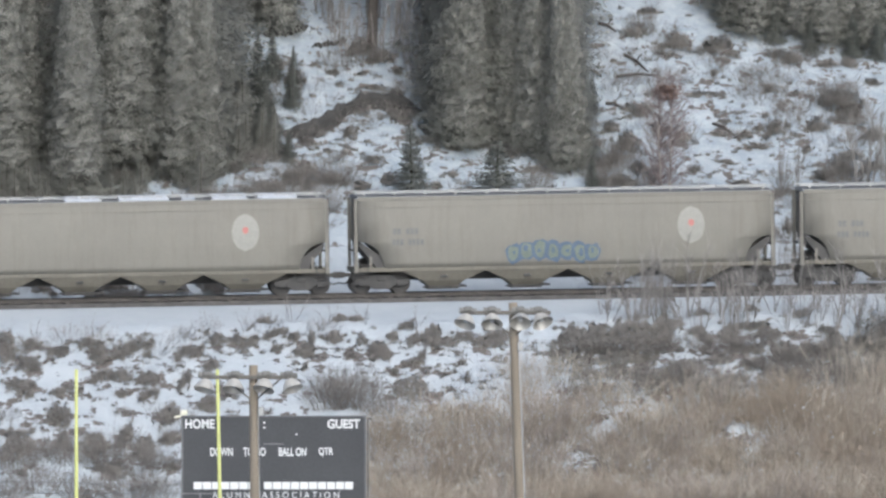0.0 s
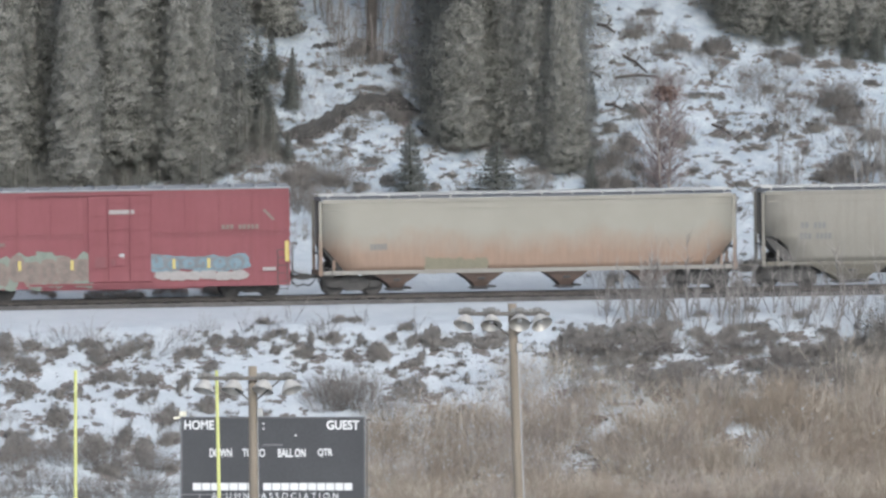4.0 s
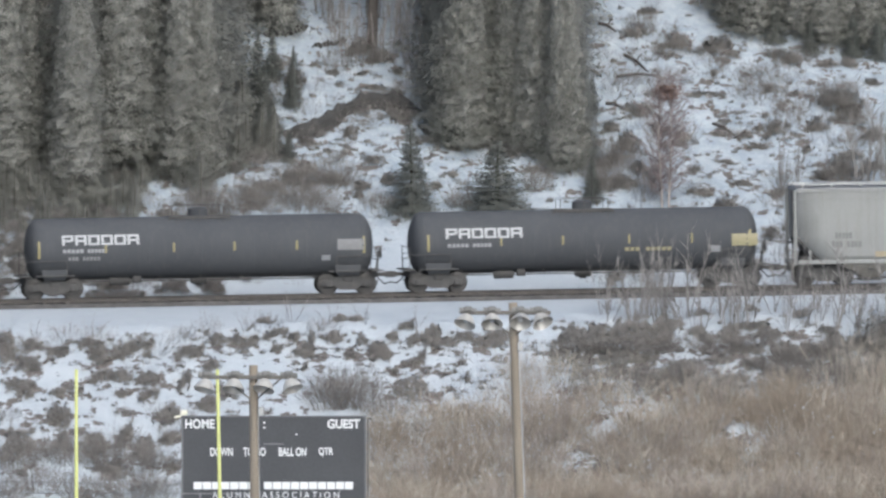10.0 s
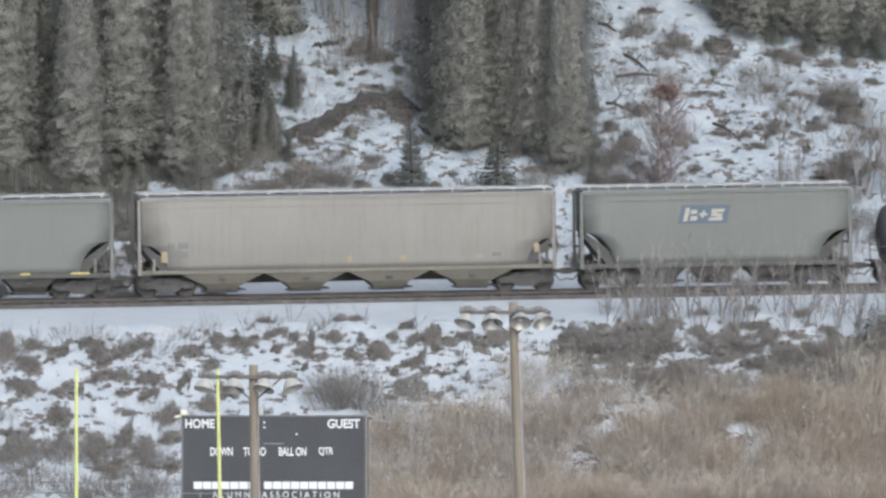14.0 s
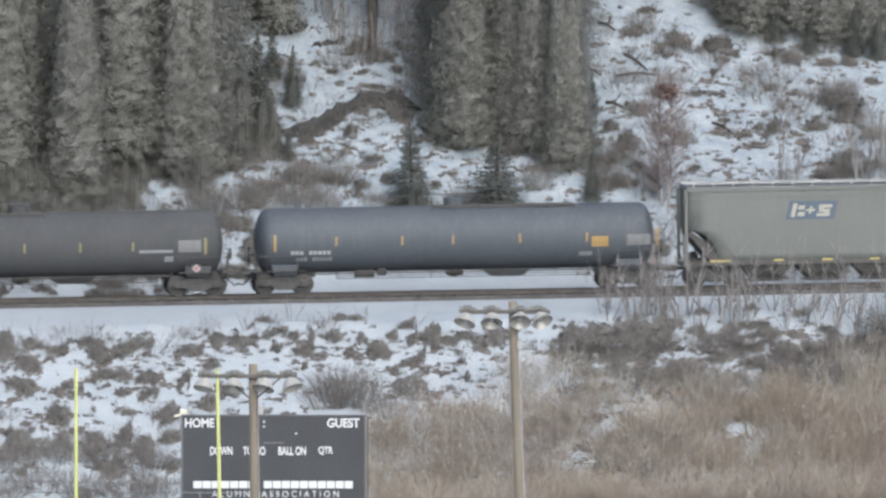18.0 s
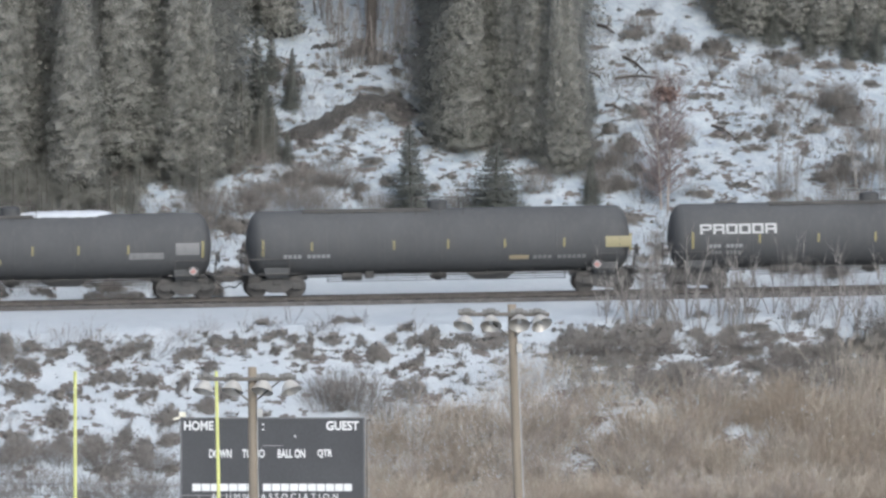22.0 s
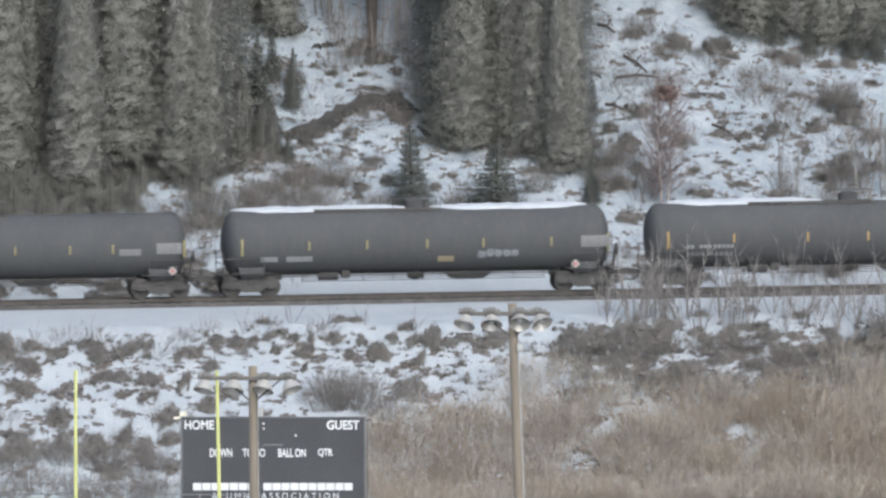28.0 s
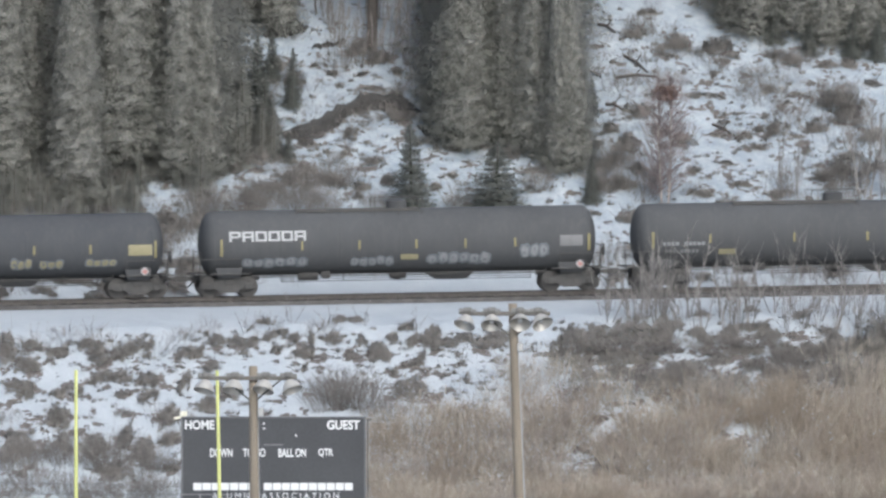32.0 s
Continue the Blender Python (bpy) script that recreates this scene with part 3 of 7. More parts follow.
    rod(bm, (q - 0.45, -0.5, zc - r - 0.03), (q + 0.45, -0.5, zc - r - 0.03), 0.2, seg=14)
    box(bm, q + 0.6, q + 1.0, -0.8, -0.4, zc - r - 0.12, zc - r + 0.2, 0.03)
    part("brake_cylinder", bm, "black", car)
    # housing over the valves and the walkway on top
    top = zc + r
    bm = bmesh.new()
    rod(bm, (0, 0, top - 0.15), (0, 0, top + 0.34), 0.46, seg=24)
    rod(bm, (0, 0, top + 0.34), (0, 0, top + 0.42), 0.48, 0.30, seg=24)
    part("valve_housing", bm, paint, car)
    w0, w1 = spec.get("walkway", (-4.7, 1.0))
    bm = bmesh.new()
    for y in (-0.62, 0.40):
        box(bm, w0, w1, y, y + 0.24, top - 0.10, top + 0.02)
    for x in np.linspace(w0, w1, 6):
        box(bm, x - 0.04, x + 0.04, -0.66, 0.66, top - 0.22, top - 0.10)
    part("walkway", bm, "black", car)
    for y in (-0.85, 0.85):
        bm = bmesh.new()
        for x in (-1.1, 0, 1.1):
            rod(bm, (x, y, top - 0.3), (x, y, top + 0.5), 0.016, seg=5)
        rod(bm, (-1.1, y, top + 0.5), (1.1, y, top + 0.5), 0.016, seg=5)
        part("top_rail", bm, "black", car)
    # snow that lies along the crown
    for x0, x1 in spec.get("snow", ()):
        rng = random.Random(int(100 * (x0 + half)))
        bm = bmesh.new()
        n = 24
        rings = []
        for i in range(n + 1):
            x = x0 + (x1 - x0) * i / n
            k = min(1.0, 5 * i / n + 0.12, 5 * (n - i) / n + 0.12)
            half_w = (0.34 + 0.08 * rng.random()) * k
            th = (0.14 + 0.06 * rng.random()) * k ** 0.5
            ring = [(x, r * math.sin(a) * 1.001, zc + r * math.cos(a) + 0.004) for a in np.linspace(-half_w, half_w, 7)]
            ring += [(x, (r + th * math.cos(a / max(half_w, 0.05) * 1.5)) * math.sin(a), zc + (r + th * math.cos(a / max(half_w, 0.05) * 1.5)) * math.cos(a) + 0.006) for a in np.linspace(half_w, -half_w, 7)]
            rings.append(ring)
        loft(bm, rings)
        part("snow_cap", bm, "snow", car, "white crusted snow", True)
    # reflectors, panels and stencils
    mat = spec.get("stripe", "tank_yellow")
    st = spec["stripes"]
    for i, x in enumerate(st):
        endmost = i in (0, len(st) - 1)
        patch("reflector", side, x, (2.27 if endmost else 2.31) + spec.get("high", 0.0), 0.11 if endmost else 0.09, 0.78 if endmost else 0.42, mat, car, "amber reflective strip" if mat == "amber" else "yellow reflective strip")
    if "sign" in spec:
        block_sign(side, spec["sign"], spec.get("sign_z", 2.66) + 0.12, 3.62, 0.46, car)
    up = spec.get("up", 0.10)
    for x, z, w, h, m in spec.get("panels", ()):
        patch("panel", side, x, z + up, w, h, m, car)
    for x, z, w, n, m in spec.get("stencils", ()):
        bars("stencil", side, x, z + up, w, 0.17, n, m, car)
    for x, z, w, h, n, seed in spec.get("tags", ()):
        spray(car, side, x, z + up, w, h, n, "tag_grey", spec.get("tagfill", "stencil"), seed, "faded grey graffiti")
    if "placard" in spec:
        x = spec["placard"]
        for off, k, m in ((0.02, 0.21, "sign_white"), (0.026, 0.15, "placard_red")):
            bm = bmesh.new()
            v = [bm.verts.new((x + dx, -1.40 - off, 1.26 + dz)) for dx, dz in ((-k, 0), (0, -k), (k, 0), (0, k))]
            bm.faces.new(v)
            part("placard", bm, m, car, "white and red hazard placard")
        bm = bmesh.new()
        box(bm, x - 0.2, x + 0.2, -1.41, -1.37, 1.06, 1.46)
        part("placard_holder", bm, "black", car)
    return car


def hopper_car(half, spec):
    paint, low = spec["paint"], spec["low"]
    top, sill = spec.get("top", 4.45), spec.get("sill", 1.12)
    L = half - spec.get("gap", 0.62)
    hw, bulge = 1.52, spec.get("bulge", 0.10)
    car = tagged(new("covered_hopper_car"), spec["label"], "hopper car", "freight cars of the train")
    running_gear(car, half, spec["inset"])

    def side(z):
        k = (z - (top + sill) / 2) / ((top - sill) / 2)
        return hw - bulge * k * k

    notch_w, notch_h = spec.get("notch", (1.25, 1.25))
    # flank section, drawn along the car; the ends lean in below as slope sheets
    arch = spec.get("arch", False)
    zs = [sill + 0.14] + [sill + notch_h * q for q in (0.3, 0.5, 0.7, 0.85, 0.95, 1.0)] + [(sill + notch_h + top) / 2, top - 0.6, top - 0.22, top - 0.10]
    bm = bmesh.new()
    cols = 14
    near, far = [], []
    for z in zs:
        q = min(1.0, (z - sill) / notch_h)
        k = math.sqrt(max(0.0, 1 - q * q)) if arch else 1 - q
        lim = L - 0.10 - notch_w * k
        near.append([bm.verts.new((-lim + 2 * lim * i / cols, -side(z), z)) for i in range(cols + 1)])
        far.append([bm.verts.new((-lim + 2 * lim * i / cols, side(z), z)) for i in range(cols + 1)])
    for grid in (near, far):
        for a, b in zip(grid, grid[1:]):
            for i in range(cols):
                bm.faces.new((a[i], a[i + 1], b[i + 1], b[i]))
    for j in range(len(zs) - 1):
        for i in (0, cols):
            bm.faces.new((near[j][i], near[j + 1][i], far[j + 1][i], far[j][i]))
    bm.faces.new(near[0] + far[0][::-1])
    body = part("body", bm, paint, car, "", True)
    for p in body.data.polygons:
        p.use_smooth = abs(p.normal.y) > 0.8
    # a pressed seam below the eave and faint panel joints
    for y in (-1, 1):
        bm = bmesh.new()
        ys = y * (side(top - 0.5) + 0.004)
        box(bm, -L + 0.2, L - 0.2, min(ys, ys + y * 0.02), max(ys, ys + y * 0.02), top - 0.52, top - 0.48)
        part("seam", bm, paint, car)
    # roof: shallow vault with an eave, hatches and a running board
    bm = bmesh.new()
    sec = [(-side(top) - 0.03, top - 0.10), (-side(top) - 0.03, top - 0.03), (-0.9, top + 0.06), (0, top + 0.10), (0.9, top + 0.06), (side(top) + 0.03, top - 0.03), (side(top) + 0.03, top - 0.10)]
    loft(bm, [[(x, y, z) for y, z in sec] for x in (-L + 0.05, L - 0.05)])
    part("roof", bm, "roof_grey", car)
    bm = bmesh.new()
    box(bm, -L + 0.1, L - 0.1, -side(top) - 0.055, -side(top) - 0.025, top - 0.20, top - 0.02)
    box(bm, -L + 0.1, L - 0.1, side(top) + 0.025, side(top) + 0.055, top - 0.20, top - 0.02)
    part("eave_rail", bm, paint, car)
    n = spec.get("hatches", 9)
    for k in range(n):
        x = (k + 0.5) / n * 2 * (L - 0.6) - (L - 0.6)
        bm = bmesh.new()
        box(bm, x - 0.8, x + 0.8, -0.32, 0.32, top + 0.07, top + 0.19, 0.03)
        part("roof_hatch", bm, "roof_grey", car)
    for y in (-0.95, 0.95):
        bm = bmesh.new()
        box(bm, -L, L, y - 0.22, y + 0.22, top + 0.15, top + 0.19)
        for x in np.linspace(-L + 0.4, L - 0.4, 14):
            box(bm, x - 0.03, x + 0.03, y - 0.22, y + 0.22, top + 0.02, top + 0.15)
        part("running_board", bm, "galv", car)
    for x0, x1 in spec.get("snow", ()):
        rng = random.Random(int(10 * (x0 + half)))
        bm = bmesh.new()
        loft(bm, [[(x, -1.42, top - 0.02), (x, -0.3, top + 0.1), (x, -0.3, top + 0.2 + rng.random() * 0.05), (x, -1.2, top + 0.10 + rng.random() * 0.10), (x, -1.44, top + 0.0 + rng.random() * 0.07)]
                  for x in np.linspace(x0, x1, 16)])
        part("roof_snow", bm, "snow", car, "thin white snow")
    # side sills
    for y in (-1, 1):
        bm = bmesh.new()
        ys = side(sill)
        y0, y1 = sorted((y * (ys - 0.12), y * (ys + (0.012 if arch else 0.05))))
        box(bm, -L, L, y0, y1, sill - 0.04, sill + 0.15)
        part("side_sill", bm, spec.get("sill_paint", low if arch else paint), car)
    bm = bmesh.new()
    box(bm, -half + 0.6, half - 0.6, -0.25, 0.25, spec.get("spine", 0.66), 1.08)
    part("centre_sill", bm, "black", car)
    # ends: corner posts, end sill, ladder, dark slope plates
    for s in (-1, 1):
        bm = bmesh.new()
        for y in (-side(sill) + 0.06, side(sill) - 0.06):
            box(bm, s * L - 0.07, s * L + 0.07, y - 0.06, y + 0.06, sill - 0.1, top - 0.1)
            box(bm, s * (L - notch_w * 0.55) - 0.05, s * (L - notch_w * 0.55) + 0.05, y - 0.05, y + 0.05, sill, sill + notch_h * 0.5)
        box(bm, s * L - 0.1, s * L + 0.1, -hw, hw, sill - 0.06, sill + 0.16)
        part("end_frame", bm, paint, car)
        bm = bmesh.new()
        ladder(bm, s * (L + 0.09), -1.1, sill - 0.4, top - 0.05, 0.45, "y")
        part("end_ladder", bm, "black", car)
        bm = bmesh.new()
        ladder(bm, s * (L - 0.3), -hw - 0.02, sill - 0.55, sill + 0.5)
        part("side_ladder", bm, "black", car)
        bm = bmesh.new()
        box(bm, s * (L + 0.02) - 0.05, s * (L + 0.02) + 0.05, -0.9, 0.9, sill + 0.9, sill + 0.98)
        part("end_crossbar", bm, "black", car)
        bm = bmesh.new()
        prism(bm, [(s * (L - notch_w + 0.18), sill + 0.02), (s * (L - 0.12), sill + notch_h * 0.86), (s * (L - 0.16), sill + notch_h), (s * (L - notch_w - 0.9), sill + 0.02)], -hw + 0.16, hw - 0.16)
        rod(bm, (s * (L - 0.55), 0.3, sill + 0.35), (s * (L - 0.55), 1.0, sill + 0.35), 0.2, seg=14)
        box(bm, s * (L - 0.75) - 0.35, s * (L - 0.75) + 0.35, -0.2, 1.2, sill - 0.05, sill + 0.25)
        part("slope_sheet", bm, "black", car, "dark sloping end sheet")
    bm = bmesh.new()
    rod(bm, (half - 0.55, -0.7, sill + 1.2), (half - 0.49, -0.7, sill + 1.2), 0.28, seg=18)
    part("brake_wheel", bm, "black", car)
    # discharge bays with their gates
    bw, gw, zb = spec["bay_top"], spec["bay_low"], spec.get("bay_z", 0.28)
    for x in spec["bays"]:
        bm = bmesh.new()
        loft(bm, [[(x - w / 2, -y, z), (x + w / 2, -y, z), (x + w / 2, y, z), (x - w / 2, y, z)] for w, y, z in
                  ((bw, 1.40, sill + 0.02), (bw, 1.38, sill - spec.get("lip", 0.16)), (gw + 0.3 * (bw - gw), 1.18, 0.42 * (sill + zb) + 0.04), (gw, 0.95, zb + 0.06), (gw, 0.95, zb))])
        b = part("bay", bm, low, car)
        bm = bmesh.new()
        box(bm, x - gw / 2 - 0.12, x + gw / 2 + 0.12, -1.0, 1.0, zb - 0.06, zb, 0.01)
        box(bm, x + gw / 2 + 0.12, x + gw / 2 + 0.5, -0.9, 0.9, zb + 0.02, zb + 0.09, 0.01)
        rod(bm, (x - gw / 2 - 0.3, -1.02, zb + 0.05), (x + gw / 2 + 0.3, -1.02, zb + 0.05), 0.03, seg=6)
        part("gate", bm, "black", b)
        bm = bmesh.new()
        box(bm, x - 0.16, x + 0.16, -1.33, -1.15, sill - 0.36, sill - 0.24, 0.02)
        part("latch", bm, "black", b)
    for x, z, w, n in spec.get("stencils", ()):
        bars("stencil", side, x, z, w, 0.27, n, "stencil_dark", car)
    for x, z, w, h, m in spec.get("panels", ()):
        patch("panel", side, x, z, w, h, m, car)
    if "disc" in spec:
        for off, w, h, m in ((0.006, 1.26, 1.70, "disc_cream"), (0.012, 0.28, 0.32, "disc_red")):
            bm = bmesh.new()
            x, z = spec["disc"]
            z += 0.10 if m == "disc_red" else 0
            for j in range(12):
                def ring(u):
                    q = math.sqrt(max(0, 1 - u * u))
                    zz = z + u * h / 2
                    return [(x - q * w / 2, -side(zz) - off, zz), (x + q * w / 2, -side(zz) - off, zz)]
                a, b = ring(-0.999 + 1.998 * j / 12), ring(-0.999 + 1.998 * (j + 1) / 12)
                bm.faces.new([bm.verts.new(p) for p in (a[0], a[1], b[1], b[0])])
            part("emblem", bm, m, car, "cream oval emblem" if m == "disc_cream" else "small red mark")
    if "logo" in spec:
        x, z = spec["logo"]
        patch("sign", side, x, z, 2.25, 0.84, "logo_blue", car, "blue slanted sign", 0.006, 0.25)
        bm = bmesh.new()
        for dx, dz, w, h in ((-0.82, 0, 0.2, 0.62), (-0.5, 0.12, 0.3, 0.18), (-0.45, -0.18, 0.32, 0.2), (-0.05, 0.0, 0.4, 0.1), (-0.05, 0.0, 0.1, 0.36), (0.6, 0.17, 0.62, 0.15), (0.45, 0.02, 0.24, 0.2), (0.6, -0.03, 0.5, 0.14), (0.72, -0.12, 0.24, 0.2), (0.58, -0.22, 0.62, 0.15)):
            sl = 0.25
            v = [bm.verts.new((x + dx + a * w / 2 + sl * (dz + b * h / 2), -side(z + dz + b * h / 2) - 0.012, z + dz + b * h / 2)) for a, b in ((-1, -1), (1, -1), (1, 1), (-1, 1))]
            bm.faces.new(v)
        part("sign_shapes", bm, "logo_cream", car, "cream painted shapes")
    for x, z, w, h, n, seed, c1, c2 in spec.get("tags", ()):
        spray(car, side, x, z, w, h, n, c1, c2, seed, "spray-painted graffiti")
    for x in spec.get("posts", ()):
        bm = bmesh.new()
        box(bm, x - 0.03, x + 0.03, -hw - 0.03, -hw + 0.05, sill + 0.15, sill + 0.6)
        part("side_post", bm, low, car)
    return car


def box_car(half, spec):
    car = tagged(new("box_car"), spec["label"], "box car", "freight cars of the train")
    running_gear(car, half, 2.50)
    L, hw, z0, top = 7.86, 1.55, 0.62, 5.0

    def side(z):
        return hw

    bm = bmesh.new()
    box(bm, -L, L, -hw, hw, z0 + 0.1, top)
    part("body", bm, "red", car)
    bm = bmesh.new()
    loft(bm, [[(x, -hw - 0.04, top - 0.02), (x, -hw - 0.04, top + 0.05), (x, 0, top + 0.16), (x, hw + 0.04, top + 0.05), (x, hw + 0.04, top - 0.02)] for x in (-L - 0.05, L + 0.05)])
    part("roof", bm, "roof_grey", car)
    for x in np.linspace(-L + 0.5, L - 0.5, 15):
        bm = bmesh.new()
        box(bm, x - 0.05, x + 0.05, -hw, hw, top + 0.02, top + 0.17)
        part("roof_rib", bm, "roof_grey", car)
    # pressed side panels split by posts
    for x in [-7.78, -6.2, -4.65, -3.1, -1.55, 1.55, 3.1, 4.65, 6.2, 7.78]:
        for y in (-hw - 0.035, hw):
            bm = bmesh.new()
            box(bm, x - 0.05, x + 0.05, y, y + 0.035, z0 + 0.1, top - 0.05)
            part("side_post", bm, "red", car)
    for x0, x1 in ((-7.7, -1.62), (1.62, 7.7)):
        for z in (2.86, 3.0, 4.72):
            bm = bmesh.new()
            box(bm, x0, x1, -hw - 0.02, -hw, z, z + 0.03)
            part("panel_seam", bm, "red_dark", car)
    for y in (-hw - 0.04, hw - 0.1):
        bm = bmesh.new()
        box(bm, -L, L, y, y + 0.14, z0 - 0.08, z0 + 0.14)
        part("side_sill", bm, "red", car)
    bm = bmesh.new()
    prism(bm, [(-4.5, z0 + 0.1), (-3.8, z0 - 0.16), (3.8, z0 - 0.16), (4.5, z0 + 0.1)], -hw + 0.02, -hw + 0.1)
    part("sill_skirt", bm, "red", car)
    bm = bmesh.new()
    box(bm, -half + 0.5, half - 0.5, -0.25, 0.25, 0.74, 1.0)
    part("centre_sill", bm, "black", car)
    # plug door with rails, bars and a lock handle
    bm = bmesh.new()
    box(bm, -1.45, 1.45, -hw - 0.06, -hw + 0.02, z0 + 0.18, top - 0.22, 0.02)
    door = part("door", bm, "red", car, "red sliding plug door")
    for z in (1.35, 1.95, 2.55, 3.2, 3.85, 4.45):
        bm = bmesh.new()
        box(bm, -1.4, 1.4, -hw - 0.09, -hw - 0.06, z, z + 0.06)
        part("door_rib", bm, "red", door)
    bm = bmesh.new()
    for x in (-0.5, 0.5):
        rod(bm, (x, -hw - 0.12, z0 + 0.2), (x, -hw - 0.12, top - 0.3), 0.03, seg=6)
    box(bm, -0.2, 0.2, -hw - 0.14, -hw - 0.09, 1.55, 1.95, 0.02)
    part("door_bars", bm, "red", door)
    for z in (top - 0.2, z0 + 0.05):
        bm = bmesh.new()
        box(bm, -4.2, 1.6, -hw - 0.10, -hw, z, z + 0.09)
        part("door_rail", bm, "red", car)
    # corrugated ends, ladders, platforms
    for s in (-1, 1):
        for k in range(9):
            bm = bmesh.new()
            z = 1.0 + 0.43 * k
            prism(bm, [(s * L, z), (s * (L + 0.05), z + 0.1), (s * (L + 0.05), z + 0.24), (s * L, z + 0.34)], -hw + 0.15, hw - 0.15)
            part("end_corrugation", bm, "red", car)
        bm = bmesh.new()
        ladder(bm, s * (L - 0.35), -hw - 0.06, z0 - 0.35, 2.2, 0.45)
        part("side_ladder", bm, "black", car)
        bm = bmesh.new()
        ladder(bm, s * (L + 0.15), -hw + 0.35, z0 - 0.1, 2.4, 0.45, "y")
        part("end_ladder", bm, "black", car)
        bm = bmesh.new()
        box(bm, s * (L + 0.25) - 0.2, s * (L + 0.25) + 0.2, -1.2, 1.2, 1.05, 1.09)
        part("end_platform", bm, "black", car)
    for x, z, w, h, m in ((-7.45, 2.0, 0.17, 0.95, "lemon"), (7.72, 2.1, 0.17, 0.95, "lemon"), (-4.62, 1.62, 0.14, 0.45, "lemon"), (-2.20, 1.62, 0.14, 0.45, "lemon"), (2.5, 1.60, 0.14, 0.45, "lemon"), (4.1, 1.60, 0.14, 0.45, "lemon"),
                          (0.1, 4.02, 1.2, 0.2, "tag_white"), (-6.35, 3.35, 0.6, 0.36, "green_mark"), (0.1, 2.0, 0.22, 0.22, "sign_white"), (-0.9, 1.72, 0.5, 0.5, "red_dark"), (-0.2, 1.72, 0.4, 0.3, "red_dark"), (6.9, 1.3, 0.6, 0.16, "tag_white")):
        patch("reflector" if m == "lemon" else "marking", side, x, z, w, h, m, car, {"lemon": "yellow reflective strip", "green_mark": "small green emblem"}.get(m, ""), 0.10 if abs(x) < 1.5 else 0.085)
    bars("stencil", lambda z: hw + 0.05, 5.6, 3.25, 1.75, 0.22, 9, "tag_brown", car)
    bars("stencil", lambda z: hw + 0.05, -6.3, 2.55, 0.7, 0.16, 5, "tag_brown", car)
    bars("stencil", lambda z: hw + 0.05, -5.5, 2.6, 0.5, 0.16, 4, "tag_brown", car)
    bm = bmesh.new()
    v = [bm.verts.new((6.9 + dx, -hw - 0.046, 3.75 + dz)) for dx, dz in ((-0.3, 0.25), (-0.18, 0.3), (0.3, -0.18), (0.2, -0.25))]
    bm.faces.new(v)
    part("marking", bm, "tag_brown", car)
    flat = lambda z: hw + 0.04
    spray(car, flat, -3.65, 1.35, 4.5, 1.35, 6, "tag_brown", "tag_umber", 21, "brown and mint graffiti", "tag_mint")
    spray(car, flat, 3.55, 1.62, 4.3, 0.72, 6, "tag_grey", "tag_pale", 33, "pale blue graffiti", "tag_pale")
    spray(car, flat, 3.75, 1.05, 4.2, 0.5, 6, "tag_white", "tag_white", 37, "off-white graffiti")
    return car


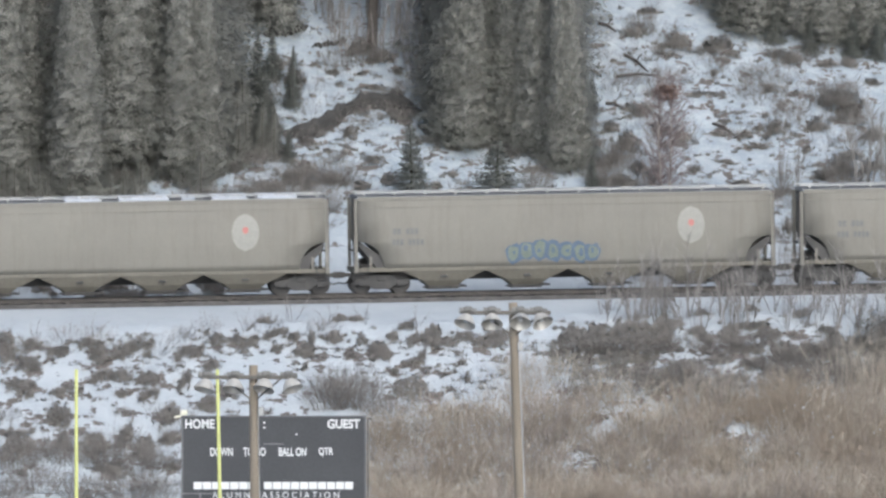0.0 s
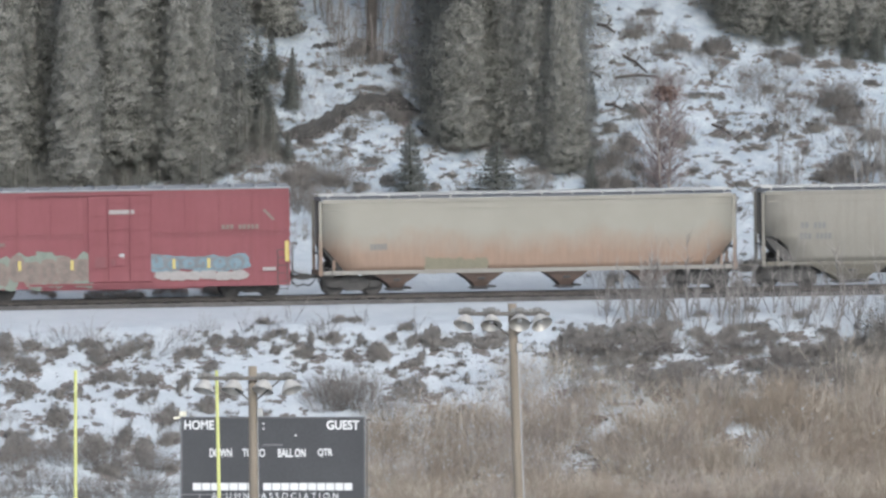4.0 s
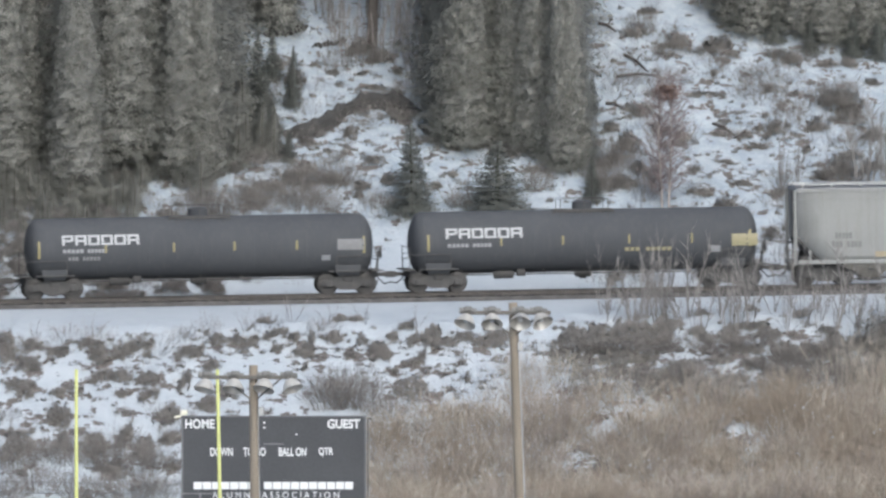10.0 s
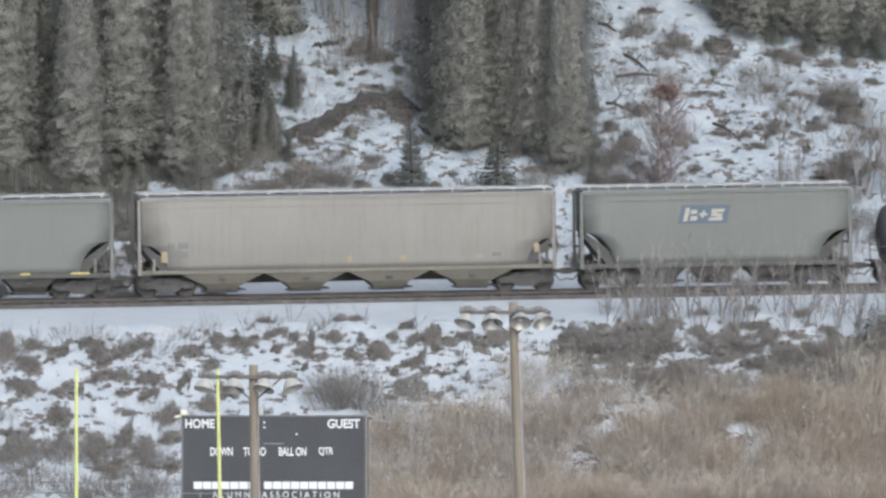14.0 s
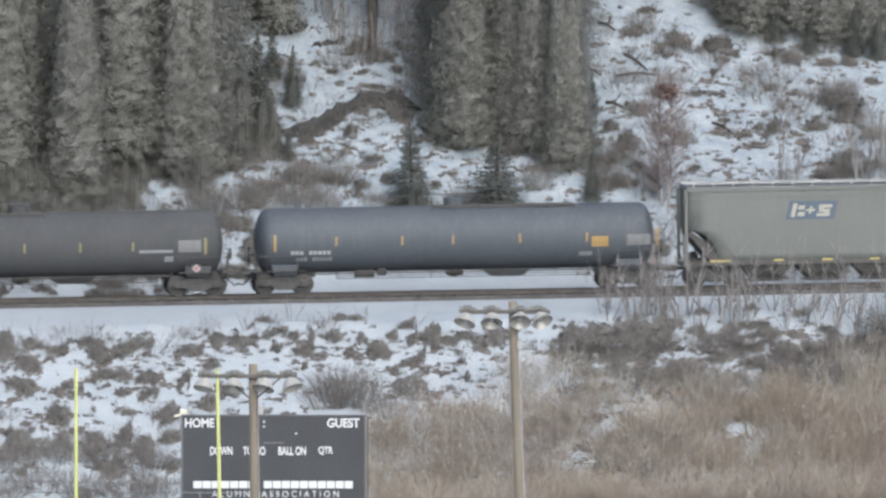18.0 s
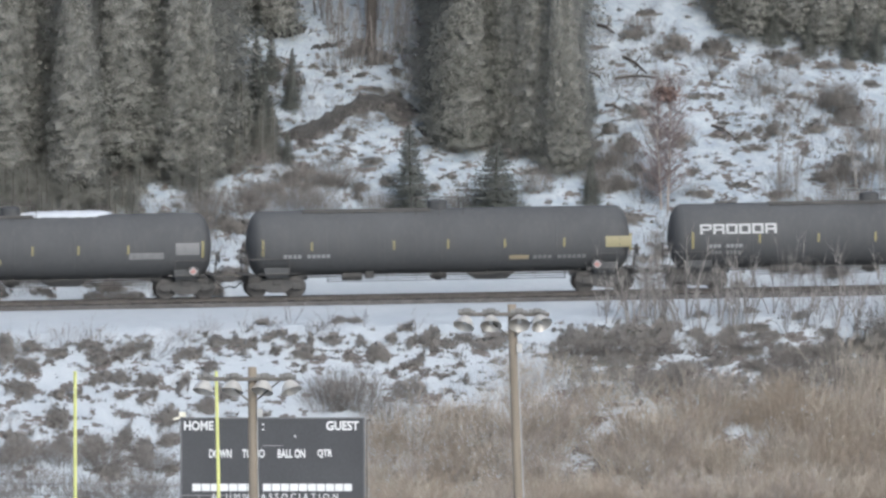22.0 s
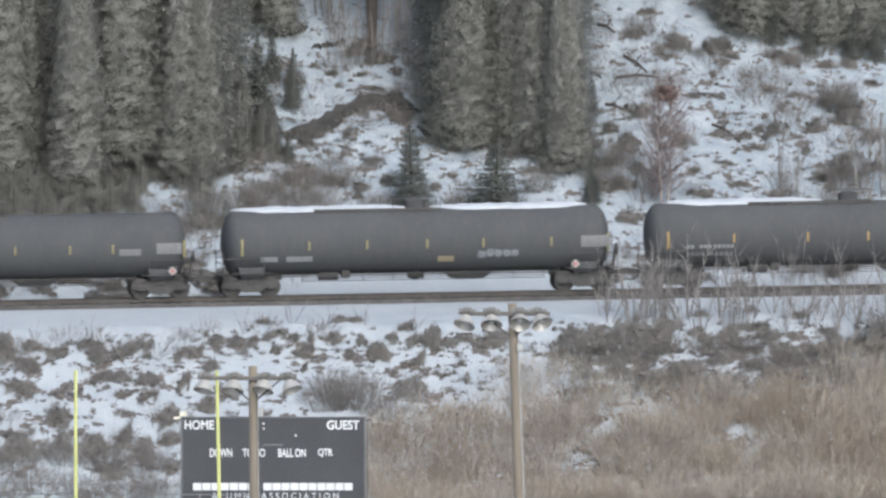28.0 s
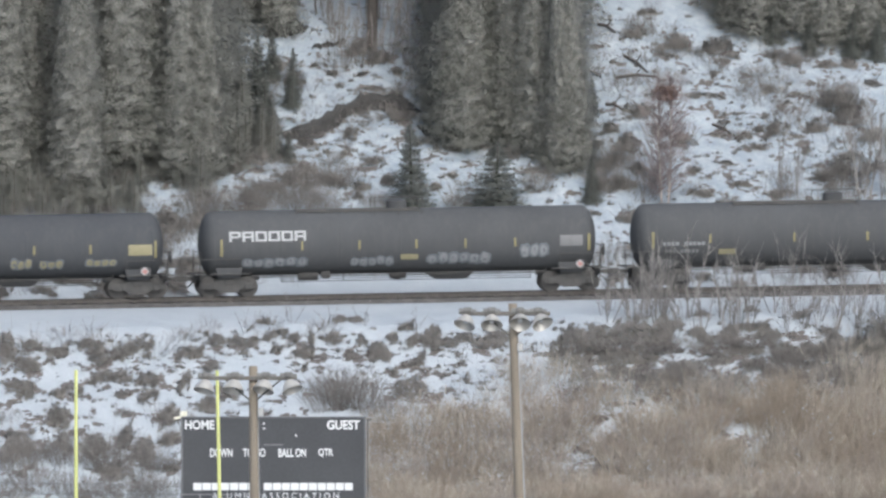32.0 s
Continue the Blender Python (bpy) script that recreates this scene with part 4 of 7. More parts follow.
BEIGE = dict(paint="beige", low="beige_low", inset=1.83, top=4.46, sill=1.05, bays=(-5.6, -1.75, 2.05, 5.9), bay_top=3.85, bay_low=1.22, lip=0.03, spine=0.57, bay_z=0.22, gap=0.66,
             notch=(1.2, 1.35), arch=True, bulge=0.14, stencils=((-7.35, 2.85, 1.2, 6), (-7.25, 2.35, 1.5, 8)))
BEIGE_TEXT = "beige covered hopper car with a cream oval emblem, dusted with snow"
SPECS = [
    ("h", 20.62, dict(BEIGE, label="beige covered hopper car with dark stencilling, weathered")),
    ("h", 20.65, dict(BEIGE, label="beige covered hopper car with blue graffiti and oval emblem", disc=(5.85, 2.93), tags=((-0.55, 1.82, 4.3, 1.05, 7, 3, "tag_blue", "tag_mint"),))),
    ("h", 20.70, dict(BEIGE, label=BEIGE_TEXT, disc=(5.90, 2.93), snow=((-2.4, -0.8), (0.1, 2.4), (3.0, 3.6), (4.4, 6.0), (6.5, 8.3)))),
    ("h", 20.52, dict(paint="rusty", sill_paint="cream_car", low="rusty_low", inset=2.2, top=4.42, sill=0.98, bays=(-6.07, -2.15, 1.79, 5.7), bay_top=2.05, bay_low=0.45, lip=0.05, spine=0.9, bay_z=0.22, gap=0.66, notch=(1.1, 1.3), bulge=0.06,
                      stencils=((-6.9, 2.2, 0.8, 5),), tags=((-3.3, 1.35, 2.9, 0.8, 5, 8, "tag_green", "tag_green"),), label="cream covered hopper car washed with orange rust")),
    ("b", 17.25, dict(label="bright red box car with graffiti along its lower side")),
    ("h", 19.97, dict(paint="cement", low="cement_low", inset=2.2, top=4.50, sill=1.05, bays=(-5.65, -1.75, 1.85, 5.7), bay_top=2.6, bay_low=0.7, bay_z=0.25, gap=0.78, notch=(1.2, 1.2), bulge=0.05,
                      stencils=((-6.95, 2.3, 0.8, 5), (-6.8, 1.9, 1.4, 8)), posts=(-3.6, -1.0, 1.2, 4.0), label="pale grey covered hopper car with small yellow marks",
                      panels=((-5.25, 1.42, 0.5, 0.26, "faint_amber"), (-1.7, 1.42, 0.42, 0.2, "faint_amber"), (2.1, 1.5, 0.42, 0.2, "faint_amber"), (5.5, 1.5, 0.45, 0.24, "faint_amber"), (-1.2, 1.62, 0.3, 0.1, "white"), (4.0, 2.0, 0.9, 0.35, "stencil_dark")))),
    ("t", 17.82, dict(r=1.44, zc=2.24, paint="black_tank", sign=-4.68, sign_z=2.58, stripes=(-7.3, -3.93, -1.07, 2.0, 4.9, 7.6), walkway=(-1.4, 1.4), panels=((7.35, 2.1, 1.2, 0.55, "dullyellow"), (6.0, 1.7, 0.45, 0.3, "stencil")),
                      stencils=((-5.9, 2.05, 1.0, 5, "stencil"), (-4.8, 2.05, 0.9, 5, "stencil"), (2.9, 1.75, 2.2, 9, "dullyellow")), label="black tank car with a white block sign")),
    ("t", 17.74, dict(r=1.44, zc=2.24, paint="black_tank", sign=-4.62, sign_z=2.58, stripes=(-7.5, -4.42, -1.28, 1.52, 4.4, 7.5), walkway=(-1.4, 1.4), panels=((6.9, 2.2, 1.25, 0.5, "panel"), (5.75, 1.6, 0.4, 0.25, "stencil")),
                      stencils=((-5.9, 2.1, 1.0, 5, "stencil"), (-4.85, 2.1, 0.8, 5, "stencil"), (-5.4, 1.75, 1.5, 9, "panel")), label="black tank car with a white block sign and grey panel")),
    ("h", 13.58, dict(paint="potash", low="potash_low", inset=1.95, top=4.56, sill=1.02, bays=(-2.55, 0.0, 2.55), bay_top=2.5, bay_low=1.25, lip=0.0, spine=0.9, bay_z=0.26, gap=0.55, notch=(1.4, 1.6), arch=True, bulge=0.05, hatches=6,
                      logo=(-0.55, 3.38), stencils=((-4.1, 2.4, 0.9, 5), (2.0, 2.9, 2.6, 11)), label="short grey-green hopper car with a blue slanted sign")),
    ("h", 20.60, dict(paint="cream_car", low="beige_low", inset=2.0, top=4.58, sill=1.08, bays=(-5.75, -1.9, 1.95, 5.8), bay_top=3.85, bay_low=1.22, lip=0.03, spine=0.57, bay_z=0.22, gap=0.7, notch=(1.2, 1.35), arch=True, bulge=0.13,
                      stencils=((-7.8, 2.35, 0.95, 6), (-7.8, 1.95, 0.9, 6)), panels=((-8.45, 1.85, 0.3, 0.5, "faint_amber"), (8.75, 2.0, 0.25, 0.4, "faint_amber"), (0.1, 1.62, 0.2, 0.3, "faint_amber"), (2.6, 1.62, 0.25, 0.25, "faint_amber"), (6.1, 1.65, 0.3, 0.18, "faint_amber"), (6.9, 1.72, 0.42, 0.16, "stencil_dark")),
                      label="cream covered hopper car with rounded sides, weathered")),
    ("h", 13.87, dict(paint="potash", low="potash_low", inset=1.95, top=4.58, sill=1.02, bays=(-2.6, 0.0, 2.6), bay_top=2.5, bay_low=1.25, lip=0.0, spine=0.9, bay_z=0.26, gap=0.55, notch=(1.4, 1.6), arch=True, bulge=0.05, hatches=6,
                      logo=(-0.55, 3.46), stencils=((-4.1, 2.4, 0.9, 5),), panels=((-4.8, 1.16, 0.95, 0.14, "lemon"), (-2.1, 1.16, 0.45, 0.14, "lemon"), (0.15, 1.16, 0.5, 0.14, "lemon"), (2.35, 1.16, 0.45, 0.14, "lemon"), (4.9, 1.16, 0.85, 0.14, "lemon")),
                      label="short grey-green hopper car with a blue sign and yellow strips")),
    ("t", 20.10, dict(paint="blue_tank", stripe="amber", high=0.08, up=0.04, stripes=(-8.43, -5.6, -2.55, -0.2, 2.9, 6.0, 9.25), walkway=(-1.0, 5.6), panels=((6.6, 2.15, 0.78, 0.48, "amber"), (8.4, 2.2, 1.1, 0.5, "panel"), (5.95, 1.6, 0.6, 0.2, "stencil")),
                      stencils=((-6.75, 1.85, 1.9, 9, "sign_white"), (-6.6, 1.55, 1.7, 9, "stencil")), placard=9.05, label="slate-blue tank car with amber reflective strips")),
    ("t", 20.38, dict(paint="grey_tank", shift=0.17, sign=-6.25, stripes=(-8.4, -5.3, -2.57, 0.08, 2.65, 5.08, 8.43), panels=((7.7, 2.2, 1.05, 0.55, "panel"), (6.15, 1.98, 1.55, 0.14, "stencil"), (6.75, 1.62, 0.4, 0.25, "stencil")),
                      stencils=((-6.85, 1.9, 1.6, 8, "stencil"), (-6.85, 1.6, 1.4, 8, "panel")), placard=8.0, label="charcoal tank car with a white block sign")),
    ("t", 19.37, dict(paint="grey_tank", stripes=(-8.25, -6.0, -2.2, 0.3, 2.93, 5.68, 8.75), walkway=(-6.3, -0.4), panels=((8.2, 2.2, 1.2, 0.5, "dullyellow"), (3.6, 1.55, 0.9, 0.2, "faint_amber")),
                      stencils=((-6.2, 1.75, 2.2, 10, "stencil"), (5.5, 1.55, 2.5, 11, "panel")), placard=7.2, label="plain charcoal tank car with yellow reflective strips")),
    ("t", 20.10, dict(paint="grey_tank", sign=-6.15, stripes=(-8.2, -4.8, -1.96, 0.84, 2.96, 5.26, 8.7), snow=((-8.2, -1.1), (0.4, 4.7)), panels=((8.0, 2.2, 1.1, 0.55, "panel"), (-1.0, 1.72, 0.8, 0.26, "dullyellow"), (6.1, 1.9, 1.6, 0.3, "panel")),
                      stencils=((-6.8, 1.85, 0.7, 5, "stencil"), (-6.0, 1.85, 0.8, 5, "stencil")), placard=8.25, label="charcoal tank car with a white block sign and snow on top")),
    ("t", 20.65, dict(paint="grey_tank", stripe="amber", stripes=(-8.55, -5.5, -2.07, 0.73, 3.53, 5.9, 9.15), snow=((-8.55, -1.2), (1.5, 7.7)), panels=((8.5, 2.15, 1.05, 0.5, "panel"), (7.15, 1.5, 0.52, 0.34, "stencil")),
                      stencils=((-7.1, 1.85, 1.2, 6, "stencil"), (-5.95, 1.85, 1.0, 5, "stencil"), (-6.6, 1.5, 2.2, 10, "panel")), placard=8.5, label="grey tank car with amber strips and snow on top")),
    ("t", 19.58, dict(paint="grey_tank", stripes=(-8.15, -5.05, -2.38, 0.4, 3.0, 6.15, 8.77), snow=((-8.5, -0.2), (0.7, 8.0)), panels=((8.17, 2.2, 1.3, 0.52, "panel"), (1.28, 1.5, 0.74, 0.26, "faint_amber"), (-6.9, 1.6, 0.8, 0.24, "stencil"), (-5.5, 1.6, 1.2, 0.24, "stencil")),
                      tags=((3.7, 1.7, 1.9, 0.4, 5, 51),), placard=7.25, label="charcoal tank car with snow along its top")),
    ("t", 20.47, dict(paint="grey_tank", stripes=(-8.55, -5.9, -2.0, 1.4, 3.93, 5.9, 9.2), panels=((8.5, 2.2, 1.15, 0.5, "panel"), (-5.1, 1.6, 0.8, 0.25, "dullyellow"), (6.7, 2.05, 1.0, 0.3, "panel")),
                      stencils=((-7.1, 2.0, 2.0, 10, "stencil"), (-7.2, 1.65, 1.6, 9, "panel")), placard=8.65, label="charcoal tank car with pale stencils and yellow strips")),
    ("t", 20.02, dict(paint="grey_tank", sign=-6.1, stripes=(-8.27, -4.55, -1.9, 0.73, 3.0, 5.3, 8.72), panels=((7.9, 2.25, 1.05, 0.5, "panel"), (0.42, 1.62, 0.8, 0.25, "dullyellow")),
                      tags=((-5.8, 1.45, 3.0, 0.5, 6, 61), (-1.3, 1.45, 2.0, 0.5, 5, 63), (2.7, 1.5, 2.9, 0.6, 6, 65), (6.2, 1.85, 1.3, 0.75, 3, 67)), placard=8.3, label="charcoal tank car with a white block sign and grey graffiti")),
    ("t", 20.02, dict(paint="black_tank", stripes=(-8.3, -5.0, -2.2, 0.6, 3.1, 5.7, 8.7), panels=((8.0, 2.15, 1.1, 0.5, "dullyellow"),), tags=((2.5, 1.6, 1.0, 0.6, 3, 71), (3.9, 1.55, 1.1, 0.5, 3, 73), (6.2, 1.6, 1.4, 0.45, 4, 75)), tagfill="dullyellow",
                      placard=8.2, label="black tank car with dull yellow graffiti")),
]
BUILDERS = dict(h=hopper_car, b=box_car, t=tank_car)
front = 36.43
for kind, length, spec in SPECS:
    CARS.append((BUILDERS[kind](length / 2 - 0.02, spec), front - length / 2 + spec.get("shift", 0.0)))
    front -= length

# distance run by the train: seconds, metres
RUN = ((0, 0.0), (9.0, 89.11), (9.5, 93.72), (12, 118.42), (16.5, 162.76), (17, 167.60), (32, 315.44))
RUN_TIMES = (0, 1, 2, 3, 4, 5, 6, 7, 8, 8.5, 8.8, 9, 9.25, 9.5, 9.7, 10, 11, 12, 13, 14, 15, 16, 16.4, 16.5, 16.75, 17, 17.1, 18, 19, 20, 22, 24, 26, 28, 30, 31, 32)


def run(t):
    return float(np.interp(t, [r[0] for r in RUN], [r[1] for r in RUN]))


def motions():
    for car, start in CARS:
        walk(car, [(t, line_pose(start + run(t))) for t in RUN_TIMES])
        # the wheels roll while the car is within reach of the eye
        times = [t for t in (0.05 * k for k in range(641)) if abs(start + run(t)) < 33]
        if not times:
            continue
        times = sorted({0.0, *times, 32.0})
        lo, hi = times[1], times[-2]
        for part_ob in car.children:
            if part_ob.name.split(".")[0] != "truck":
                continue
            for w in part_ob.children:
                at = w.matrix_basis.translation.x
                d0 = run(lo) if start + run(0) < -33 else run(0)
                rows = []
                for t in times:
                    turned = (run(min(max(t, lo if d0 else 0.0), hi if hi < 31.9 else 32.0)) - d0) / 0.457
                    rows.append((t, pose(at, 0, 0.457, 0, math.degrees(turned), 0)))
                walk(w, rows)


# ---- plants ----
def foliage(name, verts, faces, material, lift):
    """Triangles that scatter light as one mass: each faces, and shades along, its way out from the stem, raised by lift."""
    co, tri = np.array(verts, float), np.array(faces)
    out = co * (1, 1, 0)
    out /= np.maximum(np.linalg.norm(out, axis=1, keepdims=True), 0.05)
    out[:, 2] = lift
    p, q, r = (co[tri[:, k]] for k in range(3))
    back = (np.cross(q - p, r - p) * out[tri[:, 0]]).sum(1) < 0
    tri[back] = tri[back][:, ::-1]
    out += np.random.default_rng(len(co)).normal(0, 0.12, out.shape)
    out /= np.linalg.norm(out, axis=1, keepdims=True)
    me = raw(name, co.tolist(), tri.tolist(), material)
    me.normals_split_custom_set_from_vertices(out.tolist())
    return me


def spruce_meshes(seed, H=14.0, R=1.8, tier=0.42, arms=22, bit=0.17, taper=0.5, hang_down=0.2, blur=0.12, lift=1.6, bare_in=0.28, needles="needles"):
    """Whorls of drooping boughs, each a row of small ragged sprays; the inner, unseen part of a bough stays bare."""
    rng = random.Random(seed)
    bm = bmesh.new()
    rod(bm, (0, 0, -0.3), (0, 0, H * 0.97), 0.19 * (H / 14) ** 0.5, 0.02, 9)
    for k in range(14):
        z, a = rng.uniform(0.3, 0.5 * H), rng.uniform(0, 6.28)
        q = rng.uniform(0.4, 0.9) * R / 1.8
        rod(bm, (0, 0, z), (q * math.cos(a), q * math.sin(a), z - 0.15), 0.025, 0.01, 4)
    trunk = mesh_of("trunk", bm, "bark")
    verts, faces = [], []

    def tri(p, q, s):
        o = len(verts)
        verts.extend((tuple(p), tuple(q), tuple(s)))
        faces.append((o, o + 1, o + 2))

    z = 0.12
    while z < H - 0.08:
        t = z / H
        reach = R * (1 - t) ** taper * (1 - 0.35 * max(0, 0.06 - t) / 0.06) * rng.uniform(0.80, 1.12)
        turn = rng.uniform(0, 6.28)
        count = max(5, round(arms * (0.35 + 0.65 * reach / R)))
        for k in range(count):
            az = turn + (k + rng.uniform(-0.4, 0.4)) * 2 * math.pi / count
            ln = max(0.1, reach * (rng.uniform(1.05, 1.5) if rng.random() < 0.22 else rng.uniform(0.72, 1.0)))
            droop = rng.uniform(0.12, 0.4) * (1 - 0.8 * t)
            d = Vector((math.cos(az), math.sin(az), 0))
            sd = Vector((-d.y, d.x, 0))
            base = Vector((0, 0, z + rng.gauss(0, blur)))
            n = max(3, int((1 - bare_in) * ln / (0.5 * bit)))
            for i in range(n):
                u = bare_in + (1 - bare_in) * (i + rng.random()) / n
                w = (0.24 * (1.15 - u) * ln ** 0.5 + 0.02) * rng.uniform(-1, 1)
                p = base + d * ln * u + sd * w + Vector((0, 0, -droop * ln * u + 0.16 * ln * u ** 3 - rng.random() * hang_down - 0.3 * abs(w)))
                way = (d * rng.uniform(0.2, 0.9) + sd * (2.5 * w + rng.gauss(0, 0.4)) + Vector((0, 0, -rng.uniform(0.2, 1.0)))).normalized() * bit * rng.uniform(1.0, 1.9)
                across = way.cross(Vector((rng.gauss(0, 1), rng.gauss(0, 1), rng.gauss(0, 1)))).normalized() * bit * rng.uniform(0.35, 0.6)
                tri(p - across, p + across, p + way)
        z += tier * rng.uniform(0.75, 1.2)
    tri((-0.04, 0, H - 0.5), (0.04, 0, H - 0.5), (0, 0, H + 0.2))
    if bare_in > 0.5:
        # an added core fills the crown; its paler colour offsets the shade inside
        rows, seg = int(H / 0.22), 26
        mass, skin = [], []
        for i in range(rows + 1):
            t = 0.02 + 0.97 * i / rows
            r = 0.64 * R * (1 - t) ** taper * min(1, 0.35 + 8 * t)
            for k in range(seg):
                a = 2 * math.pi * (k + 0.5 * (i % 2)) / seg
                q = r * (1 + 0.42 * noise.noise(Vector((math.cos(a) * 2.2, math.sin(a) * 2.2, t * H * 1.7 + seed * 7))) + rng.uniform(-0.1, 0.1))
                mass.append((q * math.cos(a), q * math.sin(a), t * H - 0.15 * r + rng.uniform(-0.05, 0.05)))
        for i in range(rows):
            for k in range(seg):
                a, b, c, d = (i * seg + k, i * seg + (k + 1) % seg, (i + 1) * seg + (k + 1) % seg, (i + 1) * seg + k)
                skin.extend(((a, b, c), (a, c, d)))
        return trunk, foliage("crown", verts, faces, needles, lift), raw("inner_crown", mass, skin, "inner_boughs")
    return trunk, foliage("crown", verts, faces, needles, lift)


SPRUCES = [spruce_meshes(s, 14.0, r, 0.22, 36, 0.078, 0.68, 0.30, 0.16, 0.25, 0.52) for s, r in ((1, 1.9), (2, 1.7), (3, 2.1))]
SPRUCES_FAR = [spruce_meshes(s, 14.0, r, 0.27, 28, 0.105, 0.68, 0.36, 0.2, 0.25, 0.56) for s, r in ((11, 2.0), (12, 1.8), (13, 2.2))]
SPRUCE_YOUNG = spruce_meshes(19, 5.0, 1.35, 0.27, 46, 0.07, 0.85, 0.15, 0.05, 0.4, 0.15, "young_needles")
SPRUCE_SMALL = spruce_meshes(9, 5.0, 1.3, 0.22, 24, 0.085, 0.8, 0.2, 0.1, 0.4)


def spruce(x, b, h, kind=0, meshes=None, label="", wide=1.3):
    trunk, crown, *inner = meshes or (SPRUCES if b < 20.5 else SPRUCES_FAR)[kind % 3]
    base = 5.0 if meshes else 14.0
    ob = tagged(new("spruce_tree"), label or "tall dark spruce on the snowy hillside", "tree", "spruces on the hillside")
    p = spot(x, b)
    rng = random.Random(int(x * 100) + int(b * 7))
    k = h / base
    ob.matrix_basis = pose(p.x, p.y, p.z - 0.1, rng.uniform(-1.5, 1.5), rng.uniform(-1.5, 1.5), rng.uniform(0, 360)) @ Matrix.Diagonal((k * wide, k * wide, k, 1))
    hang("trunk", trunk, ob)
    hang("crown", crown, ob)
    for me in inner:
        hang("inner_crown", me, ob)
    return ob


def grove(x0, x1, b0, b1, n, h0, h1, seed, gap=1.2, holes=(), wide=1.3):
    """Scatter spruces over a stretch of hillside, never closer than gap, with open glades left free."""
    rng = random.Random(seed)
    done = []
    for _ in range(n * 30):
        if len(done) >= n:
            break
        x, b = rng.uniform(x0, x1), rng.uniform(b0, b1)
        if any((x - p) ** 2 + (b - q) ** 2 < gap * gap for p, q in done):
            continue
        if any(hx0 < x < hx1 and hb0 < b < hb1 for hx0, hx1, hb0, hb1 in holes):
            continue
        done.append((x, b))
        spruce(x, b, rng.uniform(h0, h1), rng.randrange(3), SPRUCE_SMALL if h1 < 5 else None, "low ragged spruce at the foot of the wood" if h1 < 5 else "", wide)


# left wood, its dim glade and its skirt
grove(-24, -12.3, 17.4, 21.5, 32, 13, 17, 3, 1.0, ((-15.5, -12.6, 0, 18.8), (-21.4, -17.0, 0, 19.6)), 1.55)
grove(-24, -12.3, 21.5, 32, 50, 12, 17, 33, 1.1, (), 1.55)
grove(-21.4, -13.0, 19.6, 21.4, 9, 12, 15, 34, 0.8, (), 1.6)
grove(-24, -15.6, 12.4, 17.4, 7, 11, 15, 4, 1.1, ((-16.2, -12.0, 0, 17.4), (-21.6, -17.2, 0, 17.4)), 1.0)
grove(-21.5, -16.0, 12.7, 15.6, 34, 1.4, 2.5, 41, 0.55, (), 1.7)
grove(-16.4, -14.0, 12.6, 15.4, 18, 1.0, 1.7, 42, 0.5, (), 1.7)
grove(-21.5, -14.3, 10.6, 12.8, 34, 0.8, 1.6, 44, 0.55, (), 1.8)
grove(-14.2, -10.4, 14.5, 15.2, 16, 0.7, 1.1, 43, 0.42, (), 2.2)
grove(-12.2, -11.1, 14.8, 17.4, 6, 10, 14, 14, 0.7, (), 1.0)
grove(-12.2, -10.8, 13.0, 14.2, 3, 2, 4, 24, 0.8)
grove(-11.8, -9.4, 14.9, 16.4, 10, 1.5, 2.6, 25, 0.5, (), 1.8)
grove(-10.4, -9.3, 16.0, 18.4, 8, 2.6, 4.0, 26, 0.6, (), 1.2)
grove(-9.3, -7.9, 15.6, 16.8, 5, 1.6, 2.6, 27, 0.5, (), 1.0)
grove(-11.6, -10.9, 17, 32, 9, 9, 13, 5, 0.9, (), 0.95)
grove(-23.5, -12.6, 22.0, 26.0, 16, 11, 15, 35, 0.9, (), 1.6)
for k, (x, b, h) in enumerate(((-20.6, 14.6, 14), (-19.6, 15.6, 13), (-15.0, 15.6, 14.5), (-14.2, 16.4, 13.5), (-18.4, 16.6, 14), (0.7, 16.9, 13.5), (4.3, 16.1, 13), (5.1, 15.5, 12))):
    spruce(x, b, h, k, None, "", 1.2 if x < 0 else 0.95)
# middle wood
grove(0.5, 4.8, 16.8, 19.5, 16, 10, 14, 16, 0.7, (), 1.15)
grove(0.9, 5.0, 19.5, 30, 26, 12, 16, 6, 0.8, (), 1.25)
grove(5.2, 6.2, 14.4, 16.8, 5, 8, 12, 7, 0.5, (), 0.85)
# wood at the crest
grove(13.7, 24, 24.0, 25.2, 14, 6, 9, 18, 0.7, (), 1.3)
grove(17.2, 24, 23.3, 24.2, 8, 5, 8, 28, 0.7, (), 1.2)
grove(13.4, 24, 25.0, 34, 24, 8, 12, 8, 1.0)
grove(-10.4, -7.6, 25.0, 28, 7, 7, 10, 9, 0.8, (), 1.0)
grove(-10, -6.2, 28.5, 34, 9, 8, 11, 19, 0.9, (), 1.0)
spruce(-1.45, 11.9, 4.35, 0, SPRUCE_YOUNG, "young green-black spruce standing in snow", 1.15)
spruce(2.5, 11.7, 3.5, 0, SPRUCE_YOUNG, "young green-black spruce standing in snow", 2.0)
spruce(6.9, 12.4, 2.2, 0, SPRUCE_YOUNG, "young green-black spruce standing in snow", 1.0)
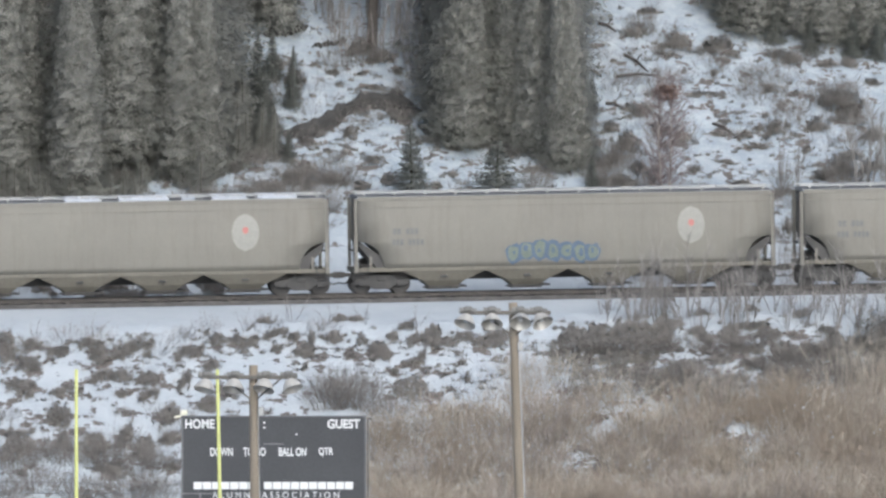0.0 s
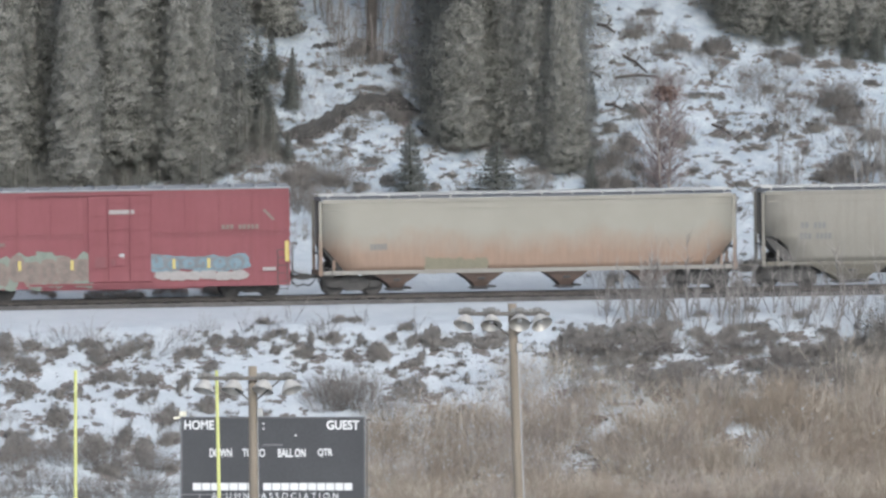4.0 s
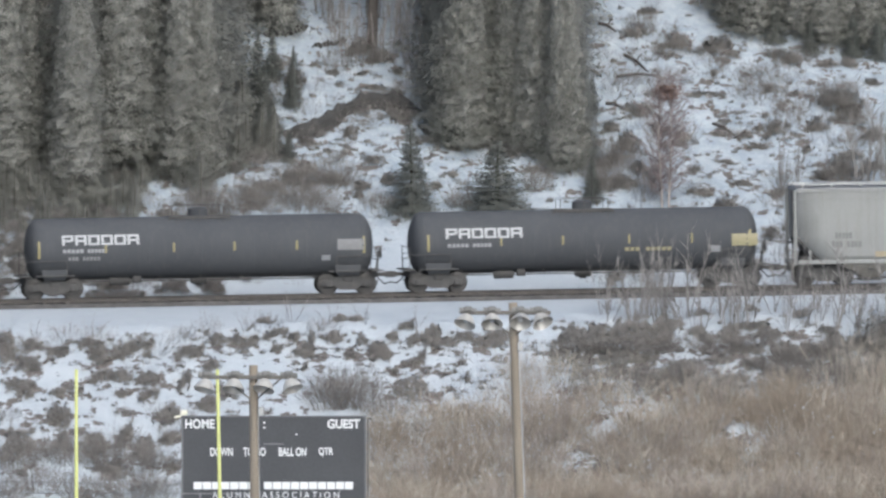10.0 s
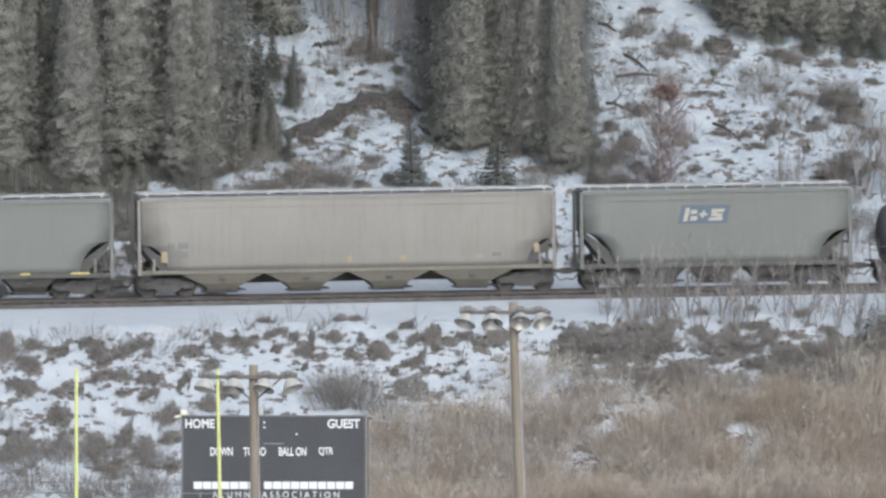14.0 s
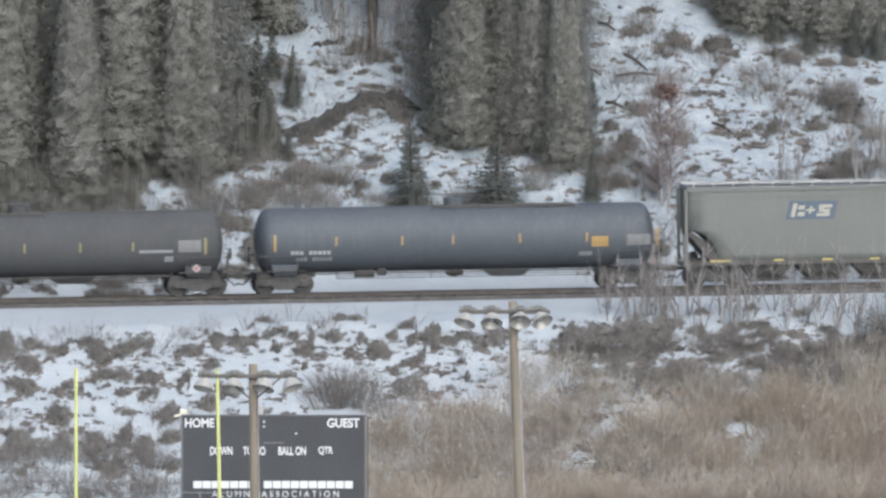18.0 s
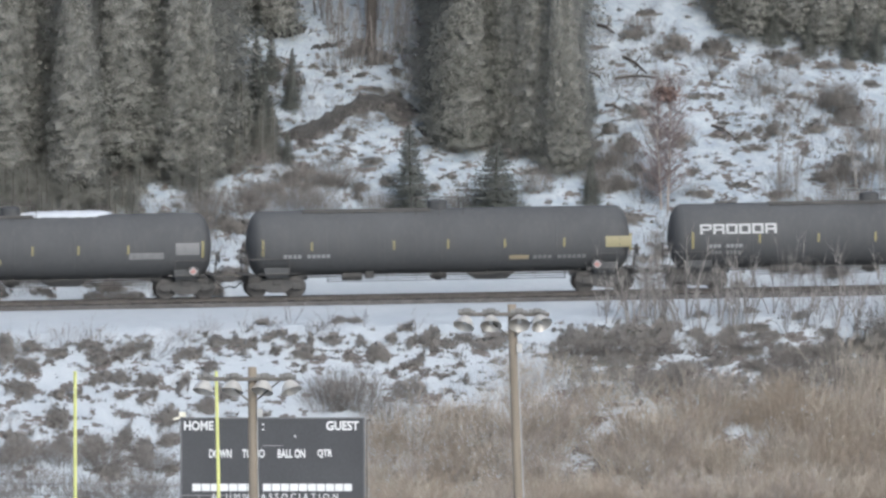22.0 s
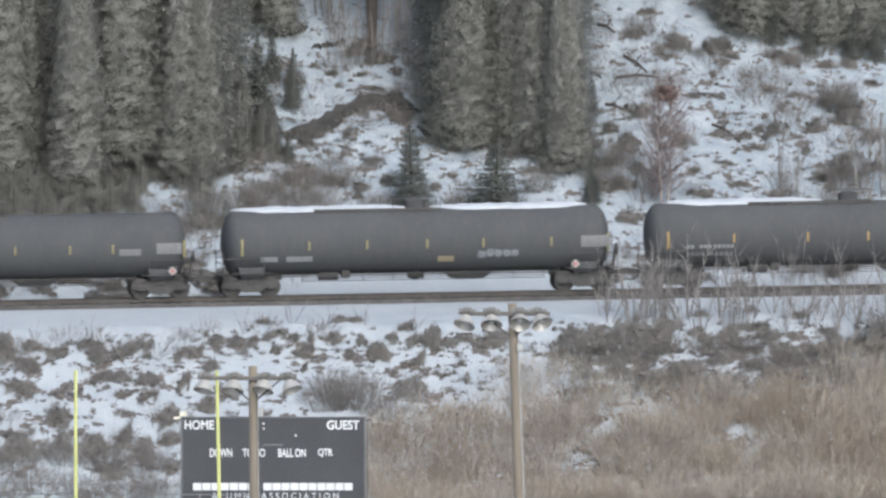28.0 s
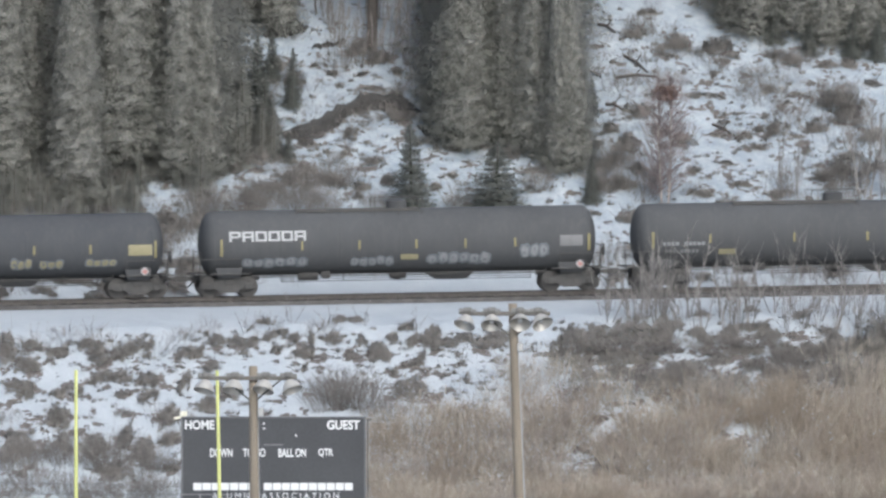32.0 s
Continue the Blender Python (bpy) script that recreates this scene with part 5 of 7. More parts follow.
for x, b, h, w in ((-7.05, 19.6, 3.0, 0.7), (-8.3, 18.0, 3.2, 0.9), (-8.7, 20.0, 3.4, 0.9), (-7.9, 16.4, 2.2, 1.0), (-8.0, 21.6, 2.4, 0.9), (-7.2, 15.4, 1.6, 1.0), (15.6, 23.4, 2.0, 1.2), (17.2, 22.8, 1.8, 1.2), (19.2, 22.6, 2.2, 1.2), (20.4, 22.2, 2.0, 1.2), (21.2, 16.8, 1.6, 1.1), (6.6, 15.2, 2.6, 0.9), (7.0, 18.6, 2.0, 0.8)):
    spruce(x, b, h, 0, SPRUCE_YOUNG, "small ragged spruce on the open slope", w)


def twig_tuft(seed, stems, h, spread, thick, material, forks=4, lean=0.35, name="twigs", wob=0.18, slope=0.0):
    """Leafless shrub: many thin tapering stems that fork."""
    rng = random.Random(seed)
    verts, faces = [], []

    def stem(p, q, r0, r1):
        o = len(verts)
        d = (q - p).normalized()
        u = d.orthogonal().normalized()
        v = d.cross(u)
        for c, r in ((p, r0), (q, r1)):
            for k in range(3):
                a = 2.094 * k
                verts.append(tuple(c + (u * math.cos(a) + v * math.sin(a)) * r))
        for k in range(3):
            j = (k + 1) % 3
            faces.append((o + k, o + j, o + 3 + j, o + 3 + k))

    for _ in range(stems):
        a, q = rng.uniform(0, 6.283), math.sqrt(rng.random())
        p = Vector((spread * q * math.cos(a), spread * q * math.sin(a), spread * q * math.sin(a) * slope - 0.1))
        stem(Vector((0, 0, -0.12)), p, thick * 0.6, thick)
        d = Vector((math.cos(a) * lean * q + rng.gauss(0, wob), math.sin(a) * lean * q + rng.gauss(0, wob), 1)).normalized()
        ln = h * rng.uniform(0.45, 1.0) * (1 - 0.25 * q)
        m1 = p + d * ln * 0.45
        d2 = (d + Vector((rng.gauss(0, 0.16), rng.gauss(0, 0.16), 0.05))).normalized()
        top = m1 + d2 * ln * 0.55
        stem(p, m1, thick, thick * 0.7)
        stem(m1, top, thick * 0.7, thick * 0.3)
        for _k in range(forks):
            u = rng.uniform(0.25, 0.95)
            o = p + (m1 - p) * (u / 0.45) if u < 0.45 else m1 + (top - m1) * ((u - 0.45) / 0.55)
            e = (d2 + Vector((rng.gauss(0, 0.5), rng.gauss(0, 0.5), 0.1))).normalized()
            k = len(verts)
            s = e.cross(Vector((rng.gauss(0, 1), rng.gauss(0, 1), rng.gauss(0, 1)))).normalized() * thick * 0.6
            verts.extend((tuple(o - s), tuple(o + s), tuple(o + e * ln * rng.uniform(0.12, 0.32))))
            faces.append((k, k + 1, k + 2))
    return raw(name, verts, faces, material)


def leaf_clump(seed, n, material, name="clump", fine=1.0, stalks=26):
    """Low dense brush one metre across and one high: short ragged blades over a flattened mound."""
    rng = random.Random(seed)
    verts, faces = [], []
    lob = [(rng.uniform(-0.22, 0.22), rng.uniform(-0.22, 0.22), rng.uniform(0.18, 0.32), rng.uniform(0.45, 0.95)) for _ in range(4)]
    lob += [(rng.uniform(-0.5, 0.5), rng.uniform(-0.45, 0.45), rng.uniform(0.06, 0.17), rng.uniform(0.15, 0.5)) for _ in range(7)]
    share = [q[2] ** 2 + 0.012 for q in lob]
    for _ in range(n):
        cx, cy, r, hh = rng.choices(lob, share)[0]
        a, q = rng.uniform(0, 6.283), rng.random() ** 0.4
        c = Vector((cx + r * q * math.cos(a), cy + r * q * math.sin(a), hh * math.sqrt(max(0, 1 - q * q)) * rng.uniform(0.2, 1.0)))
        d = Vector((math.cos(a) * 0.3 + rng.gauss(0, 0.6), math.sin(a) * 0.3 + rng.gauss(0, 0.6), rng.uniform(-0.2, 0.9))).normalized()
        s = d.cross(Vector((rng.gauss(0, 1), rng.gauss(0, 1), rng.gauss(0, 1)))).normalized()
        ln, w = rng.uniform(0.06, 0.12) * fine, rng.uniform(0.025, 0.05) * fine
        o = len(verts)
        verts += [tuple(c - s * w), tuple(c + s * w), tuple(c + d * ln)]
        faces.append((o, o + 1, o + 2))
    for _ in range(stalks):
        a, q = rng.uniform(0, 6.283), rng.random() ** 0.5
        c = Vector((0.4 * q * math.cos(a), 0.4 * q * math.sin(a), 0))
        d = Vector((math.cos(a) * 0.5 * q + rng.gauss(0, 0.15), math.sin(a) * 0.5 * q + rng.gauss(0, 0.15), 1)) * rng.uniform(0.7, 1.25)
        o = len(verts)
        verts += [tuple(c - Vector((0.012, 0, 0))), tuple(c + Vector((0.012, 0, 0))), tuple(c + d)]
        faces.append((o, o + 1, o + 2))
    return foliage(name, verts, faces, material, 1.0)


BRUSH = [leaf_clump(30 + k, 1500, "brush", "shrub", 0.8) for k in range(14)]
BRUSH_WIDE = [leaf_clump(50 + k, 6000, "brush", "shrub", 0.4, 0) for k in range(7)]


def shrubs(rows, label, group):
    """Low mats lie along the slope; tall ones stand up from it."""
    for x, b, w, h in rows:
        rng = random.Random(int(x * 31) + int(b * 17))
        p = spot(x, b)
        ob = tagged(new("shrub", rng.choice(BRUSH_WIDE if w > 1.3 else BRUSH)), label, "shrub", group)
        flat = np.interp(h, (0.9, 1.6), (1.0, 0.0))
        depth, thick = (1 - flat) * w * 1.15 + flat * max(1.6 * h, 0.5), (1 - flat) * h + flat * (0.62 * h + 0.08)
        ob.matrix_basis = pose(p.x, p.y, p.z - 0.05, 24 * flat, 0, 0 if flat > 0.05 else rng.uniform(0, 360)) @ Matrix.Diagonal((w * 1.15, depth, thick, 1))


def mat_mesh(seed, n=1700):
    """A low ragged mat one metre across: short blades inside a torn outline that leans along the slope, with stray bits and sprigs."""
    rng = random.Random(seed)
    verts, faces = [], []
    off = Vector((seed * 3.7, seed * 1.9, 0.3))
    lean = rng.uniform(-0.2, 0.6)
    while len(faces) < n:
        x, y = rng.uniform(-0.66, 0.66), rng.uniform(-0.66, 0.66)
        f = 0.40 - math.hypot(x, y) + 0.30 * noise.noise(Vector((x * 4.2, y * 3.4, 0)) + off) + 0.20 * noise.noise(Vector((x * 11, y * 9, 5)) + off)
        if f < 0:
            continue
        i = len(faces)
        c = Vector((x + lean * y, y, rng.random() * (0.2 + 0.8 * min(1, f * 4))))
        d = Vector((rng.gauss(0, 0.5), rng.gauss(0, 0.5), rng.uniform(0.0, 0.9))).normalized()
        e = d.cross(Vector((rng.gauss(0, 1), rng.gauss(0, 1), rng.gauss(0, 1)))).normalized()
        ln, wd = (rng.uniform(0.3, 0.9), 0.010) if i % 45 == 0 else (rng.uniform(0.04, 0.09), rng.uniform(0.018, 0.040))
        verts += [tuple(c - e * wd), tuple(c + e * wd), tuple(c + d * ln)]
        faces.append((3 * i, 3 * i + 1, 3 * i + 2))
    return foliage("shrub", verts, faces, "brush", 1.5)


MATS = [mat_mesh(70 + k) for k in range(16)]


def mats(rows, label, group):
    """Brush mats that lie along the bank."""
    for x, b, w, h in rows:
        rng = random.Random(int(x * 31) + int(b * 17))
        p = spot(x, b)
        ob = tagged(new("shrub", rng.choice(MATS)), label, "shrub", group)
        ob.matrix_basis = pose(p.x, p.y, p.z - 0.03, 28, 0, 0) @ Matrix.Diagonal((w * 1.02, max(2.05 * h, 0.3), 0.16 + 0.18 * h, 1))


mats((
    (-20.0, -9.1, 1.16, 1.68), (-18.8, -8.7, 1.08, 0.46), (-18.9, -10.4, 1.29, 0.85), (-17.6, -9.2, 1.19, 0.62), (-16.0, -8.8, 1.60, 0.52), (-15.7, -9.5, 0.93, 0.77),
    (-14.2, -9.1, 1.65, 1.14), (-15.6, -11.1, 0.93, 0.72), (-14.7, -11.3, 1.14, 0.62), (-13.4, -11.6, 1.34, 0.77), (-13.4, -12.9, 0.83, 0.62), (-14.6, -12.6, 0.88, 0.36),
    (-19.2, -12.0, 1.70, 0.93), (-17.4, -12.4, 0.77, 0.57), (-16.5, -12.2, 0.36, 0.46), (-17.4, -14.4, 1.34, 1.08), (-19.2, -16.6, 1.60, 1.70), (-17.2, -16.2, 0.83, 0.83),
    (-15.9, -16.6, 1.50, 1.03), (-14.4, -16.0, 0.72, 1.39), (-13.4, -16.9, 1.14, 1.14), (-12.4, -14.2, 0.93, 1.03), (-12.4, -16.0, 0.93, 0.88), (-12.3, -18.4, 0.72, 0.36),
    (-14.9, -18.3, 1.81, 0.72),
), "dark low brush on the snowy embankment", "embankment shrubs")
mats((
    (-11.8, -9.7, 0.83, 0.72), (-11.8, -11.9, 0.57, 1.03), (-10.8, -7.7, 0.31, 0.23), (-10.3, -8.4, 1.19, 0.57), (-9.3, -8.7, 0.93, 0.67), (-8.7, -8.7, 0.57, 0.72),
    (-11.3, -9.6, 0.83, 0.67), (-8.1, -7.0, 0.93, 0.36), (-7.7, -8.4, 1.03, 0.57), (-7.6, -9.4, 0.57, 0.41), (-6.8, -8.7, 0.67, 0.57), (-6.3, -9.5, 1.34, 0.67),
    (-6.0, -8.5, 0.41, 0.67), (-5.0, -8.5, 0.93, 0.57), (-3.7, -8.5, 0.72, 0.67), (-4.2, -9.8, 0.62, 0.31), (-4.7, -6.6, 1.03, 0.41), (-4.0, -6.7, 0.77, 0.46),
    (-10.6, -10.7, 0.77, 0.46), (-6.3, -10.8, 0.31, 0.52), (-9.6, -12.6, 0.93, 0.52), (-10.7, -13.5, 1.14, 0.98), (-2.9, -9.7, 1.14, 1.03), (-2.2, -11.1, 0.41, 0.26),
), "dark low brush below the railway bench", "embankment shrubs")
mats((
    (-0.5, -8.7, 1.19, 1.19), (0.2, -9.2, 1.03, 0.46), (2.0, -9.1, 1.81, 0.62), (2.5, -8.3, 1.55, 0.57), (0.9, -8.7, 1.03, 0.52), (-1.0, -10.3, 0.46, 0.67),
    (-1.3, -10.7, 0.93, 0.26), (-1.5, -12.4, 1.60, 1.14), (-1.4, -9.0, 0.52, 0.62), (-2.3, -8.5, 0.67, 0.46), (0.9, -10.7, 0.36, 0.26), (-0.2, -10.8, 0.26, 0.13),
    (1.1, -12.0, 0.31, 0.57), (0.0, -11.6, 0.31, 0.26), (5.3, -9.8, 0.93, 1.55), (6.0, -8.7, 1.03, 0.93), (-1.7, -7.8, 0.77, 0.52),
), "dense dark brush near the willow thicket", "embankment shrubs")
mats((
    (5.8, -9.5, 1.34, 1.19), (6.8, -9.0, 1.81, 1.50), (8.1, -8.8, 2.06, 1.55), (9.3, -8.8, 1.96, 1.55), (10.2, -8.3, 1.29, 1.14), (6.3, -10.7, 1.55, 1.03),
    (7.8, -10.6, 1.81, 0.93), (8.9, -10.6, 1.55, 0.77), (11.9, -6.5, 0.98, 0.41), (14.2, -6.5, 0.83, 0.39), (16.3, -7.5, 0.83, 0.46), (13.9, -8.3, 2.32, 0.62),
    (14.9, -9.0, 1.55, 0.62), (13.1, -8.9, 1.19, 1.14), (12.0, -9.2, 1.03, 0.62), (11.6, -8.5, 1.03, 0.52),
    (9.7, -12.2, 2.84, 0.88), (11.0, -11.1, 1.81, 0.67), (13.7, -10.3, 2.06, 0.62), (12.6, -10.9, 1.19, 0.52), (16.6, -10.3, 2.22, 1.03), (18.0, -9.9, 1.81, 1.03),
    (15.5, -10.2, 1.55, 0.72), (14.4, -11.4, 1.81, 0.67), (16.9, -11.6, 2.32, 0.88), (18.4, -11.4, 1.55, 0.77), (19.2, -12.8, 2.06, 1.03), (15.7, -12.2, 1.81, 0.88),
    (13.0, -12.4, 1.55, 0.67), (11.5, -12.9, 1.81, 0.62), (17.6, -8.7, 1.03, 0.41), (19.9, -11.2, 1.03, 0.88), (8.1, -11.8, 2.06, 0.67), (6.6, -11.8, 1.81, 0.62),
), "dense dark grey-brown brush above the willows", "embankment shrubs")
shrubs(((19.7, -10.3, 1.9, 2.5), (20.6, -10.6, 1.8, 2.2), (18.9, -10.0, 1.0, 1.1)), "tall dark bush on the bank below the line", "embankment shrubs")
shrubs((
    (-0.6, 17.1, 1.1, 0.6), (0.4, 16.4, 1.2, 0.6), (1.7, 16.3, 1.2, 0.6), (3.2, 16.7, 1.2, 0.5), (-7.0, 17.4, 0.9, 0.6), (-5.9, 17.5, 0.9, 0.6),
    (-4.9, 18.4, 0.9, 0.5), (-3.8, 19.4, 1.1, 0.6), (-2.5, 19.6, 1.2, 0.7), (-1.6, 18.9, 0.8, 0.6), (-3.8, 23.3, 1.3, 0.9), (-3.0, 22.8, 1.1, 0.8),
    (-7.8, 22.5, 0.9, 1.1), (-7.0, 21.1, 1.1, 1.6), (-8.3, 18.9, 0.9, 1.6), (-9.0, 22.4, 0.3, 0.2), (-5.1, 21.8, 0.7, 0.4), (-3.8, 21.6, 0.5, 0.3),
    (-3.1, 20.6, 0.7, 0.4), (-4.3, 17.5, 0.6, 0.7), (-3.5, 16.9, 0.4, 0.3), (-5.4, 16.3, 0.5, 0.3), (-3.2, 15.6, 1.0, 0.5), (-5.2, 14.3, 1.2, 0.8),
), "dark brush poking through snow on the hillside", "hillside shrubs")
shrubs((
    (-6.9, 14.2, 1.2, 1.1), (-3.8, 13.7, 0.9, 0.6), (-3.9, 12.9, 0.4, 0.6), (-8.2, 13.6, 1.7, 0.8), (-9.0, 13.2, 1.4, 0.8), (-2.2, 20.2, 0.6, 1.1),
    (-6.3, 13.8, 0.8, 0.6), (-7.5, 15.8, 1.1, 0.7), (-8.7, 20.7, 0.8, 1.3), (-2.5, 13.9, 0.8, 0.8), (-4.9, 21.0, 0.5, 0.2), (-5.9, 22.7, 0.6, 0.3),
    (-4.3, 23.1, 0.8, 0.4), (-6.3, 15.0, 0.8, 0.5), (-4.6, 16.2, 0.4, 0.4), (-2.2, 21.8, 0.6, 0.6), (0.4, 14.4, 0.7, 0.4), (-0.4, 13.6, 0.7, 0.4),
    (3.1, 16.0, 1.1, 0.8), (4.4, 14.7, 1.3, 0.4), (4.0, 13.5, 0.5, 0.2), (4.6, 13.3, 0.6, 0.1), (-11.4, 15.1, 1.6, 0.8), (-10.1, 15.3, 1.6, 0.9),
), "dark brush poking through snow on the hillside", "hillside shrubs")
shrubs((
    (-12.7, 15.2, 1.3, 0.7), (-9.0, 15.6, 1.3, 1.1), (-8.3, 16.2, 1.1, 1.2), (-15.3, 14.8, 1.6, 1.1), (-14.3, 15.1, 1.3, 0.8), (-17.2, 14.0, 1.6, 1.0),
    (-19.0, 14.1, 1.6, 1.0), (-8.0, 17.9, 0.8, 1.2), (-6.3, 16.7, 1.1, 0.7), (-2.2, 18.9, 1.3, 0.8), (-3.0, 19.4, 1.2, 0.7), (-4.1, 18.8, 1.1, 0.5),
    (-16.4, 13.5, 1.6, 0.9), (-19.8, 13.4, 1.3, 0.8),
), "dark brush poking through snow on the hillside", "hillside shrubs")
shrubs((
    (8.0, 22.4, 0.4, 0.2), (8.9, 24.3, 1.2, 0.7), (10.8, 23.6, 1.4, 1.1), (12.9, 23.1, 1.7, 1.1), (10.5, 22.7, 0.4, 0.1), (13.5, 22.5, 0.7, 0.2),
    (12.7, 21.3, 0.4, 0.4), (12.6, 20.8, 0.2, 0.2), (13.4, 20.9, 0.3, 0.1), (12.0, 19.7, 1.2, 0.4), (12.8, 19.8, 0.7, 0.3), (9.3, 18.7, 1.2, 0.9),
    (10.3, 19.8, 1.2, 0.8), (8.4, 18.9, 0.9, 0.2), (15.4, 20.3, 0.9, 0.6), (16.0, 22.3, 1.7, 0.8), (16.6, 19.7, 0.6, 0.3), (16.1, 19.1, 0.4, 0.2),
    (15.0, 18.4, 0.7, 0.2), (15.6, 17.0, 1.0, 0.9), (17.4, 17.4, 1.2, 0.7), (18.5, 18.8, 2.0, 1.4), (18.9, 18.0, 1.4, 1.1), (19.0, 22.0, 1.2, 0.8),
), "dark brush and dead grass clump on the open slope", "hillside shrubs")
shrubs((
    (14.6, 16.0, 1.2, 0.4), (12.8, 17.1, 1.1, 0.3), (13.1, 14.9, 0.9, 0.3),
), "dark brush and dead grass clump on the open slope", "hillside shrubs")
shrubs((
    (11.1, 16.7, 0.9, 0.7), (18.3, 14.1, 1.7, 1.4), (18.9, 15.3, 1.3, 0.7), (20.1, 20.4, 0.9, 0.5), (8.6, 16.1, 1.2, 1.2), (8.1, 15.3, 0.9, 0.8),
    (8.4, 13.4, 1.2, 1.2), (7.5, 14.6, 0.9, 0.7), (10.0, 17.1, 0.8, 0.6), (13.8, 13.3, 1.2, 0.4), (12.4, 13.8, 0.2, 0.2), (14.8, 14.1, 0.3, 0.1),
    (17.5, 13.8, 1.2, 0.2), (7.3, 13.0, 1.1, 1.1), (9.1, 14.6, 0.9, 0.8), (11.7, 14.5, 0.7, 0.4), (9.7, 25.6, 1.1, 0.5), (17.9, 21.7, 1.1, 0.4),
    (14.8, 17.3, 0.5, 0.5), (14.1, 16.9, 0.7, 0.5), (13.2, 17.9, 0.9, 0.3), (20.0, 16.7, 1.0, 0.8), (19.9, 14.3, 0.9, 0.8), (15.7, 12.8, 1.1, 0.5),
), "ragged brown brush on the open snowy slope", "hillside shrubs")
shrubs((
    (12.0, 12.7, 1.1, 0.5), (17.0, 15.6, 0.6, 0.5), (7.8, 17.5, 0.8, 0.7), (7.0, 16.5, 0.7, 0.6), (16.5, 16.6, 0.7, 0.2),
), "ragged brown brush on the open snowy slope", "hillside shrubs")


shrubs(((-15.1, 6.0, 2.1, 0.85), (-14.3, 6.2, 1.0, 0.6), (-11.3, 6.0, 0.7, 0.45), (-16.0, 6.3, 1.0, 0.6), (13.8, 6.3, 0.8, 0.4)), "dark low brush just beyond the railway line", "hillside shrubs")
shrubs([(-22 + 0.46 * k + 0.3 * math.sin(7 * k), 9.2 + 2.6 * math.sin(3.7 * k), 1.1 + 0.5 * math.sin(5 * k + 1), 0.8 + 0.35 * math.sin(2.3 * k)) for k in range(30)], "dark tangled brush just beyond the railway line", "hillside shrubs")
shrubs([(-22.4 + 0.5 * k + 0.3 * math.sin(4 * k), 9.5 + 2.0 * math.sin(2.9 * k + 1), 1.5 + 0.5 * math.sin(3 * k + 1), 0.9 + 0.35 * math.sin(2.9 * k)) for k in range(28)], "dark tangled brush just beyond the railway line", "hillside shrubs")
shrubs([(5 + 0.9 * k + 0.3 * math.sin(7 * k), 9.2 + 2.4 * math.sin(3.7 * k), 0.9 + 0.4 * math.sin(5 * k + 1), 0.7 + 0.3 * math.sin(2.3 * k)) for k in range(20)], "dark low brush just beyond the railway line", "hillside shrubs")
SHRUB_SPOTS = [(o.location.x, o.location.y, o.scale.x) for o in scene.objects if o.name.split(".")[0] == "shrub"]


def thaw_round_shrubs():
    """The snow cover is thinnest round brush, where bare earth shows through in ragged patches."""
    me = scene.objects["ground"].data
    co = np.empty(len(me.vertices) * 3, np.float32)
    me.vertices.foreach_get("co", co)
    X, Y = co[0::3], co[1::3]
    more = np.zeros_like(X)
    for sx, sy, sw in SHRUB_SPOTS:
        near = (abs(X - sx) < 2.2 * sw) & (abs(Y - sy) < 3.0 * sw)
        more[near] = np.maximum(more[near], (0.12 if sy < 1200 else 0.075) * np.exp(-((X[near] - sx) / (0.62 * sw)) ** 2 - ((Y[near] - sy) / (0.85 * sw)) ** 2))
    thin = np.empty(len(X), np.float32)
    at = me.attributes["thin"]
    at.data.foreach_get("value", thin)
    at.data.foreach_set("value", thin + more.astype(np.float32))


thaw_round_shrubs()


def scatter_tufts():
    """Uncounted dead grass and low brush poking through the snow."""
    rng = random.Random(77)
    verts, faces = [], []
    for _ in range(2600):
        x = rng.uniform(-23, 23)
        b = rng.uniform(-21, -8) if rng.random() < 0.6 else rng.uniform(8, 30)
        if rng.random() < 0.45:
            sx, sy, sw = rng.choice(SHRUB_SPOTS)
            x = sx + rng.gauss(0, 0.45 + 0.35 * sw)
            b = -x * ST + (sy + rng.gauss(0, 0.5 + 0.4 * sw) - 1200) * CT
            if -7.6 < b < 7:
                continue
        elif math.sin(x * 1.1 + b) + math.sin(b * 1.7 - x * 0.6) + rng.gauss(0, 0.8) < 0.1:
            continue
        p = spot(x, b)
        q = rng.uniform(0.05, 0.17)
        for _k in range(30):
            a = rng.uniform(0, 6.283)
            c = p + Vector((rng.gauss(0, q), rng.gauss(0, q), -0.02))
            d = Vector((math.cos(a) * 0.6, math.sin(a) * 0.6, rng.uniform(0.4, 1.2))) * rng.uniform(0.08, 0.26)
            s = Vector((-math.sin(a), math.cos(a), 0)) * rng.uniform(0.012, 0.04)
            o = len(verts)
            verts += [tuple(c - s), tuple(c + s), tuple(c + d)]
            faces.append((o, o + 1, o + 2))
    tagged(new("dead_grass", raw("dead_grass", verts, faces, "brush")), "dark dead grass tufts poking through the snow", "grass", kind="stuff")


scatter_tufts()

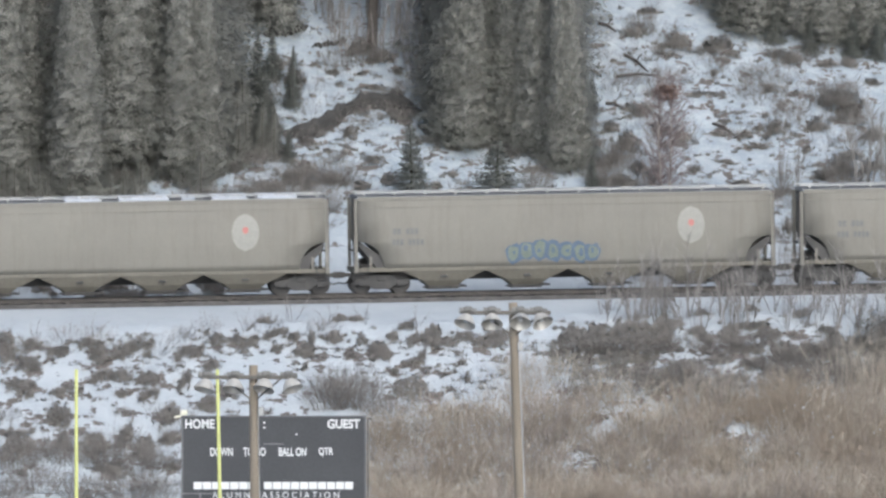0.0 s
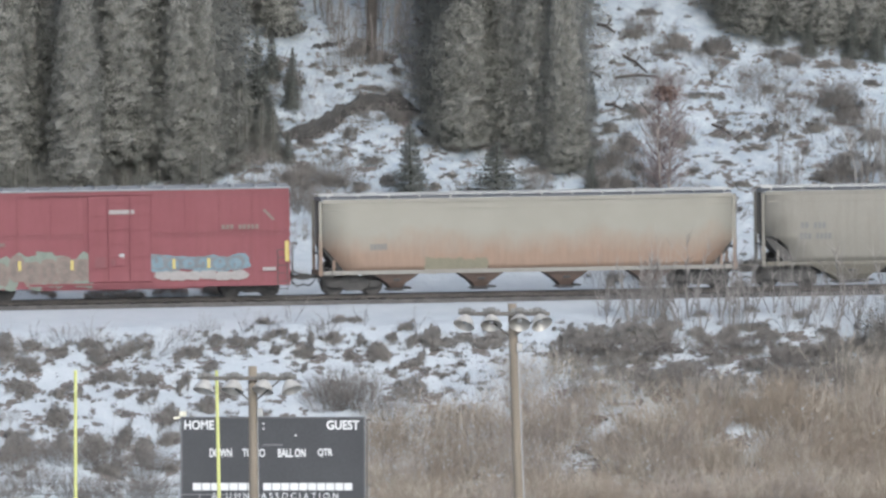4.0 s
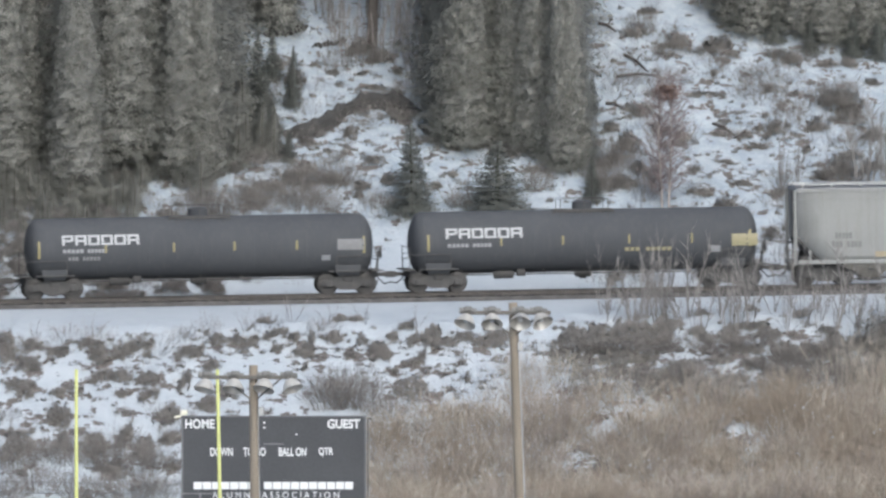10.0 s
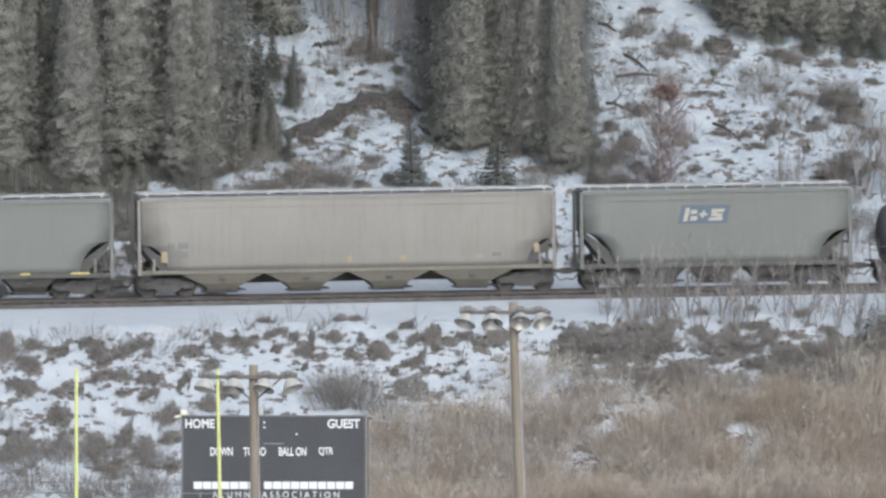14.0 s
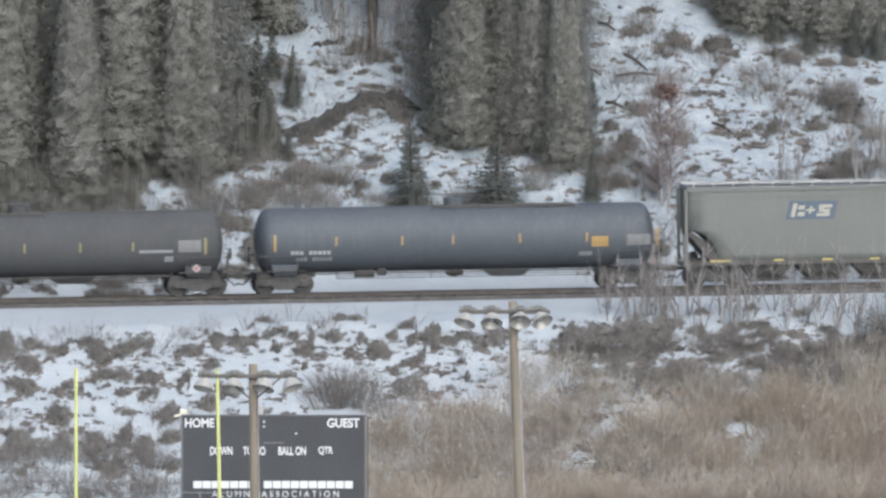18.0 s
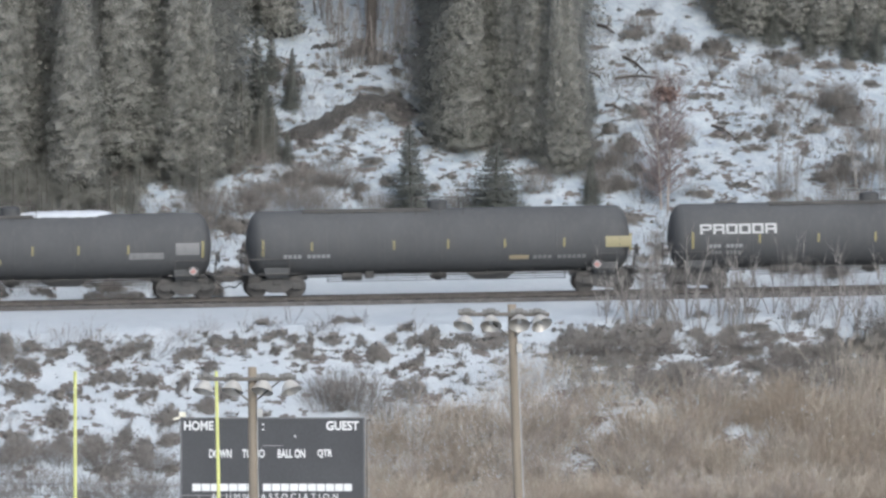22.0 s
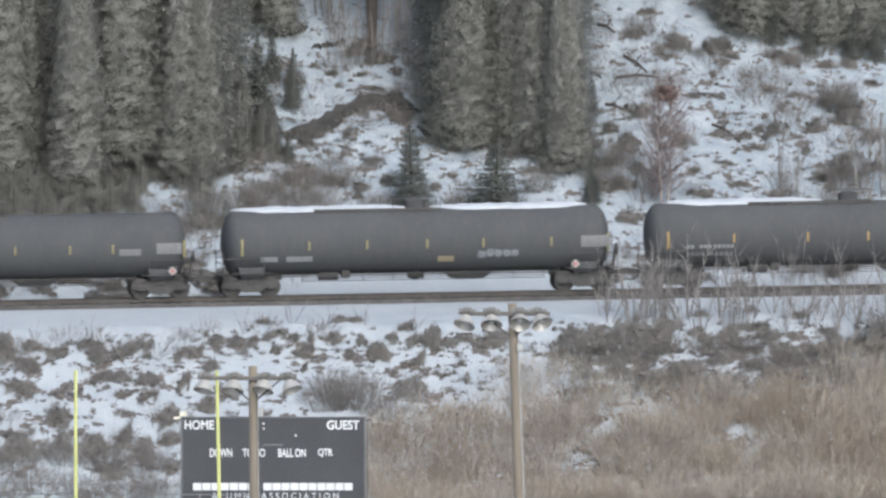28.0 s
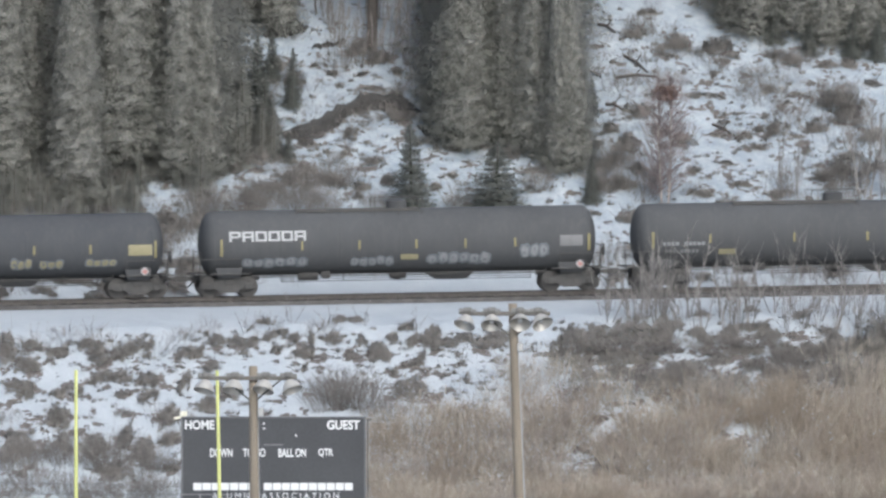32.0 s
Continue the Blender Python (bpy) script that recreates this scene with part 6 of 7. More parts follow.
WILLOWS = [twig_tuft(80 + k, 130, 3.2, 1.3, 0.013, "willow_grey" if k == 3 else "willow", 8, 0.6, "willow", 0.34, 0.5) for k in range(4)]
WILLOWS += [twig_tuft(180 + k, 24, 4.1, 0.9, 0.021, "willow_pale", 7, 0.5, "willow", 0.14, 0.5) for k in range(3)]
GREYBUSH = [twig_tuft(200 + k, 170, 3.2, 1.2, 0.013, "greybush", 8, 0.5, "bush", 0.18, 0.5) for k in range(4)]
SAPLINGS = [twig_tuft(90 + k, 4, 4.6, 0.12, 0.017, "sapling", 13, 0.2, "sapling", 0.09) for k in range(3)]
YOUNG_TREES = [twig_tuft(120 + k, 3, 5.0, 0.16, 0.034, "sapling", 26, 0.3, "sapling", 0.07) for k in range(4)]
ASPENS = [twig_tuft(96 + k, 9, 4.6, 0.7, 0.026, "greybush", 18, 0.12, "aspen", 0.08) for k in range(2)]
TWIG_VEIL = [twig_tuft(210 + k, 60, 1.3, 0.9, 0.009, "greybush", 7, 0.6, "brush", 0.3, 0.55) for k in range(8)]


def slender_tree(x, b, h, r, seed):
    """Leafless tree: two slim pale trunks and a veil of fine rising twigs in an oval crown, with a rusty tuft at the top."""
    rng = random.Random(seed)
    p0 = spot(x, b)
    ob = tagged(new("bare_tree"), "slender leafless reddish tree with pale twin trunks", "tree", "leafless trees on the slope")
    ob.location = (p0.x, p0.y, p0.z - 0.05)
    for s in (-0.16, 0.12):
        bm = bmesh.new()
        rod(bm, (s, 0, -0.1), (s * 2.2, -0.05, h * 0.55), 0.055, 0.038, 7)
        rod(bm, (s * 2.2, -0.05, h * 0.55), (s * 1.2, 0, h * 0.97), 0.038, 0.01, 7)
        part("trunk", bm, "willow_grey", ob, "pale grey bark")
    bm = bmesh.new()
    for _ in range(400):
        u = rng.uniform(0.1, 0.97)
        a = rng.uniform(0, 6.283)
        ln = r * math.sin(math.pi * min(1, u * 0.8 + 0.16)) * rng.uniform(0.3, 1.1)
        s = rng.choice((-0.3, 0.24))
        p = Vector((s, 0, u * h))
        m = p + Vector((math.cos(a) * ln * 0.6, math.sin(a) * ln * 0.6, ln * 0.35))
        q = p + Vector((math.cos(a) * ln, math.sin(a) * ln, ln * rng.uniform(0.4, 1.2)))
        rod(bm, p, m, 0.018, 0.012, 3)
        rod(bm, m, q, 0.012, 0.005, 3)
        for _k in range(2):
            o = p + (q - p) * rng.uniform(0.3, 1)
            rod(bm, o, o + Vector((rng.gauss(0, 0.22), rng.gauss(0, 0.22), rng.uniform(0.0, 0.4))), 0.008, 0.004, 3)
    part("crown", bm, "redtwig", ob, "fine lilac-brown twigs")
    bm = bmesh.new()
    for _ in range(420):
        c = Vector((0.05 + 0.62 * rng.uniform(-1, 1) * rng.random() ** 0.5, 0.3 * rng.uniform(-1, 1), h * 0.86 + 0.32 * rng.uniform(-1, 1)))
        d = Vector((rng.gauss(0, 1), rng.gauss(0, 1), rng.gauss(0, 1))).normalized() * 0.17
        e = d.cross(Vector((rng.gauss(0, 1), rng.gauss(0, 1), rng.gauss(0, 1)))).normalized() * 0.05
        bm.faces.new([bm.verts.new(v) for v in (c - e, c + e, c + d)])
    part("tuft", bm, "redtuft", ob, "rusty clump of dead leaves")


REDTREES = [twig_tuft(95 + k, 9, 6.2, 0.5, 0.034, "sapling", 44, 0.16, "bare_tree") for k in range(2)]


def bare(name, mesh, x, b, sx, sz, label, category, group, spin):
    p = spot(x, b)
    ob = tagged(new(name, mesh), label, category, group)
    ob.matrix_basis = pose(p.x, p.y, p.z - 0.05, 0, 0, spin) @ Matrix.Diagonal((sx, sx, sz, 1))


def willow_thicket():
    rng = random.Random(12)
    n = 0
    while n < 350:
        x, b = rng.uniform(-3.6, 23), rng.uniform(-27, -10.5)
        # the thicket's upper edge climbs towards the taller growth
        edge = np.interp(x, (-4, -3, -1.5, 0, 3, 5, 8, 16.5, 18, 23), (-17.5, -15.8, -15.2, -14.8, -13.8, -13.3, -14.0, -14.0, -12.6, -12.4))
        if b > edge:
            continue
        k = rng.uniform(0.55, 0.95)
        bare("willow_bush", WILLOWS[rng.choice((0, 1, 2, 3, 0, 1, 2, 3, 4, 5, 6, 4, 5))], x, b, k, k * rng.uniform(0.7, 0.95), "leafless reddish-brown willow bush on the bank", "bush", "willow thicket", rng.uniform(-35, 35))
        n += 1

    # pale frosted stems that climb out onto the snow
    for k in range(13):
        x = rng.uniform(2.2, 6.2)
        z = rng.uniform(0.32, 0.5)
        bare("willow_bush", WILLOWS[4 + k % 3], x, rng.uniform(-13.4, -11.2) - 0.35 * abs(x - 4.8), 0.55, z, "pale frosted willow stems above the snow", "bush", "willow thicket", rng.uniform(-35, 35))


willow_thicket()


def snow_flecks():
    """Uncounted small cushions of snow caught in the thicket."""
    rng = random.Random(8)
    verts, faces = [], []
    for _ in range(800):
        x = rng.uniform(-3.5, 22)
        b = rng.uniform(-24, -13)
        if math.sin(x * 0.9) + math.sin(b * 1.3 + x * 0.4) + rng.gauss(0, 0.5) < 0.6:
            continue
        c = spot(x, b) + Vector((0, 0, rng.uniform(0.3, 2.0)))
        for _k in range(rng.randrange(1, 4)):
            e = c + Vector((rng.gauss(0, 0.14), rng.gauss(0, 0.1), rng.gauss(0, 0.12)))
            r, h = rng.uniform(0.015, 0.05), rng.uniform(0.03, 0.11)
            o = len(verts)
            verts += [(e.x + r, e.y, e.z), (e.x, e.y + r, e.z), (e.x - r, e.y, e.z), (e.x, e.y - r, e.z), (e.x, e.y, e.z + h), (e.x, e.y, e.z - 0.3 * h)]
            for k in range(4):
                faces += [(o + k, o + (k + 1) % 4, o + 4), (o + (k + 1) % 4, o + k, o + 5)]
    for k in range(1300):
        x = rng.uniform(0.6, 6.5) if k < 450 else rng.uniform(-3.4, 7.0)
        c = spot(x, rng.gauss(-13.9, 0.7) if k < 450 else rng.uniform(-22, -14.5)) + Vector((0, 0, rng.uniform(0.6, 2.2)))
        r, h = rng.uniform(0.012, 0.03), rng.uniform(0.05, 0.16)
        o = len(verts)
        verts += [(c.x + r, c.y, c.z), (c.x, c.y + r, c.z), (c.x - r, c.y, c.z), (c.x, c.y - r, c.z), (c.x + rng.gauss(0, 0.03), c.y, c.z + h), (c.x, c.y, c.z - 0.3 * h)]
        for k in range(4):
            faces += [(o + k, o + (k + 1) % 4, o + 4), (o + (k + 1) % 4, o + k, o + 5)]
    tagged(new("snow_flecks", raw("snow_flecks", verts, faces, "snow")), "small white snow cushions caught in willow twigs", "snow", kind="stuff")


snow_flecks()
for k, x in enumerate((7.6, 8.6, 9.3, 9.75, 10.05, 10.75, 11.2, 11.9, 12.7, 13.1, 13.6, 14.0, 15.1, 17.9, 18.3, 18.9, 20.6, 16.6)):
    bare("sapling", YOUNG_TREES[k % 4], x, -7.6 - 0.9 * math.sin(3 * k), 1.0, 0.62 + 0.3 * math.sin(5 * k) ** 2, "slim leafless grey young tree beside the line", "sapling", "saplings beside the line", k * 77)
for k in range(62):
    rng = random.Random(300 + k)
    x = 7.2 + 15.5 * rng.random()
    bare("sapling", SAPLINGS[k % 3], x, rng.uniform(-9.5, -5.8), 0.8, rng.uniform(0.45, 1.05), "thin leafless grey sapling beside the line", "sapling", "saplings beside the line", rng.uniform(0, 360))
for x, b, sx, sz in ((-6.9, -7.2, 1, 0.45), (-5.2, -7.0, 0.8, 0.3), (-9.0, -8.0, 0.8, 0.35), (-3.6, -7.4, 0.8, 0.35), (-18.6, -8.2, 0.8, 0.3), (-16.0, -8.2, 0.9, 0.36), (-1.2, -8.0, 0.8, 0.35)):
    bare("sapling", SAPLINGS[0], x, b, sx, sz, "low leafless grey scrub on the snowy bank", "sapling", "saplings beside the line", x * 50)
slender_tree(10.35, 11.9, 6.3, 1.55, 5)
for x, b, sx, sz, k in ((9.6, 12.8, 0.6, 0.5, 1), (19.6, 12.2, 0.7, 0.85, 0), (20.6, 12.0, 0.6, 1.0, 1), (15.7, 12.3, 0.16, 0.8, 1), (16.5, 12.2, 0.2, 0.6, 0)):
    bare("bare_tree", REDTREES[k], x, b, sx, sz, "leafless reddish tree on the snowy slope", "tree", "leafless trees on the slope", x * 40)
for x, b, sx, sz in ((-4.6, 24, 0.9, 1.0), (-2.4, 24.5, 1.0, 1.1), (-5.6, 26, 0.9, 1.0), (-1.4, 23, 0.8, 1.0), (-3.4, 26, 1, 1.1), (-4.2, 22.6, 0.8, 0.7), (-2.7, 22.8, 0.9, 0.8), (-1.8, 22.0, 0.8, 0.7), (-3.6, 22.3, 0.8, 0.6), (-1.2, 20.6, 0.7, 0.6), (-5.0, 25, 0.9, 0.9)):
    bare("bare_tree", ASPENS[int(x * 10) % 2], x, b, sx, sz, "leafless grey aspen scrub on the hillside", "tree", "leafless trees on the slope", x * 70)
for k, (x, b, sx, sz) in enumerate(((-4.7, -13.2, 0.9, 0.6), (-3.9, -13.4, 0.9, 0.62), (-5.3, -13.6, 0.8, 0.5),
                                     (-19.2, -18.0, 0.7, 0.5), (-17.2, -17.6, 0.7, 0.5), (-15.4, -17.8, 0.7, 0.45), (-13.4, -18.4, 0.7, 0.5), (-18.4, -19.6, 0.8, 0.45), (-16.4, -20.2, 0.9, 0.45), (-14.2, -20.4, 0.9, 0.45),
                                     (-12.6, -20.4, 0.8, 0.4), (6.4, -13.2, 0.8, 0.4), (9.2, -13.0, 0.9, 0.45), (11.0, -12.6, 0.7, 0.4), (13.0, -13.2, 0.9, 0.45), (15.2, -12.8, 0.8, 0.45), (17.0, -13.0, 0.9, 0.5), (19.0, -12.6, 0.9, 0.5), (20.4, -12.2, 0.8, 0.5), (6.2, -10.0, 0.8, 0.22), (7.4, -9.6, 0.9, 0.25), (8.8, -9.8, 0.9, 0.22), (10.2, -9.4, 0.8, 0.26), (12.4, -10.0, 0.8, 0.3), (13.8, -9.6, 0.8, 0.25), (16.2, -10.6, 0.9, 0.35), (17.6, -10.2, 0.8, 0.35), (15.0, -11.4, 0.9, 0.3), (11.4, -11.6, 0.9, 0.3), (-20.2, -20.6, 0.9, 0.45), (-2.6, -14.6, 0.7, 0.4))):
    bare("willow_bush", GREYBUSH[k % 4], x, b, sx, sz, "leafless grey-brown bush on the snowy bank", "bush", "bushes on the bank", 20 - k * 13 % 40)


VERGE = []


def twig_veil(x0, x1, b0, b1, n, seed, level, place="hillside"):
    """Thin leafless scrub in drifts over the snow."""
    rng = random.Random(seed)
    done = 0
    while done < n:
        x, b = rng.uniform(x0, x1), rng.uniform(b0, b1)
        if math.sin(x * 0.83 + 0.6 * math.sin(b)) + math.sin(b * 0.71 + x * 0.33 + 1) + rng.gauss(0, 0.5) < level:
            continue
        k = rng.uniform(0.5, 1.0)
        if place == "verge":
            VERGE.append((rng.randrange(8), spot(x, b), k, k * rng.uniform(0.6, 1.2), rng.uniform(-0.5, 0.5)))
            done += 1
            continue
        bare("brush_thicket", rng.choice(TWIG_VEIL), x, b, k, k * rng.uniform(0.6, 1.2), "thin leafless grey-brown scrub on the snowy " + place, "bush", "brush on the " + place, rng.uniform(-30, 30))
        done += 1


def verge_scrub():
    """Uncounted leafless scrub just beyond the line, glimpsed between the cars."""
    verts, faces, base = [], [], 0
    for i, p, kx, kz, spin in VERGE:
        me = TWIG_VEIL[i]
        m = Matrix.Translation((p.x, p.y, p.z - 0.05)) @ Matrix.Rotation(spin, 4, "Z") @ Matrix.Diagonal((kx, kx, kz, 1))
        verts += [tuple(m @ v.co) for v in me.vertices]
        faces += [tuple(base + j for j in f.vertices) for f in me.polygons]
        base = len(verts)
    tagged(new("scrub", raw("scrub", verts, faces, "greybush")), "thin leafless grey-brown scrub beyond the railway line", "bush", kind="stuff")


twig_veil(-12.5, 0.5, -8.6, -7.0, 8, 71, -0.3, "bank")
twig_veil(-21.0, -13.0, -9.4, -7.8, 9, 72, -0.5, "bank")
twig_veil(-21.0, -11.5, -20.5, -14.0, 22, 73, -0.3, "bank")
twig_veil(5.8, 22.5, 12.0, 26.5, 100, 61, 0.0)
twig_veil(-10.5, 5.5, 12.0, 16.5, 26, 62, 0.2)
twig_veil(-8.8, -0.5, 17.5, 26.0, 14, 63, 0.2)
twig_veil(-21.5, -10.5, 11.8, 13.2, 12, 64, -0.5)
twig_veil(-24, -8.6, 6.8, 11.8, 80, 65, -0.6, "verge")
twig_veil(-8.6, 4.0, 7.2, 11.8, 14, 66, 0.2, "verge")
twig_veil(4.0, 24.0, 6.8, 11.8, 60, 67, -0.2, "verge")
twig_veil(17.4, 23.5, 6.8, 13.5, 36, 68, -1.0, "verge")
verge_scrub()
twig_veil(-21.4, -17.2, 15.0, 21.0, 14, 69, -1.0)


for k, (x, b, sx, sz) in enumerate(((-11.4, 12.4, 0.7, 0.5), (-10.6, 12.2, 0.6, 0.45), (-9.4, 12.6, 0.7, 0.5), (-8.6, 13.2, 0.6, 0.4), (-8.0, 12.2, 0.5, 0.4), (-6.6, 12.4, 0.7, 0.45), (-5.6, 12.0, 0.6, 0.4), (-6.8, 14.2, 0.6, 0.4), (-5.0, 14.4, 0.7, 0.35),
                                     (-20.2, 19.6, 0.7, 0.5), (-18.4, 18.8, 0.7, 0.5), (-3.0, 12.4, 0.5, 0.3), (7.6, 13.4, 0.6, 0.5), (8.2, 15.2, 0.6, 0.5), (18.6, 13.6, 0.7, 0.5), (18.2, 19.2, 0.8, 0.5), (0.6, 12.2, 0.4, 0.3), (4.4, 13.6, 0.5, 0.4))):
    bare("brush_thicket", GREYBUSH[k % 4], x, b, sx, sz, "leafless grey-brown brush on the snowy hillside", "bush", "brush on the hillside", 20 - k * 13 % 40)


def pine(x, b, h):
    """A tall pine with a long clear bole."""
    p = spot(x, b)
    ob = tagged(new("pine_tree"), "tall pine with a bare dark lower trunk", "tree", "spruces on the hillside")
    ob.matrix_basis = pose(p.x, p.y, p.z - 0.2, 0, 1.5, 30)
    bm = bmesh.new()
    rod(bm, (0, 0, 0), (0, 0, h * 0.5), 0.26, 0.19, 12)
    rod(bm, (0, 0, h * 0.5), (0, 0, h * 0.95), 0.19, 0.03, 12)
    for k in range(6):
        a = k * 1.9
        rod(bm, (0, 0, 1.6 + 0.5 * k), (0.8 * math.cos(a), 0.8 * math.sin(a), 1.5 + 0.5 * k), 0.03, 0.01, 5)
    part("trunk", bm, "bark", ob)
    hang("crown", SPRUCES[1][1], ob, Matrix.Translation((0, 0, h * 0.33)) @ Matrix.Diagonal((0.9, 0.9, h * 0.66 / 14, 1)))


pine(-3.35, 23.6, 14)


def earth_bank(name, pts, h):
    """An undercut lip of bare soil along the slope."""
    bm = bmesh.new()
    rng = random.Random(len(pts) + int(h * 10))
    rings = []
    n = 30
    xs = [p[0] for p in pts]
    for i in range(n + 1):
        x = xs[0] + (xs[-1] - xs[0]) * i / n
        b = float(np.interp(x, xs, [p[1] for p in pts])) + rng.uniform(-0.12, 0.12)
        k = min(1, 6 * i / n + 0.15, 6 * (n - i) / n + 0.15)
        hh = h * k * rng.uniform(0.8, 1.15)
        c = spot(x, b)
        up = spot(x, b + hh * 0.9)
        rings.append([(c.x, c.y + 0.3, c.z - 0.2), (c.x, c.y - 0.05, c.z - 0.1), (c.x, c.y + 0.1 + rng.uniform(-.05, .05), c.z + 0.45 * hh), (up.x, up.y - 0.35 * hh, up.z + 0.12 * hh), (up.x, up.y + 0.1, up.z + 0.05), (up.x, up.y + 0.2, up.z - 0.3)])
    loft(bm, rings)
    tagged(new(name, mesh_of(name, bm, "soil")), "dark bare soil lip undercut on the slope", "earth bank", "earth banks")


earth_bank("earth_bank", ((-7.6, 17.6), (-6.4, 17.0), (-5.4, 17.5), (-4.6, 18.4), (-3.5, 19.2), (-2.2, 19.3), (-1.0, 18.9)), 1.25)
earth_bank("earth_bank", ((-1.2, 18.0), (-0.4, 17.1), (0.6, 16.6), (1.8, 16.6), (3.0, 16.9), (4.6, 17.0)), 1.0)
earth_bank("earth_bank", ((-8.5, 24.4), (-7.4, 24.6), (-6.3, 25.0)), 0.6)
earth_bank("earth_bank", ((-6.2, 23.7), (-5.4, 23.9), (-4.5, 24.0)), 0.35)


def fallen_log(x0, b0, x1, b1, r):
    p, q = spot(x0, b0), spot(x1, b1)
    bm = bmesh.new()
    up = Vector((0, 0, r * 0.8))
    mid = (p + q) / 2 + up + Vector((0, 0, 0.12))
    rod(bm, p + up, mid, r, r * 0.85, 7)
    rod(bm, mid, q + up, r * 0.85, r * 0.5, 7)
    rod(bm, mid, mid + Vector((0.25, -0.2, 0.35)), r * 0.4, r * 0.2, 5)
    tagged(new("fallen_log", mesh_of("fallen_log", bm, "log")), "dark weathered log lying on the snowy slope", "log", "fallen logs")


for row in ((7.3, 25.0, 8.1, 24.3, 0.11), (8.5, 22.8, 9.6, 21.4, 0.10), (8.1, 21.3, 10.0, 21.0, 0.10), (7.6, 19.2, 8.4, 18.9, 0.10), (13.0, 22.6, 13.9, 22.7, 0.11), (6.7, 21.8, 7.4, 21.4, 0.12), (12.6, 17.8, 13.6, 16.8, 0.09), (13.6, 16.6, 14.4, 17.0, 0.08)):
    fallen_log(*row[:4], 0.75 * row[4])


# ---- the sports ground in front ----
def stand(x, y, name, label, category, group=""):
    ob = tagged(new(name), label, category, group)
    ob.location = (x, y, ground(x, y))
    return ob


def lettering(text, x, z, w, h, y, parent, label="white lettering"):
    """Flat letters fitted to a given width and height."""
    cu = bpy.data.curves.new("lettering", "FONT")
    cu.body = text
    cu.extrude = 0.004
    cu.offset = 0.028 if len(text) < 9 else 0.0
    tmp = bpy.data.objects.new("tmp", cu)
    scene.collection.objects.link(tmp)
    dg = bpy.context.evaluated_depsgraph_get()
    me = bpy.data.meshes.new_from_object(tmp.evaluated_get(dg))
    bpy.data.objects.remove(tmp)
    xs = [v.co.x for v in me.vertices]
    ys = [v.co.y for v in me.vertices]
    for v in me.vertices:
        v.co = Vector((x - w / 2 + (v.co.x - min(xs)) / (max(xs) - min(xs)) * w, y - v.co.z, z - h / 2 + (v.co.y - min(ys)) / (max(ys) - min(ys)) * h))
    # one part for each letter
    bm = bmesh.new()
    bm.from_mesh(me)
    left = set(bm.faces)
    while left:
        island, stack = set(), [next(iter(left))]
        while stack:
            f = stack.pop()
            if f in left:
                left.discard(f)
                island.add(f)
                stack.extend(g for e in f.edges for g in e.link_faces if g in left)
        index, verts, faces = {}, [], []
        for f in island:
            for v in f.verts:
                if v not in index:
                    index[v] = len(verts)
                    verts.append(tuple(v.co))
            faces.append([index[v] for v in f.verts])
        hang("letter", raw("letter", verts, faces, "white"), parent, None, label)
    bm.free()


